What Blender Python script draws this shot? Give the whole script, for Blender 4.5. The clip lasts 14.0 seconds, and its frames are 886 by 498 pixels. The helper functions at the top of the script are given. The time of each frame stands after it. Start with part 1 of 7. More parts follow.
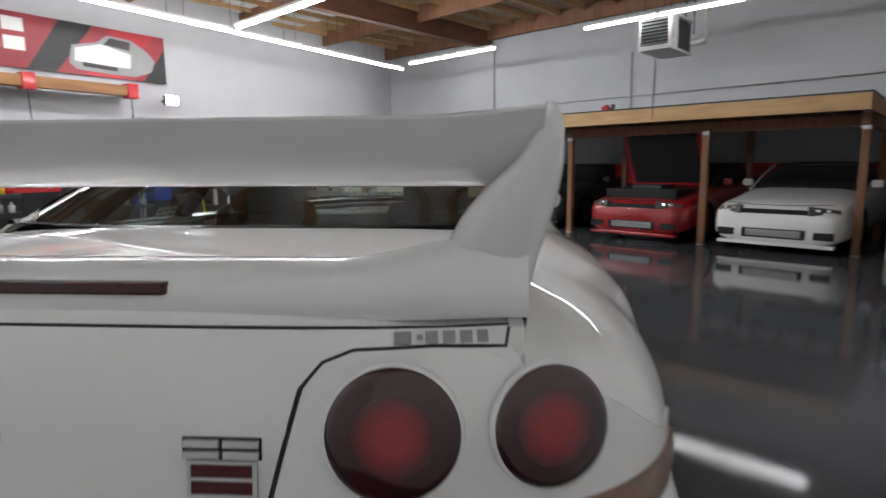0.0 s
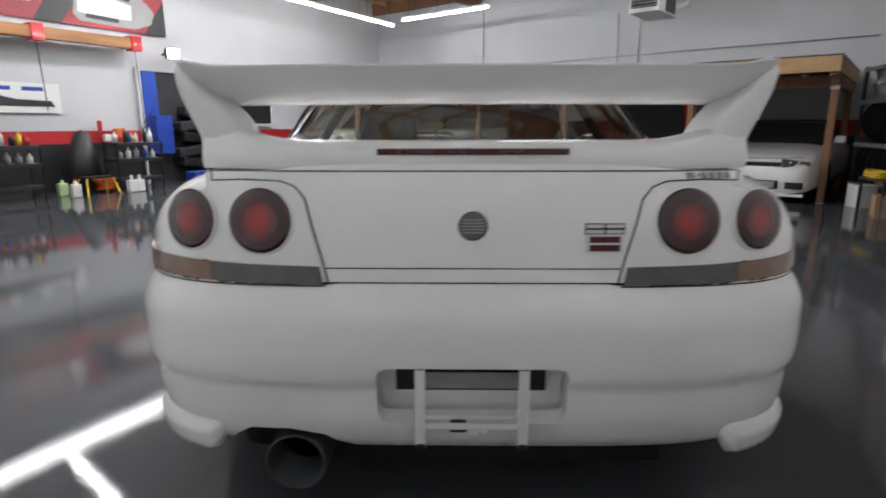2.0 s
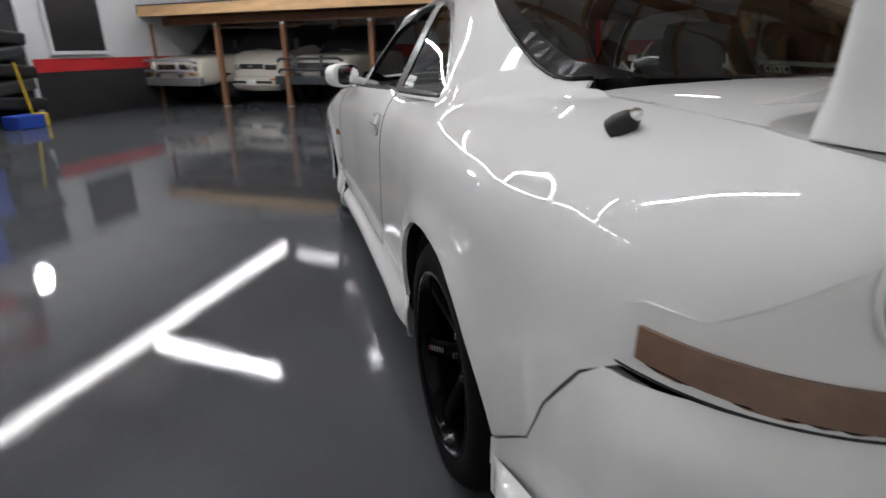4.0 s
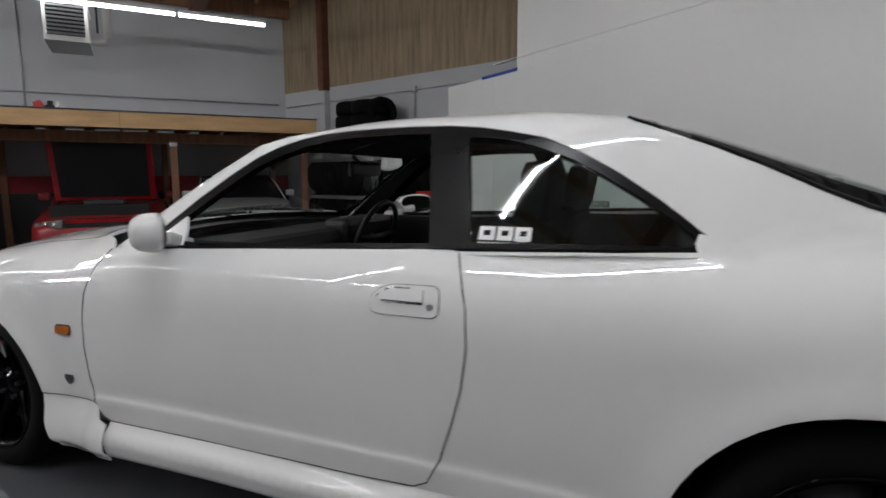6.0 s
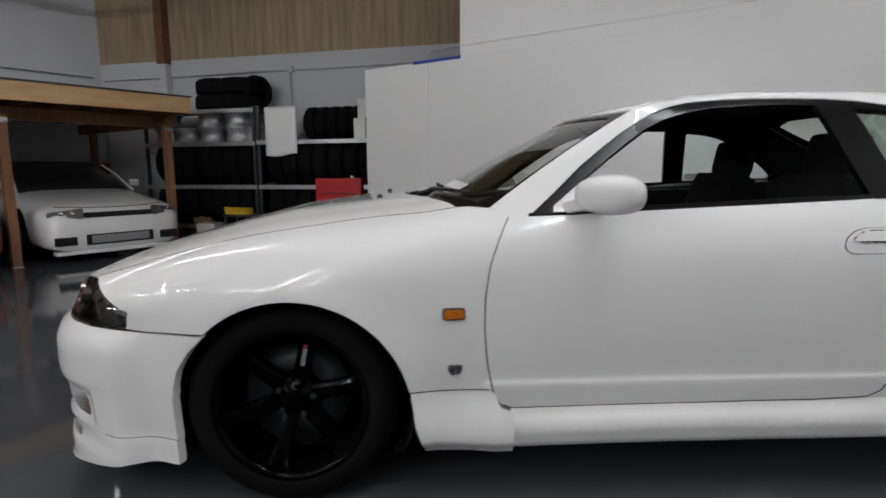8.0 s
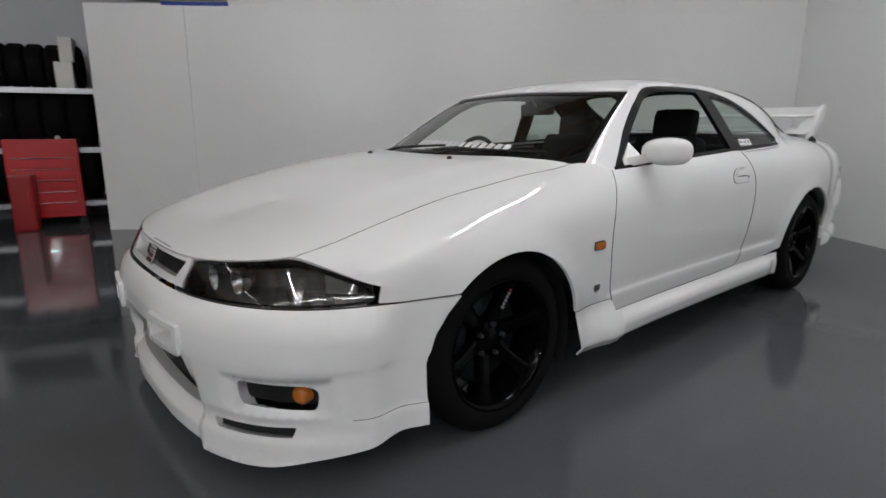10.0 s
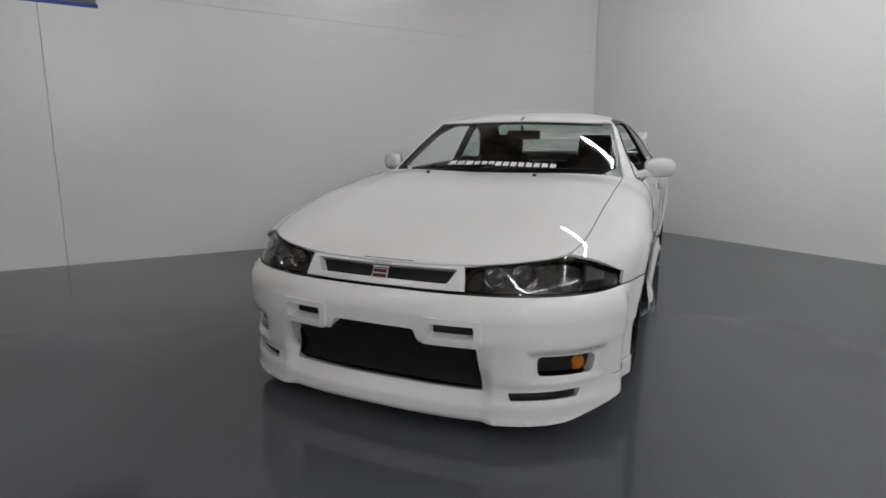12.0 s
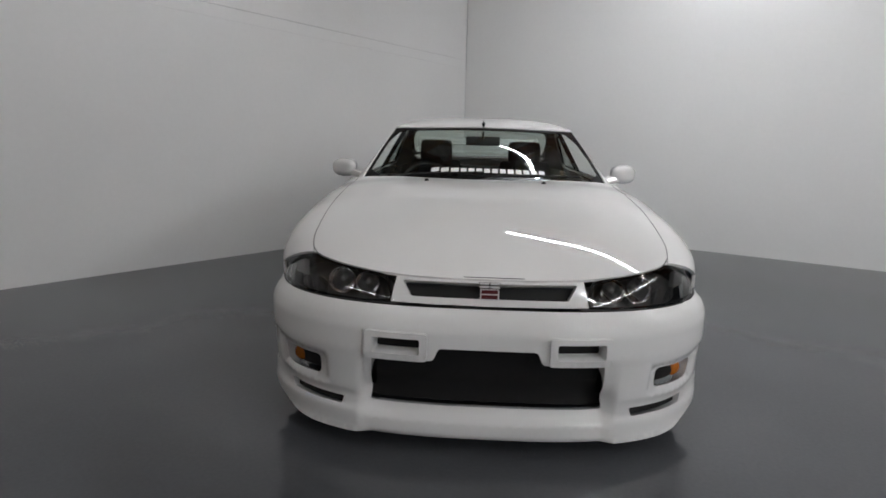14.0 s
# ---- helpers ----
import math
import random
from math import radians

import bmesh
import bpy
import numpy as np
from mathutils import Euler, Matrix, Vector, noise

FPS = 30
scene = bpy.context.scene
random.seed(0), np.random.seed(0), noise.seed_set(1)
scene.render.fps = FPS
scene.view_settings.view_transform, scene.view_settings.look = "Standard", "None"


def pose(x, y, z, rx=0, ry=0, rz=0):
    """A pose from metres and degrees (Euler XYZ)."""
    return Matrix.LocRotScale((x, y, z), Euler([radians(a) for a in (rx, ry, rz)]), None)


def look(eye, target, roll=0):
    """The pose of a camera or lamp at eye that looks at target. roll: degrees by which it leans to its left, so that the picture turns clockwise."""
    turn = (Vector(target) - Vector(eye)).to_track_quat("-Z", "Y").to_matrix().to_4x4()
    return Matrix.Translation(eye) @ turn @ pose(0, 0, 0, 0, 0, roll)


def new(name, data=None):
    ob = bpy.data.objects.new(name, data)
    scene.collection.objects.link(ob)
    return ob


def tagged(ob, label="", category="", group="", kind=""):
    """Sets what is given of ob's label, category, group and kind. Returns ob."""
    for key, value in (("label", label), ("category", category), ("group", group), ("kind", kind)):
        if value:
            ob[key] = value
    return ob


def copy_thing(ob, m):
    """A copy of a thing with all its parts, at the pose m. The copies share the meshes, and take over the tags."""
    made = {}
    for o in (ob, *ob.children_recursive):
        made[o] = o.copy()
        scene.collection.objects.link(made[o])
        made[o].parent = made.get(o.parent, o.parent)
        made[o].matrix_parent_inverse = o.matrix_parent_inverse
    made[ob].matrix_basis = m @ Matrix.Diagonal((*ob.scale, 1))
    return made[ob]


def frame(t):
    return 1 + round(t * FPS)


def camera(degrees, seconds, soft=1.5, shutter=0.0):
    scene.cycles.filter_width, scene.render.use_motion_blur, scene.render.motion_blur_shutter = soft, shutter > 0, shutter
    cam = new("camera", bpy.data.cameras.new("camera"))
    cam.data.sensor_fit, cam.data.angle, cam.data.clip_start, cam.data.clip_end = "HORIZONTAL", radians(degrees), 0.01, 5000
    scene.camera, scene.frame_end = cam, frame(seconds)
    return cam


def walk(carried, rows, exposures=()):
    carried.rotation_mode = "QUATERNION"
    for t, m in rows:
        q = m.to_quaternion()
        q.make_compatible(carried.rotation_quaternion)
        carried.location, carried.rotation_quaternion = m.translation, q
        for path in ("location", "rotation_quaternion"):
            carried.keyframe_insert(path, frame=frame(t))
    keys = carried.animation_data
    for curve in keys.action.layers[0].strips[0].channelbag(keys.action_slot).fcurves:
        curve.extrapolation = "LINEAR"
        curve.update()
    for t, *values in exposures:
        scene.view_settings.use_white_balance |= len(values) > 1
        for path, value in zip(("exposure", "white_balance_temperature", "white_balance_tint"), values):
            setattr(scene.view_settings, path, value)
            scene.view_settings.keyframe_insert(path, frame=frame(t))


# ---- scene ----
cam = camera(76.4, 14.0, soft=1.6, shutter=0.3)
PATH = [
    (0, (0.573, -2.82, 1.141), (0.411, -0.848, 0.847), -0.5),
    (0.5, (0.556, -3.128, 1.14), (0.61, -1.151, 0.841), -0.3),
    (1, (0.428, -3.365, 1.146), (0.489, -1.389, 0.845), -0.3),
    (1.5, (0.188, -3.524, 1.098), (0.248, -1.552, 0.769), -0.2),
    (2, (-0.044, -3.493, 1.065), (-0.079, -1.54, 0.635), -0.1),
    (2.2, (-0.162, -3.415, 1.057), (-0.253, -1.478, 0.571), -0.3),
    (4.3, (-1.33, -2.33, 1.073), (-0.566, -0.61, 0.399), 0.1),
    (4.5, (-1.404, -2.17, 1.072), (-0.441, -0.531, 0.449), 0.6),
    (5, (-1.542, -1.716, 1.138), (-0.271, -0.212, 0.785), -0.7),
    (5.5, (-1.863, -1.441, 1.133), (-0.205, -0.35, 0.885), -0.5),
    (6, (-2.08, -0.97, 1.104), (-0.255, -0.193, 0.848), -0.3),
    (6.5, (-2.334, -0.504, 1.09), (-0.438, 0.077, 0.831), -0.3),
    (7, (-2.412, 0.001, 1.065), (-0.452, 0.299, 0.797), -0.2),
    (7.5, (-2.557, 0.492, 1.065), (-0.583, 0.65, 0.787), -0.3),
    (8, (-2.485, 0.99, 1.024), (-0.506, 0.934, 0.739), -0.4),
    (8.5, (-2.475, 1.471, 0.994), (-0.522, 1.173, 0.678), -0.3),
    (8.7, (-2.474, 1.639, 1.001), (-0.552, 1.209, 0.652), -0.4),
    (10.8, (-1.774, 3.3, 1.062), (-0.608, 1.727, 0.656), 0.4),
    (11, (-1.687, 3.422, 1.051), (-0.594, 1.796, 0.652), 0.4),
    (11.5, (-1.341, 3.744, 1.061), (-0.436, 2.003, 0.678), 0.3),
    (12, (-1.02, 4.09, 1.088), (-0.257, 2.28, 0.712), 0.5),
    (12.5, (-0.677, 4.193, 1.068), (-0.129, 2.304, 0.703), 0.7),
    (13, (-0.383, 4.325, 1.096), (-0.098, 2.379, 0.738), 1.0),
    (13.5, (-0.101, 4.208, 1.122), (0.002, 2.249, 0.734), 1.6),
    (14, (0.082, 4.138, 1.088), (0.167, 2.172, 0.732), 1.5),
]
walk(cam, [(t, look(eye, target, roll)) for t, eye, target, roll in PATH], exposures=[(0.0, 0.88), (0.5, 1.13), (1.2, 1.2), (2.0, 1.1), (4.5, 0.45), (5.5, 0.2), (7.0, 0.34), (8.5, 0.41), (11.0, 0.36), (12.5, 0.36), (14.0, 0.36)])

# ---- world and exposure ----
world = bpy.data.worlds.new("world")
scene.world = world
world.use_nodes = True
world.node_tree.nodes["Background"].inputs[0].default_value = (0.5, 0.55, 0.6, 1)
world.node_tree.nodes["Background"].inputs[1].default_value = 0.02
scene.view_settings.exposure = 0.0
TUBE_POWER = 88.0
FLOOD_POWER = 500.0

# room axes: x to the corner by the tyre racks, y to the back wall, origin at the end of the loft's front beam
ROOM = pose(4.77, 3.90, 0, 0, 0, -38)


# ---- materials ----
def mat(name, color, rough=0.5, metal=0.0, vary=0.0, scale=3.0, fine=60.0, bump=0.0, coat=0.0, coat_rough=0.03, emit=0.0, alpha=1.0, trans=0.0, ior=1.45, rough_vary=0.0, emit_color=None, stretch=None):
    m = bpy.data.materials.new(name)
    m.use_nodes = True
    nt = m.node_tree
    b = nt.nodes["Principled BSDF"]
    b.inputs["Base Color"].default_value = (*color, 1)
    b.inputs["Roughness"].default_value = rough
    b.inputs["Metallic"].default_value = metal
    b.inputs["IOR"].default_value = ior
    b.inputs["Coat Weight"].default_value = coat
    b.inputs["Coat Roughness"].default_value = coat_rough
    b.inputs["Transmission Weight"].default_value = trans
    if emit:
        b.inputs["Emission Color"].default_value = (*(emit_color or color), 1)
        b.inputs["Emission Strength"].default_value = emit
    if vary or bump or rough_vary:
        tc = nt.nodes.new("ShaderNodeTexCoord")
        mp = nt.nodes.new("ShaderNodeMapping")
        nt.links.new(tc.outputs["Object"], mp.inputs[0])
        if stretch:
            mp.inputs["Scale"].default_value = stretch
        big = nt.nodes.new("ShaderNodeTexNoise")
        big.inputs["Scale"].default_value = scale
        big.inputs["Detail"].default_value = 5
        small = nt.nodes.new("ShaderNodeTexNoise")
        small.inputs["Scale"].default_value = fine
        small.inputs["Detail"].default_value = 4
        nt.links.new(mp.outputs[0], big.inputs["Vector"])
        nt.links.new(mp.outputs[0], small.inputs["Vector"])
        mixf = nt.nodes.new("ShaderNodeMath")
        mixf.operation = "MULTIPLY_ADD"
        nt.links.new(small.outputs[0], mixf.inputs[0])
        mixf.inputs[1].default_value = 0.4
        nt.links.new(big.outputs[0], mixf.inputs[2])
        if vary:
            ramp = nt.nodes.new("ShaderNodeMapRange")
            ramp.inputs["From Min"].default_value, ramp.inputs["From Max"].default_value = 0.45, 0.95
            ramp.inputs["To Min"].default_value, ramp.inputs["To Max"].default_value = 1 - vary, 1 + vary
            nt.links.new(mixf.outputs[0], ramp.inputs["Value"])
            mul = nt.nodes.new("ShaderNodeVectorMath")
            mul.operation = "SCALE"
            mul.inputs[0].default_value = color
            nt.links.new(ramp.outputs[0], mul.inputs["Scale"])
            nt.links.new(mul.outputs[0], b.inputs["Base Color"])
        if rough_vary:
            rr = nt.nodes.new("ShaderNodeMapRange")
            rr.inputs["From Min"].default_value, rr.inputs["From Max"].default_value = 0.4, 1.0
            rr.inputs["To Min"].default_value, rr.inputs["To Max"].default_value = max(rough - rough_vary, 0.02), rough + rough_vary
            nt.links.new(mixf.outputs[0], rr.inputs["Value"])
            nt.links.new(rr.outputs[0], b.inputs["Roughness"])
        if bump:
            bp = nt.nodes.new("ShaderNodeBump")
            bp.inputs["Strength"].default_value = 0.5
            bp.inputs["Distance"].default_value = bump
            nt.links.new(small.outputs[0], bp.inputs["Height"])
            nt.links.new(bp.outputs[0], b.inputs["Normal"])
    return m


def glass(name, tint, clear=0.9, rough=0.0):
    """Thin pane: part see-through in its tint, part mirror by the glancing angle."""
    m = bpy.data.materials.new(name)
    m.use_nodes = True
    nt = m.node_tree
    nt.nodes.clear()
    out = nt.nodes.new("ShaderNodeOutputMaterial")
    tr = nt.nodes.new("ShaderNodeBsdfTransparent")
    tr.inputs[0].default_value = (*tint, 1)
    gl = nt.nodes.new("ShaderNodeBsdfGlossy")
    gl.inputs["Roughness"].default_value = rough
    gl.inputs[0].default_value = (1, 1, 1, 1)
    lw = nt.nodes.new("ShaderNodeLayerWeight")
    lw.inputs[0].default_value = 0.5
    pw = nt.nodes.new("ShaderNodeMath")
    pw.operation = "POWER"
    pw.inputs[1].default_value = 5.0
    nt.links.new(lw.outputs["Facing"], pw.inputs[0])
    fr = nt.nodes.new("ShaderNodeMath")
    fr.operation = "MULTIPLY_ADD"
    fr.inputs[1].default_value = 0.92
    fr.inputs[2].default_value = 0.045
    nt.links.new(pw.outputs[0], fr.inputs[0])
    mx = nt.nodes.new("ShaderNodeMixShader")
    nt.links.new(fr.outputs[0], mx.inputs[0])
    nt.links.new(tr.outputs[0], mx.inputs[1])
    nt.links.new(gl.outputs[0], mx.inputs[2])
    nt.links.new(mx.outputs[0], out.inputs[0])
    return m


M_FLOOR = mat("epoxy_floor", (0.076, 0.080, 0.087), 0.022, vary=0.14, scale=0.7, fine=65, bump=0.0004, rough_vary=0.012, ior=1.35)
M_WALL = mat("painted_wall", (0.52, 0.53, 0.55), 0.75, vary=0.06, scale=0.8, fine=40, bump=0.0015)
M_WALL_RED = mat("red_wall_paint", (0.42, 0.02, 0.025), 0.5, vary=0.08, bump=0.001)
M_WALL_BLACK = mat("black_wall_paint", (0.02, 0.02, 0.022), 0.5, vary=0.1, bump=0.001)
M_FLAT = mat("white_flat_paint", (0.80, 0.80, 0.79), 0.28, vary=0.03, scale=0.6, fine=25, bump=0.0008)
M_PLY = mat("plywood_panel", (0.33, 0.25, 0.16), 0.7, vary=0.35, scale=2.2, fine=30, bump=0.001, stretch=(6, 6, 0.5))
M_WOOD = mat("lumber", (0.52, 0.33, 0.16), 0.65, vary=0.2, scale=2.0, fine=25, bump=0.001, stretch=(1, 6, 6))
M_POST = mat("post_wood", (0.23, 0.11, 0.055), 0.65, vary=0.25, scale=3, fine=30, bump=0.001, stretch=(6, 6, 0.6))
M_GLULAM = mat("glulam", (0.16, 0.065, 0.035), 0.6, vary=0.25, scale=2.5, fine=20, bump=0.001, stretch=(4, 0.5, 4))
M_CEIL = mat("ceiling_ply", (0.52, 0.40, 0.27), 0.75, vary=0.3, scale=1.2, fine=12, bump=0.002)
M_FOIL = mat("ceiling_insulation", (0.74, 0.73, 0.70), 0.5, vary=0.25, scale=2, fine=18, bump=0.004)
M_DARK = mat("dark_plastic", (0.015, 0.015, 0.016), 0.45, vary=0.15, bump=0.0003)
M_STEEL = mat("galvanised_steel", (0.45, 0.46, 0.47), 0.4, metal=0.8, vary=0.1)
M_BLACKSTEEL = mat("dark_steel", (0.05, 0.055, 0.06), 0.4, metal=0.5, vary=0.15)
M_TUBE = mat("lamp_tube", (1, 1, 1), 0.3, emit=TUBE_POWER, emit_color=(0.935, 0.955, 1.0))
M_FLOOD = mat("flood_lens", (1, 1, 1), 0.3, emit=FLOOD_POWER, emit_color=(0.93, 0.97, 1.0))
M_PAINT = mat("white_car_paint", (0.80, 0.80, 0.79), 0.6, vary=0.012, scale=1.5, coat=1.0, coat_rough=0.012)
M_PAINT.node_tree.nodes["Principled BSDF"].inputs["Specular IOR Level"].default_value = 0.0
M_PAINT.node_tree.nodes["Principled BSDF"].inputs["Coat IOR"].default_value = 1.55
M_GAP = mat("panel_gap", (0.03, 0.03, 0.03), 0.8, vary=0.1)
M_TRIM = mat("black_trim", (0.006, 0.006, 0.0065), 0.24, vary=0.1, ior=1.26)
M_RUBBER = mat("tyre_rubber", (0.004, 0.004, 0.0042), 0.8, vary=0.2, scale=12, fine=150, bump=0.0004, ior=1.22)
M_RIM = mat("gloss_black_rim", (0.002, 0.002, 0.0022), 0.10, vary=0.1, ior=1.17)
M_CHROME = mat("chrome", (0.75, 0.75, 0.76), 0.08, metal=1.0)
M_BLACK = mat("black_mesh", (0.006, 0.006, 0.006), 0.7, vary=0.2)
M_TAIL = mat("red_lens", (0.045, 0.003, 0.005), 0.25, vary=0.12, scale=9, coat=0.4)
M_SMOKE = mat("smoked_lens", (0.085, 0.083, 0.08), 0.3, vary=0.2, scale=20, coat=0.7)
M_AMBERDARK = mat("amber_smoked_lens", (0.20, 0.115, 0.075), 0.3, vary=0.2, scale=20, coat=0.7)
M_AMBER = mat("amber_lens", (0.50, 0.15, 0.012), 0.25, vary=0.15, scale=40, coat=0.8)
M_SATIN = mat("satin_chrome", (0.62, 0.62, 0.63), 0.38, metal=0.55, vary=0.05)
M_GREY = mat("grey_plastic", (0.28, 0.28, 0.28), 0.5, vary=0.1)
M_SEAT = mat("seat_cloth", (0.006, 0.006, 0.0065), 0.95, vary=0.25, scale=20, fine=300, bump=0.0006)
M_DECAL = mat("white_vinyl", (0.82, 0.82, 0.82), 0.4)
M_REDVINYL = mat("red_vinyl", (0.30, 0.03, 0.04), 0.45, vary=0.15)
M_ENAMEL = mat("red_enamel", (0.07, 0.004, 0.006), 0.3, vary=0.1)
M_RED = mat("red_car_paint", (0.31, 0.010, 0.013), 0.35, vary=0.06, coat=1.0)
M_CREAM = mat("cream_truck_paint", (0.55, 0.52, 0.45), 0.35, vary=0.05, coat=0.8)
M_CARD = mat("cardboard", (0.36, 0.24, 0.14), 0.8, vary=0.15)
M_WHITEPL = mat("white_plastic", (0.72, 0.72, 0.7), 0.4, vary=0.04)
M_BLUE = mat("blue_paint", (0.02, 0.06, 0.35), 0.45, vary=0.15)
M_YELLOW = mat("yellow_rubber", (0.7, 0.48, 0.03), 0.5, vary=0.12)
M_ORANGE = mat("orange_plastic", (0.7, 0.13, 0.03), 0.5, vary=0.12)
M_GREENPL = mat("pale_green_plastic", (0.45, 0.6, 0.3), 0.4, vary=0.1)
M_TOOLRED = mat("red_tool_chest_paint", (0.5, 0.02, 0.025), 0.3, vary=0.06, coat=0.5)
M_GLASS_CLEAR = glass("windscreen_glass", (0.90, 0.95, 0.92))
M_GLASS_TINT = glass("tinted_glass", (0.70, 0.78, 0.75))
M_GLASS_REAR = glass("rear_glass", (0.74, 0.82, 0.78))
M_GLASS_LAMP = glass("smoked_lamp_glass", (0.66, 0.66, 0.65))
# Same kind of tube at lower power, set to balance the room's light.
M_TUBE_FAR = mat("dimmest_lamp_tube", (1, 1, 1), 0.3, emit=TUBE_POWER * 0.13, emit_color=(0.97, 0.965, 0.98))
M_TUBE_DIM = mat("dim_lamp_tube", (1, 1, 1), 0.3, emit=TUBE_POWER * 0.36, emit_color=(0.97, 0.965, 0.98))


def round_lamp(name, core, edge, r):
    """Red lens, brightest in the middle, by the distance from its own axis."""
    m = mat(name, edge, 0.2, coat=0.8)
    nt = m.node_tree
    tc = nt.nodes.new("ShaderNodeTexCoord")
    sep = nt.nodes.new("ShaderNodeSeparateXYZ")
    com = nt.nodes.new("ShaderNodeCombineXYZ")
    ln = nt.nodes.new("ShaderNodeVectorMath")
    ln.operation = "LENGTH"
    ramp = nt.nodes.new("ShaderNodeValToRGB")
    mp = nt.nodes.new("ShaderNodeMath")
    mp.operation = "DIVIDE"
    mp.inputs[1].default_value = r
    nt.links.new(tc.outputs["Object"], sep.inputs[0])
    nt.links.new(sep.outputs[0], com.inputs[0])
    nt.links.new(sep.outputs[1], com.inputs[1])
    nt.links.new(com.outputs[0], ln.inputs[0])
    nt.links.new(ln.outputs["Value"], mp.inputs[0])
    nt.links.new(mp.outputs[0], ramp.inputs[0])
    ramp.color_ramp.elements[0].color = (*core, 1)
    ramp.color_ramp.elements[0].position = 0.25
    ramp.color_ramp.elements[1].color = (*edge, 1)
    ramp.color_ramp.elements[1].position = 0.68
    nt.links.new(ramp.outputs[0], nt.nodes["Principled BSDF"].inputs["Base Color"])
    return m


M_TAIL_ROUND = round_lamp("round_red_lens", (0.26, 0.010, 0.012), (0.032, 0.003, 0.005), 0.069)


# ---- helpers for meshes ----
def mesh_of(name, bm, material, smooth=False):
    me = bpy.data.meshes.new(name)
    bm.to_mesh(me)
    bm.free()
    for m in material if isinstance(material, (list, tuple)) else [material]:
        me.materials.append(m)
    if smooth:
        for p in me.polygons:
            p.use_smooth = True
    return me


def part(name, bm, material, parent=None, label="", smooth=False, m=None):
    ob = new(name, mesh_of(name, bm, material, smooth))
    if parent is not None:
        ob.parent = parent
    if m is not None:
        ob.matrix_basis = m
    return tagged(ob, label)


def thing(name, m, label, category, group="", kind=""):
    ob = new(name)
    ob.empty_display_size = 0.1
    ob.matrix_basis = m
    return tagged(ob, label, category, group, kind)


def box(bm, x0, x1, y0, y1, z0, z1, bevel=0.0, m=None):
    r = bmesh.ops.create_cube(bm, size=1.0)
    vs = r["verts"]
    bmesh.ops.scale(bm, vec=(x1 - x0, y1 - y0, z1 - z0), verts=vs)
    bmesh.ops.translate(bm, vec=((x0 + x1) / 2, (y0 + y1) / 2, (z0 + z1) / 2), verts=vs)
    if bevel:
        es = list({e for v in vs for e in v.link_edges})
        r = bmesh.ops.bevel(bm, geom=es, offset=bevel, segments=2, affect="EDGES", profile=0.6)
        vs = list({v for f in r["faces"] for v in f.verts} | {v for v in vs if v.is_valid})
    if m is not None:
        bmesh.ops.transform(bm, matrix=m, verts=vs)
    return vs


def cyl(bm, a, b, r0, r1=None, seg=16, caps=True):
    a, b = Vector(a), Vector(b)
    d = b - a
    r = bmesh.ops.create_cone(bm, cap_ends=caps, segments=seg, radius1=r0, radius2=r0 if r1 is None else r1, depth=d.length)
    bmesh.ops.transform(bm, matrix=Matrix.Translation((a + b) / 2) @ d.to_track_quat("Z", "Y").to_matrix().to_4x4(), verts=r["verts"])
    return r["verts"]


def revolve(bm, prof, seg=32, m=None):
    """Turn a profile of (radius, height) round z."""
    rings = []
    for r, z in prof:
        rings.append([bm.verts.new((r * math.cos(2 * math.pi * i / seg), r * math.sin(2 * math.pi * i / seg), z)) for i in range(seg)])
    for a, b in zip(rings, rings[1:]):
        for i in range(seg):
            bm.faces.new((a[i], a[(i + 1) % seg], b[(i + 1) % seg], b[i]))
    vs = [v for r in rings for v in r]
    if m is not None:
        bmesh.ops.transform(bm, matrix=m, verts=vs)
    return vs


def tube(bm, pts, r, seg=8):
    """A round bar along points."""
    pts = [Vector(p) for p in pts]
    rings = []
    for i, p in enumerate(pts):
        d = (pts[min(i + 1, len(pts) - 1)] - pts[max(i - 1, 0)]).normalized()
        side = d.cross(Vector((0, 0, 1)) if abs(d.z) < 0.95 else Vector((1, 0, 0))).normalized()
        up = side.cross(d)
        rings.append([bm.verts.new(p + r * (math.cos(2 * math.pi * k / seg) * side + math.sin(2 * math.pi * k / seg) * up)) for k in range(seg)])
    for a, b in zip(rings, rings[1:]):
        for k in range(seg):
            bm.faces.new((a[k], a[(k + 1) % seg], b[(k + 1) % seg], b[k]))
    bm.faces.new(rings[0][::-1])
    bm.faces.new(rings[-1])


def one_box(name, material, x0, x1, y0, y1, z0, z1, parent=None, label="", bevel=0.0, m=None):
    bm = bmesh.new()
    box(bm, x0, x1, y0, y1, z0, z1, bevel)
    return part(name, bm, material, parent, label, m=m)


# ---- structure ----
def slab_wall(name, a, b, z0, z1, thick, material, label, into=1):
    """A wall from a to b on plan; its seen face lies on the line, its thickness behind it."""
    a, b = Vector((*a, 0)), Vector((*b, 0))
    d = b - a
    bm = bmesh.new()
    box(bm, 0, d.length, 0, thick * into, z0, z1)
    m = Matrix.Translation(a) @ Matrix.Rotation(math.atan2(d.y, d.x), 4, "Z")
    return tagged(part(name, bm, material, m=m), label, "wall", kind="structure")


def rw(x, y):
    p = ROOM @ Vector((x, y, 0))
    return (p.x, p.y)


CEIL_Z = 4.35
floor = one_box("floor", M_FLOOR, -22, 22, -22, 22, -0.1, 0)
tagged(floor, "glossy dark grey epoxy garage floor", "floor", kind="structure")
CORNER_R = rw(0.33, 3.12)
CORNER_L = rw(-11.25, 3.12)
SIDE_END = (3.55, -5.9)
LEFT_END = rw(-8.9, -14.0)
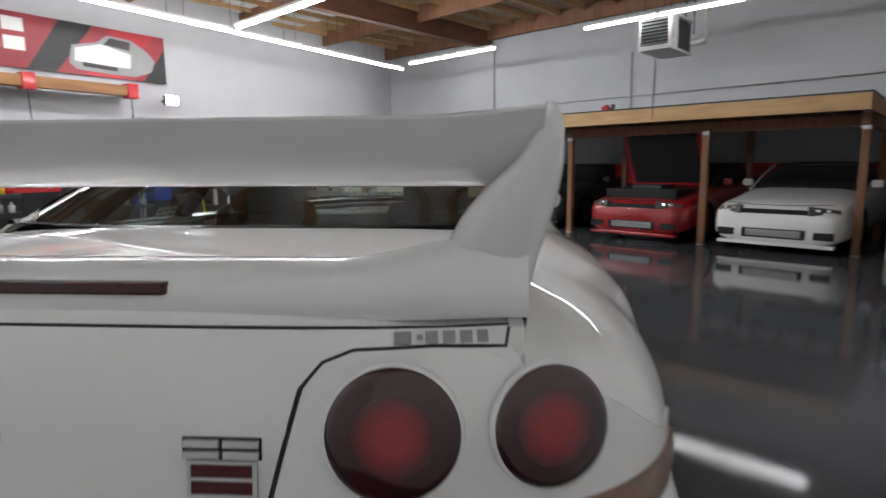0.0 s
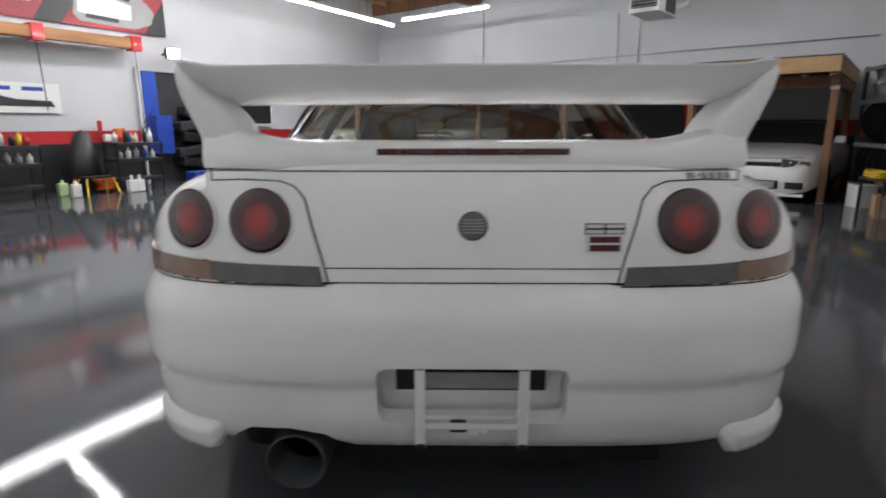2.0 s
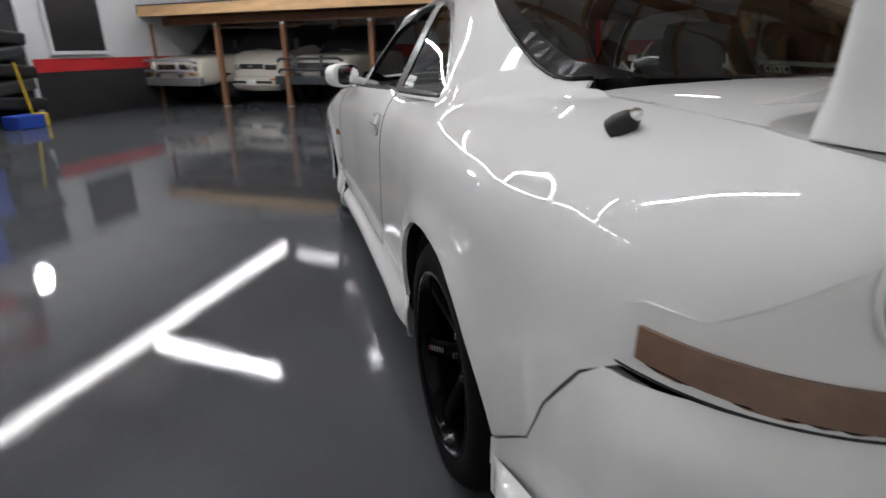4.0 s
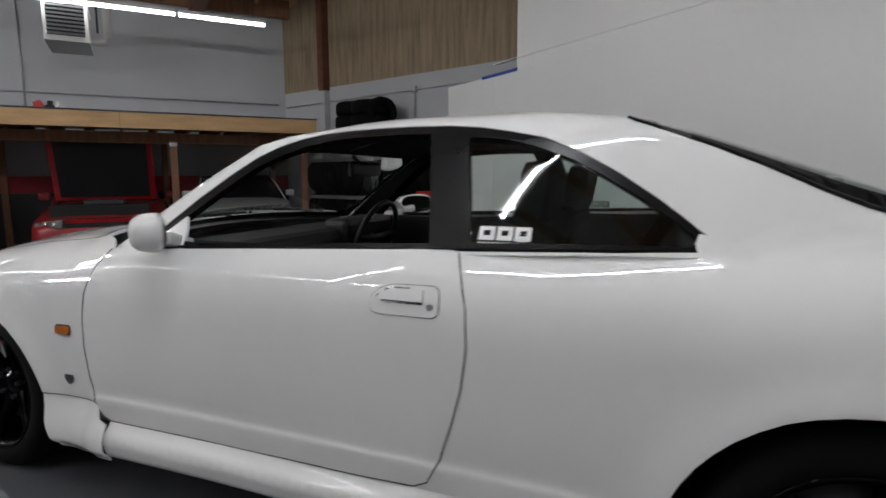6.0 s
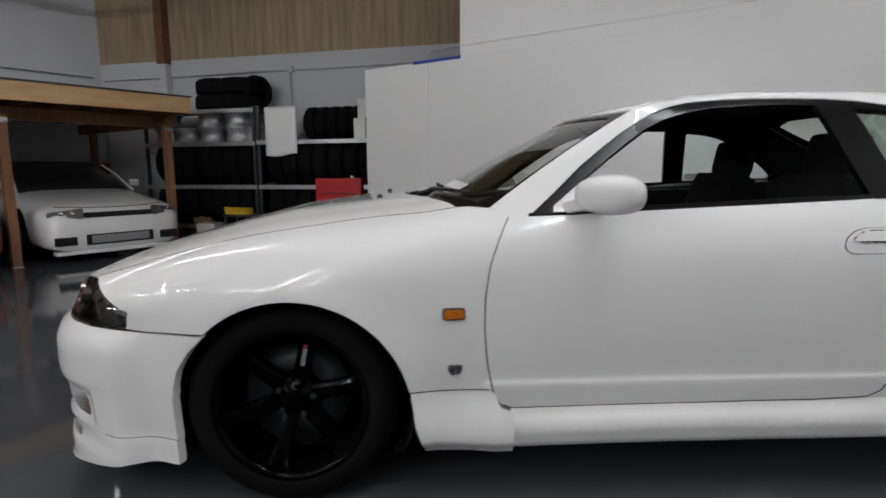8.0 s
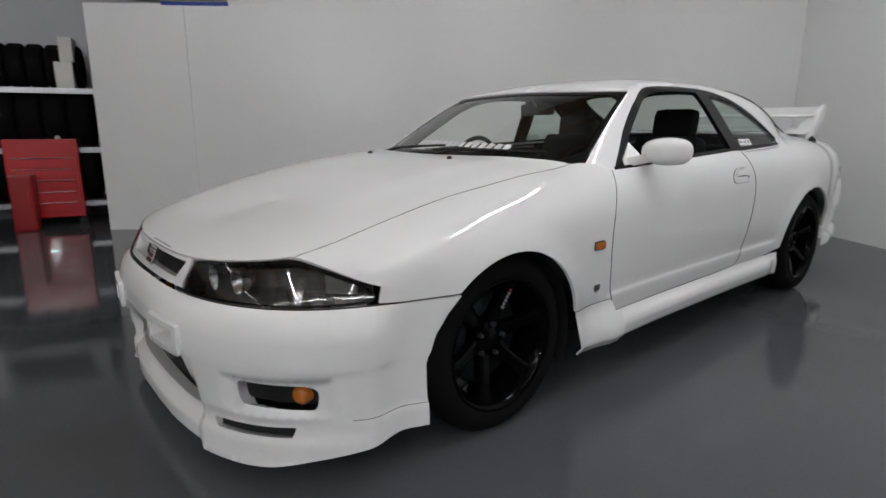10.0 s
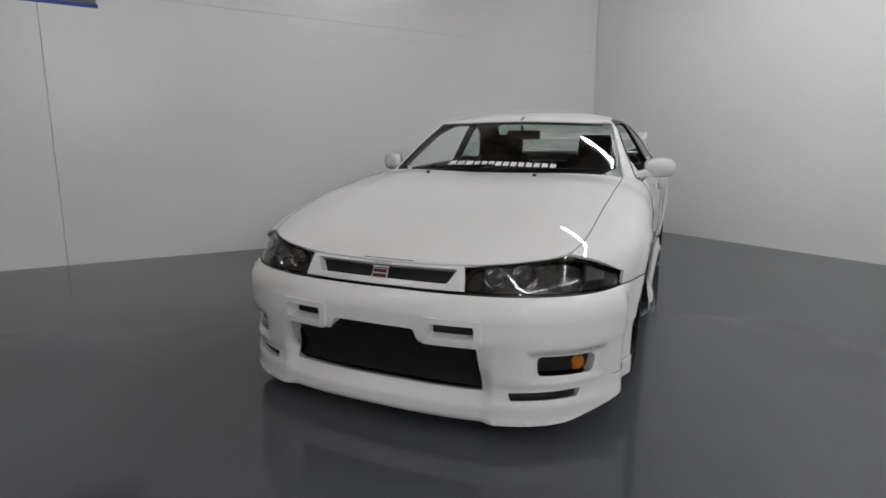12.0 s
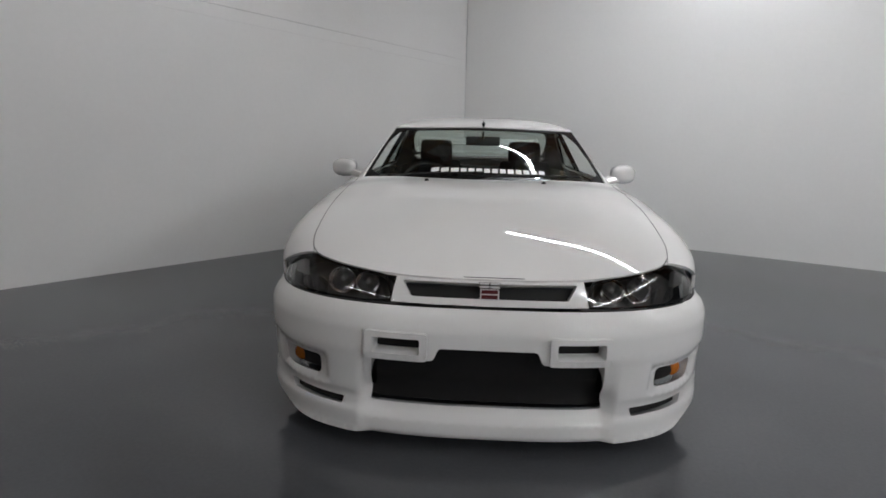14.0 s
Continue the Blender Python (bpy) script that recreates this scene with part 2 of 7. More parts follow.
# back wall
slab_wall("wall_back", CORNER_R, CORNER_L, 1.14, CEIL_Z, 0.2, M_WALL, "pale grey painted concrete back wall", into=-1)
slab_wall("wall_back_red_band", CORNER_R, CORNER_L, 0.87, 1.14, 0.2, M_WALL_RED, "red painted stripe round the wall", into=-1)
slab_wall("wall_back_black_band", CORNER_R, CORNER_L, 0.0, 0.87, 0.2, M_WALL_BLACK, "black painted lower wall", into=-1)
# side wall behind the tyre racks
slab_wall("wall_side", CORNER_R, SIDE_END, 0.0, 2.68, 0.2, M_WALL, "pale grey painted side wall", into=1)
slab_wall("wall_side_panelling", CORNER_R, SIDE_END, 2.68, CEIL_Z, 0.2, M_PLY, "bare stained plywood above the painted side wall", into=1)
# left wall
slab_wall("wall_left", CORNER_L, LEFT_END, 0.98, CEIL_Z, 0.2, M_WALL, "pale grey painted wall with a red and black base", into=-1)
slab_wall("wall_left_red_band", CORNER_L, LEFT_END, 0.77, 0.98, 0.2, M_WALL_RED, "red painted stripe round the wall", into=-1)
slab_wall("wall_left_black_band", CORNER_L, LEFT_END, 0.0, 0.77, 0.2, M_WALL_BLACK, "black painted lower wall", into=-1)
# Unseen wall, added to close the room behind the photo flats.
slab_wall("wall_rear_unseen", LEFT_END, SIDE_END, 0.0, CEIL_Z, 0.2, M_WALL, "unseen pale grey wall closing the room", into=-1)
bm = bmesh.new()
box(bm, -14, 6, -16, 4.0, CEIL_Z, CEIL_Z + 0.12)
ceiling = part("ceiling", bm, M_CEIL, m=ROOM)
tagged(ceiling, "plywood roof deck on timber joists", "ceiling", kind="structure")

# white photo flats
FLAT_A, FLAT_C, FLAT_B = Vector((4.38, 1.70, 0)), Vector((0.18, -4.0, 0)), Vector((-5.4, -0.59, 0))
def flat_panel(name, a, b, s0, s1, z0, z1, back, label):
    """A painted board on a plan line from a to b, between two lengths."""
    d = (b - a).normalized()
    bm = bmesh.new()
    box(bm, s0, s1, back, back + 0.05, z0, z1, 0.002)
    m = Matrix.Translation(a) @ Matrix.Rotation(math.atan2(d.y, d.x), 4, "Z")
    return tagged(part(name, bm, M_FLAT, m=m), label, "wall", kind="structure")


LEN_A, LEN_B = (FLAT_C - FLAT_A).length, (FLAT_B - FLAT_C).length
flat_panel("photo_wall_joint", FLAT_A, FLAT_C, 0.93, LEN_A - 0.02, 2.276, 2.284, -0.006, "white joint strip between the backdrop boards")
flat_panel("photo_wall_side", FLAT_A, FLAT_C, 0, 0.92, 0, 2.165, 0, "white painted photo backdrop board")
flat_panel("photo_wall_side", FLAT_A, FLAT_C, 0.923, LEN_A, 0, 2.165, 0, "white painted photo backdrop board")
flat_panel("photo_wall_side_upper", FLAT_A, FLAT_C, 1.33, LEN_A, 2.166, 4.25, 0.004, "white painted upper backdrop board")
flat_panel("photo_wall_rear", FLAT_C, FLAT_B, 0.0, LEN_B, 0, 4.25, 0, "white painted photo backdrop wall")
bm = bmesh.new()
box(bm, 0.72, 1.34, -0.004, 0.03, 2.150, 2.182)
tape = part("blue_tape", bm, M_BLUE, m=Matrix.Translation(FLAT_A) @ Matrix.Rotation(math.atan2((FLAT_C - FLAT_A).y, (FLAT_C - FLAT_A).x), 4, "Z"))
tagged(tape, "strip of blue masking tape on the backdrop edge", "tape")


# ---- ceiling timbers ----
def timber(name, x0, x1, y0, y1, z0, z1, material, label):
    ob = one_box(name, material, x0, x1, y0, y1, z0, z1, bevel=0.004, m=ROOM)
    return tagged(ob, label, "beam", kind="structure")


for x in (-7.75, -1.2, 4.0):
    timber("ceiling_girder", x - 0.09, x + 0.09, -14, 3.1, 3.85, 4.349, M_GLULAM, "dark red-brown laminated roof girder")
for k in range(8):
    y = 2.95 - 2.3 * k
    for xa, xb in ((-13.5, -7.85), (-7.65, -1.3), (-1.1, 3.9)):
        timber("ceiling_purlin", xa, xb, y - 0.045, y + 0.045, 4.02, 4.349, M_POST, "brown timber purlin under the roof deck")
bm = bmesh.new()
for k in range(26):
    x = -13.2 + 0.62 * k
    box(bm, x - 0.019, x + 0.019, -14, 3.0, 4.22, 4.349)
rafters = part("ceiling_joist", bm, M_WOOD, m=ROOM)
tagged(rafters, "close-set timber joists under the roof deck", "joist", kind="stuff")
bm = bmesh.new()
for k in range(22):
    for j in range(5):
        x = -13.2 + 0.62 * k
        if (k * 5 + j * 3) % 13 != 1:
            box(bm, x + 0.03, x + 0.59, -11.5 + 2.3 * j, -9.35 + 2.3 * j, 4.30, 4.345)
foil = part("ceiling_insulation", bm, M_FOIL, m=ROOM)
tagged(foil, "pale insulation between the joists", "insulation", kind="stuff")

# ---- strip lights ----
def strip_light(m, length=1.22, material=None):
    t = thing("strip_light", m, "bright white fluorescent strip light hung on wires", "ceiling light", "strip lights")
    bm = bmesh.new()
    box(bm, -length / 2, length / 2, -0.055, 0.055, 0.03, 0.075, 0.006)
    part("body", bm, M_WHITEPL, t)
    bm = bmesh.new()
    box(bm, -length / 2 + 0.012, length / 2 - 0.012, -0.020, 0.020, -0.010, 0.029, 0.010)
    part("tube", bm, material or M_TUBE_DIM, t, "glowing white tube")
    for s in (-1, 1):
        bm = bmesh.new()
        cyl(bm, (s * length * 0.35, 0, 0.07), (s * length * 0.35, 0, CEIL_Z - 3.40 - 0.12), 0.004, seg=6)
        part("wire", bm, M_BLACKSTEEL, t)
    return t


first_far = strip_light(ROOM @ pose(-1.02, 1.12, 3.40), material=M_TUBE_FAR)
first = strip_light(ROOM @ pose(-2.65, -1.70, 3.40, 0, 0, 90))
first_bright = strip_light(ROOM @ pose(-6.40, -3.02, 3.40), material=M_TUBE)
def light_at(x, y, turn=0.0, source=first_bright):
    copy_thing(source, ROOM @ pose(x, y, 3.40, 0, 0, turn))


for x in (-2.27, -3.55):
    light_at(x, 1.11, 0, first_far)
for x in (-6.82, -8.00):
    light_at(x, 1.30, 0, first_far)
light_at(-7.62, -3.02)
row_a, row_b = Vector((-8.20, -5.07)), Vector((-9.26, 1.66))
for k in range(6):
    p = row_a.lerp(row_b, (k + 0.5) / 6)
    light_at(p.x, p.y, 98.8, first)
for k in range(1, 4):
    p = row_a.lerp(row_b, (0.5 - k) / 6)
    light_at(p.x, p.y, 98.8, first)
# Unseen strips at a guessed place, added to brighten the car and flats.
for x in (-4.6, -5.8, -7.0):
    light_at(x, -6.6, 0, first)
light_at(-2.65, -2.95, 90, first)
for x in (-1.6, -2.8):
    light_at(x, -7.05)

# ---- storage loft ----
loft = thing("storage_loft", ROOM, "timber storage loft over a row of parked cars", "mezzanine")
LOFT_L, LOFT_D = -11.0, 3.02
def loft_part(name, mt, *b, label="", bevel=0.004):
    return one_box(name, mt, *b, loft, label, bevel)


xs = [0.0, -2.45, -4.9, -7.35, -9.8, LOFT_L]
for a, b in zip(xs, xs[1:]):
    loft_part("front_beam", M_WOOD, b + 0.002, a - 0.002, 0.0, 0.045, 1.715, 1.905, label="pale new lumber rim beam")
loft_part("end_beam", M_WOOD, -0.045, 0.0, 0.047, LOFT_D, 1.715, 1.905, label="pale new lumber rim beam")
for k in range(27):
    x = -0.42 - 0.405 * k
    loft_part("joist", M_POST, x - 0.019, x + 0.019, 0.047, LOFT_D, 1.72, 1.90)
bm = bmesh.new()
box(bm, LOFT_L, 0.01, -0.012, LOFT_D, 1.906, 1.924)
part("deck", bm, M_BLACKSTEEL, loft, "dark green deck edge")
POSTS = [(-0.07, 0.5), (-1.85, 0.42), (-4.05, 0.6), (-6.02, 0.72), (-7.93, 0.72), (-9.3, 0.45), (-10.9, 0.3)]
loft_part("header", M_POST, LOFT_L, -0.02, 0.66, 0.75, 1.57, 1.712)
loft_part("end_header", M_POST, -0.12, -0.03, 0.36, LOFT_D, 1.57, 1.712)
for x, y in POSTS:
    loft_part("post", M_POST, x - 0.044, x + 0.044, y - 0.044, y + 0.044, 0.012, 1.60, label="stained timber post")
    loft_part("post_cap", M_STEEL, x - 0.05, x + 0.05, y - 0.05, y - 0.0445, 1.52, 1.57, label="steel post bracket", bevel=0.002)
    loft_part("post_foot", M_STEEL, x - 0.05, x + 0.05, y - 0.05, y + 0.05, 0.0, 0.011, label="steel post foot", bevel=0.002)
    loft_part("back_post", M_POST, x - 0.044, x + 0.044, 2.6, 2.69, 0.0, 1.715)
bm = bmesh.new()
vs = box(bm, -0.06, 0.06, -0.004, 0.0, -0.04, 0.04, 0.001)
part("loft_label", bm, M_WHITEPL, loft, "small white card", m=pose(-5.05, 0.62, 1.63))
for k, (x, c) in enumerate(((-3.28, M_TOOLRED), (-3.17, M_DARK), (-3.08, M_WHITEPL))):
    bm = bmesh.new()
    box(bm, -0.05, 0.05, -0.05, 0.05, 0.0, 0.05 + 0.03 * (k == 0), 0.012)
    box(bm, -0.02, 0.03, -0.03, 0.03, 0.05, 0.10, 0.008)
    q = part("loft_toolbox", bm, c, m=ROOM @ pose(x, 0.25, 1.924, 0, 0, 20 * k))
    tagged(q, ["small red hand tool on the loft deck", "small black hand tool on the loft deck", "small pale part on the loft deck"][k], "tool")

# ---- heater ----
heater = thing("unit_heater", ROOM @ pose(-3.0, 1.25, 2.93), "white hanging gas heater with dark louvres", "heater")
bm = bmesh.new()
box(bm, -0.26, 0.26, 0.0, 0.95, 0.0, 0.035, 0.004)
box(bm, -0.26, 0.26, 0.0, 0.95, 0.52, 0.555, 0.004)
box(bm, -0.26, 0.26, 0.0, 0.30, 0.036, 0.519, 0.003)
box(bm, -0.26, -0.235, 0.301, 0.95, 0.036, 0.519)
part("casing", bm, M_WHITEPL, heater, "off-white steel casing")
bm = bmesh.new()
box(bm, -0.21, 0.235, 0.302, 0.92, 0.037, 0.50, 0.02)
part("burner_box", bm, M_BLACKSTEEL, heater, "dark burner works")
bm = bmesh.new()
box(bm, -0.215, 0.215, -0.006, -0.001, 0.07, 0.48)
part("louvre_back", bm, M_DARK, heater)
for k in range(8):
    bm = bmesh.new()
    vs = box(bm, -0.215, 0.215, -0.03, 0.03, -0.004, 0.004)
    bmesh.ops.transform(bm, matrix=pose(0, -0.022, 0.095 + 0.051 * k, 35), verts=vs)
    part("louvre", bm, M_STEEL, heater)
bm = bmesh.new()
for k in range(6):
    box(bm, 0.2605, 0.2625, 0.06, 0.10, 0.17 + 0.035 * k, 0.195 + 0.035 * k)
part("maker_mark", bm, M_DARK, heater, "dark upright mark of plain bars")
bm = bmesh.new()
tube(bm, [(0.10, 0.95, 0.22), (0.30, 1.02, 0.22), (0.42, 1.05, 0.24), (0.46, 1.05, 0.32), (0.46, 1.05, 1.35)], 0.055, 14)
part("flue", bm, M_WHITEPL, heater, "white flue pipe", smooth=True)
for x in (0.20, 0.34):
    bm = bmesh.new()
    tube(bm, [(x, 0.75, 0.30), (x, 0.75, 1.36)], 0.014, 8)
    part("gas_pipe", bm, M_BLACKSTEEL, heater)
for x, y in ((-0.2, 0.1), (0.2, 0.1), (-0.2, 0.85)):
    bm = bmesh.new()
    cyl(bm, (x, y, 0.55), (x, y, 1.36), 0.005, seg=6)
    part("hanger_rod", bm, M_BLACKSTEEL, heater)

# ---- wall conduit on back wall ----
def conduit(m, pts, r, label):
    bm = bmesh.new()
    tube(bm, pts, r, 8)
    return tagged(part("conduit", bm, M_STEEL, m=m, smooth=True), label, "conduit")


conduit(ROOM, [(0.2, 3.09, 2.47), (-4.0, 3.09, 2.46), (-11.0, 3.09, 2.44)], 0.012, "thin grey conduit along the back wall")
conduit(ROOM, [(-3.75, 3.09, 1.93), (-3.75, 3.09, 4.2)], 0.012, "upright grey conduit on the back wall")
conduit(ROOM, [(-4.2, 3.09, 1.93), (-4.2, 3.09, 3.3)], 0.010, "upright grey conduit on the back wall")
conduit(ROOM, [(-7.6, 3.09, 1.93), (-7.6, 3.09, 4.0)], 0.012, "upright grey conduit on the back wall")
bm = bmesh.new()
box(bm, -6.18, -6.10, 3.04, 3.115, 1.93, 2.30, 0.004)
tagged(part("wall_bracket", bm, M_STEEL, m=ROOM), "short grey upright on the back wall", "bracket")

# ---- side wall with tyre racks ----
SIDE = pose(6.95, 6.13, 0, 0, 0, 74.1)
bm = bmesh.new()
box(bm, -1.30, -1.16, 0.012, 0.16, 2.62, 4.349, 0.004)
tagged(part("wall_column", bm, M_GLULAM, m=SIDE), "dark red-brown steel column on the wall", "column", kind="structure")
bm = bmesh.new()
box(bm, -1.29, -1.17, 0.012, 0.13, 0.0, 2.618, 0.004)
tagged(part("wall_column_lower", bm, M_WALL, m=SIDE), "grey painted foot of the column", "column", kind="structure")
conduit(SIDE, [(-0.05, 0.02, 2.42), (-3.3, 0.02, 2.44), (-7.0, 0.02, 2.46)], 0.011, "thin grey conduit along the side wall")
conduit(SIDE, [(-3.32, 0.02, 1.6), (-3.32, 0.02, 2.44)], 0.011, "upright grey conduit on the side wall")
bm = bmesh.new()
box(bm, -3.36, -3.28, 0.004, 0.05, 2.41, 2.50, 0.004)
tagged(part("junction_box", bm, M_WALL, m=SIDE), "small grey junction box on the wall", "box")


def rack(x0, x1, levels, ztop):
    r = thing("tyre_rack", SIDE, "grey steel rack loaded with tyres against the wall", "shelf", "tyre racks")
    for x in (x0 + 0.02, x1 - 0.02):
        for y in (0.22, 0.73):
            bm = bmesh.new()
            box(bm, x - 0.02, x + 0.02, y - 0.02, y + 0.02, 0.0, ztop, 0.003)
            part("upright", bm, M_BLACKSTEEL, r)
    for z in levels:
        bm = bmesh.new()
        box(bm, x0, x1, 0.74, 0.765, z - 0.055, z, 0.003)
        part("front_rail", bm, M_STEEL, r, "pale steel rail")
        bm = bmesh.new()
        box(bm, x0 + 0.005, x1 - 0.005, 0.20, 0.738, z - 0.02, z)
        part("shelf", bm, M_BLACKSTEEL, r)
    return r


rack(-3.14, -1.36, (0.25, 0.81, 1.40, 1.845), 1.87)
rack(-4.95, -3.17, (0.25, 0.81, 1.41), 1.87)


def tyre_mesh(R=0.31, w=0.21):
    bm = bmesh.new()
    h = w / 2
    revolve(bm, [(R * 0.62, h * 0.75), (R * 0.66, h), (R * 0.85, h * 1.02), (R * 0.96, h * 0.8), (R, h * 0.55), (R, -h * 0.55), (R * 0.96, -h * 0.8), (R * 0.85, -h * 1.02), (R * 0.66, -h), (R * 0.62, -h * 0.75), (R * 0.62, h * 0.75)], 36)
    return mesh_of("tyre", bm, M_RUBBER, True)


TYRE = tyre_mesh()


def put_tyre(m, label="black car tyre stored on the rack"):
    o = new("tyre", TYRE)
    o.matrix_basis = m
    return tagged(o, label, "tyre", "stored tyres")


for k, x in enumerate((-2.30, -2.66)):
    put_tyre(SIDE @ pose(x - 0.08, 0.42, 1.955, 0, 0, 0), "black car tyre lying on top of the rack")
    put_tyre(SIDE @ pose(x - 0.10, 0.42, 2.163, 2, 0, 30), "black car tyre lying on top of the rack")
put_tyre(SIDE @ pose(-2.99, 0.42, 2.085, 78, 0, 70) @ Matrix.Scale(0.77, 4), "black car tyre standing on top of the rack")
for k in range(6):
    put_tyre(SIDE @ pose(-3.90 - 0.165 * k, 0.47, 1.632, 0, 90, 0) @ Matrix.Scale(0.72, 4), "black car tyre standing on the rack")
for x0 in (-3.0, -4.8):
    for z in (0.25, 0.81):
        for k in range(7):
            put_tyre(SIDE @ pose(x0 + 0.06 + 0.222 * k, 0.46, z + 0.309, 0, 90, 0), "black car tyre standing on the rack")


def alloy(m):
    w = thing("alloy_wheel", m, "bare silver alloy wheel stacked on the rack", "wheel", "stacked alloy wheels")
    bm = bmesh.new()
    revolve(bm, [(0.185, 0.095), (0.2, 0.10), (0.195, 0.085), (0.165, 0.03), (0.165, -0.03), (0.19, -0.085), (0.2, -0.10), (0.185, -0.095)], 32)
    part("barrel", bm, M_STEEL, w, smooth=True)
    bm = bmesh.new()
    for k in range(5):
        box(bm, 0.03, 0.175, -0.025, 0.025, 0.05, 0.08, m=Matrix.Rotation(2 * math.pi * k / 5, 4, "Z"))
    cyl(bm, (0, 0, 0.03), (0, 0, 0.085), 0.06, seg=18)
    part("spokes", bm, M_STEEL, w)
    return w


aw = alloy(SIDE @ pose(-2.75, 0.5, 1.505))
for k, (x, j) in enumerate(((-2.75, 1), (-2.32, 0), (-2.32, 1), (-1.92, 0), (-1.58, 0), (-1.58, 1), (-3.03, 0))):
    copy_thing(aw, SIDE @ pose(x, 0.5, 1.505 + 0.203 * j, 0, 0, 17 * k))
# cloth hung on the rack
bm = bmesh.new()
nx, nz = 10, 14
grid = [[bm.verts.new((-3.33 - 0.46 * i / nx, 0.785 + 0.012 * math.sin(i * 0.9) * (j / nz) + 0.004 * math.sin(j), 1.84 - 0.63 * j / nz - 0.02 * math.sin(i * 0.5) * j / nz)) for i in range(nx + 1)] for j in range(nz + 1)]
for j in range(nz):
    for i in range(nx):
        bm.faces.new((grid[j][i], grid[j][i + 1], grid[j + 1][i + 1], grid[j + 1][i]))
r = bmesh.ops.extrude_face_region(bm, geom=list(bm.faces))
bmesh.ops.translate(bm, vec=(0, 0.006, 0), verts=[g for g in r["geom"] if isinstance(g, bmesh.types.BMVert)])
tagged(part("hung_sheet", bm, M_FLAT, m=SIDE, smooth=True), "white sheet hung over the rack", "sheet")
# red tool chest
chest = thing("tool_chest", SIDE @ pose(-4.39, 0.66, 0.0), "red metal tool chest with shallow drawers", "tool chest")
bm = bmesh.new()
box(bm, -0.32, 0.32, -0.2, 0.2, 0.10, 0.90, 0.01)
part("cabinet", bm, M_TOOLRED, chest)
for k in range(5):
    bm = bmesh.new()
    box(bm, -0.29, 0.29, 0.202, 0.214, 0.16 + 0.115 * k, 0.262 + 0.115 * k, 0.004)
    dr = part("drawer", bm, M_TOOLRED, chest)
    bm = bmesh.new()
    box(bm, -0.26, 0.26, 0.2145, 0.226, 0.245 + 0.115 * k, 0.255 + 0.115 * k, 0.003)
    part("pull", bm, M_CHROME, dr, "bright drawer pull")
for s in (-0.27, 0.27):
    bm = bmesh.new()
    cyl(bm, (s, -0.03, 0.05), (s, 0.03, 0.05), 0.05, seg=16)
    part("castor", bm, M_DARK, chest)
bm = bmesh.new()
box(bm, -0.10, 0.10, -0.10, 0.10, 0.0, 0.56, 0.02)
box(bm, -0.05, 0.03, 0.101, 0.11, 0.26, 0.40)
tagged(part("fuel_can", bm, M_RED, m=SIDE @ pose(-4.22, 0.98, 0.0)), "red fuel can in front of the tool chest", "can")
bm = bmesh.new()
cyl(bm, (0, 0, 0), (0, 0, 0.13), 0.03, 0.028, 14)
cyl(bm, (0, 0, 0.13), (0, 0, 0.17), 0.012, seg=10)
tagged(part("spray_bottle", bm, M_WHITEPL, m=SIDE @ pose(-4.52, 0.68, 0.90)), "white bottle on the tool chest", "bottle")
# cartons on the racks
for x, z, w, h in ((-4.66, 1.41, 0.16, 0.26), (-4.70, 1.672, 0.12, 0.24)):
    bm = bmesh.new()
    box(bm, -w / 2, w / 2, -0.15, 0.15, 0, h, 0.004)
    tagged(part("carton", bm, M_WHITEPL, m=SIDE @ pose(x, 0.58, z)), "white carton on the rack", "carton")
bm = bmesh.new()
box(bm, -0.13, 0.13, -0.12, 0.12, 0, 0.30, 0.01)
box(bm, -0.06, 0.06, 0.121, 0.123, 0.10, 0.22)
tagged(part("white_tub", bm, M_WHITEPL, m=SIDE @ pose(-2.52, 0.98, 0, 0, 0, 8)), "white plastic tub on the floor", "tub")
bm = bmesh.new()
box(bm, -0.15, 0.15, -0.12, 0.12, 0, 0.26, 0.004)
tagged(part("cardboard_box", bm, M_CARD, m=SIDE @ pose(-3.42, 1.05, 0, 0, 0, -12)), "brown cardboard box on the floor", "carton")
bm = bmesh.new()
box(bm, -0.2, 0.2, -0.15, 0.15, 0, 0.36, 0.004)
tagged(part("cardboard_box", bm, M_CARD, m=ROOM @ pose(0.72, 0.9, 0, 0, 0, 20)), "brown cardboard box on the floor", "carton")
bm = bmesh.new()
box(bm, -0.14, 0.14, -0.12, 0.12, 0, 0.27, 0.004)
tagged(part("cardboard_box", bm, M_CARD, m=ROOM @ pose(0.70, 0.88, 0.36, 0, 0, 5)), "brown cardboard box stacked on another", "carton")
# jack stand bench with coiled yellow hose
bench = thing("low_bench", SIDE @ pose(-3.15, 1.0, 0), "low dark work bench", "bench")
bm = bmesh.new()
box(bm, -0.42, 0.30, -0.16, 0.16, 0.40, 0.43, 0.004)
part("top", bm, M_BLACKSTEEL, bench)
for sx in (-0.39, 0.27):
    for sy in (-0.13, 0.13):
        bm = bmesh.new()
        box(bm, sx - 0.015, sx + 0.015, sy - 0.015, sy + 0.015, 0, 0.399)
        part("leg", bm, M_BLACKSTEEL, bench)
bm = bmesh.new()
pts = []
for k in range(150):
    a = 2 * math.pi * k / 24
    pts.append(((0.17 + 0.03 * math.sin(a * 0.37)) * math.cos(a), (0.13 + 0.02 * math.cos(a * 0.7)) * math.sin(a), 0.012 + 0.011 * (k // 24) + 0.006 * math.sin(a * 1.7)))
tube(bm, pts, 0.012, 6)
tagged(part("coiled_hose", bm, M_YELLOW, m=SIDE @ pose(-3.0, 1.0, 0.432), smooth=True), "yellow air hose coiled on the bench", "hose")

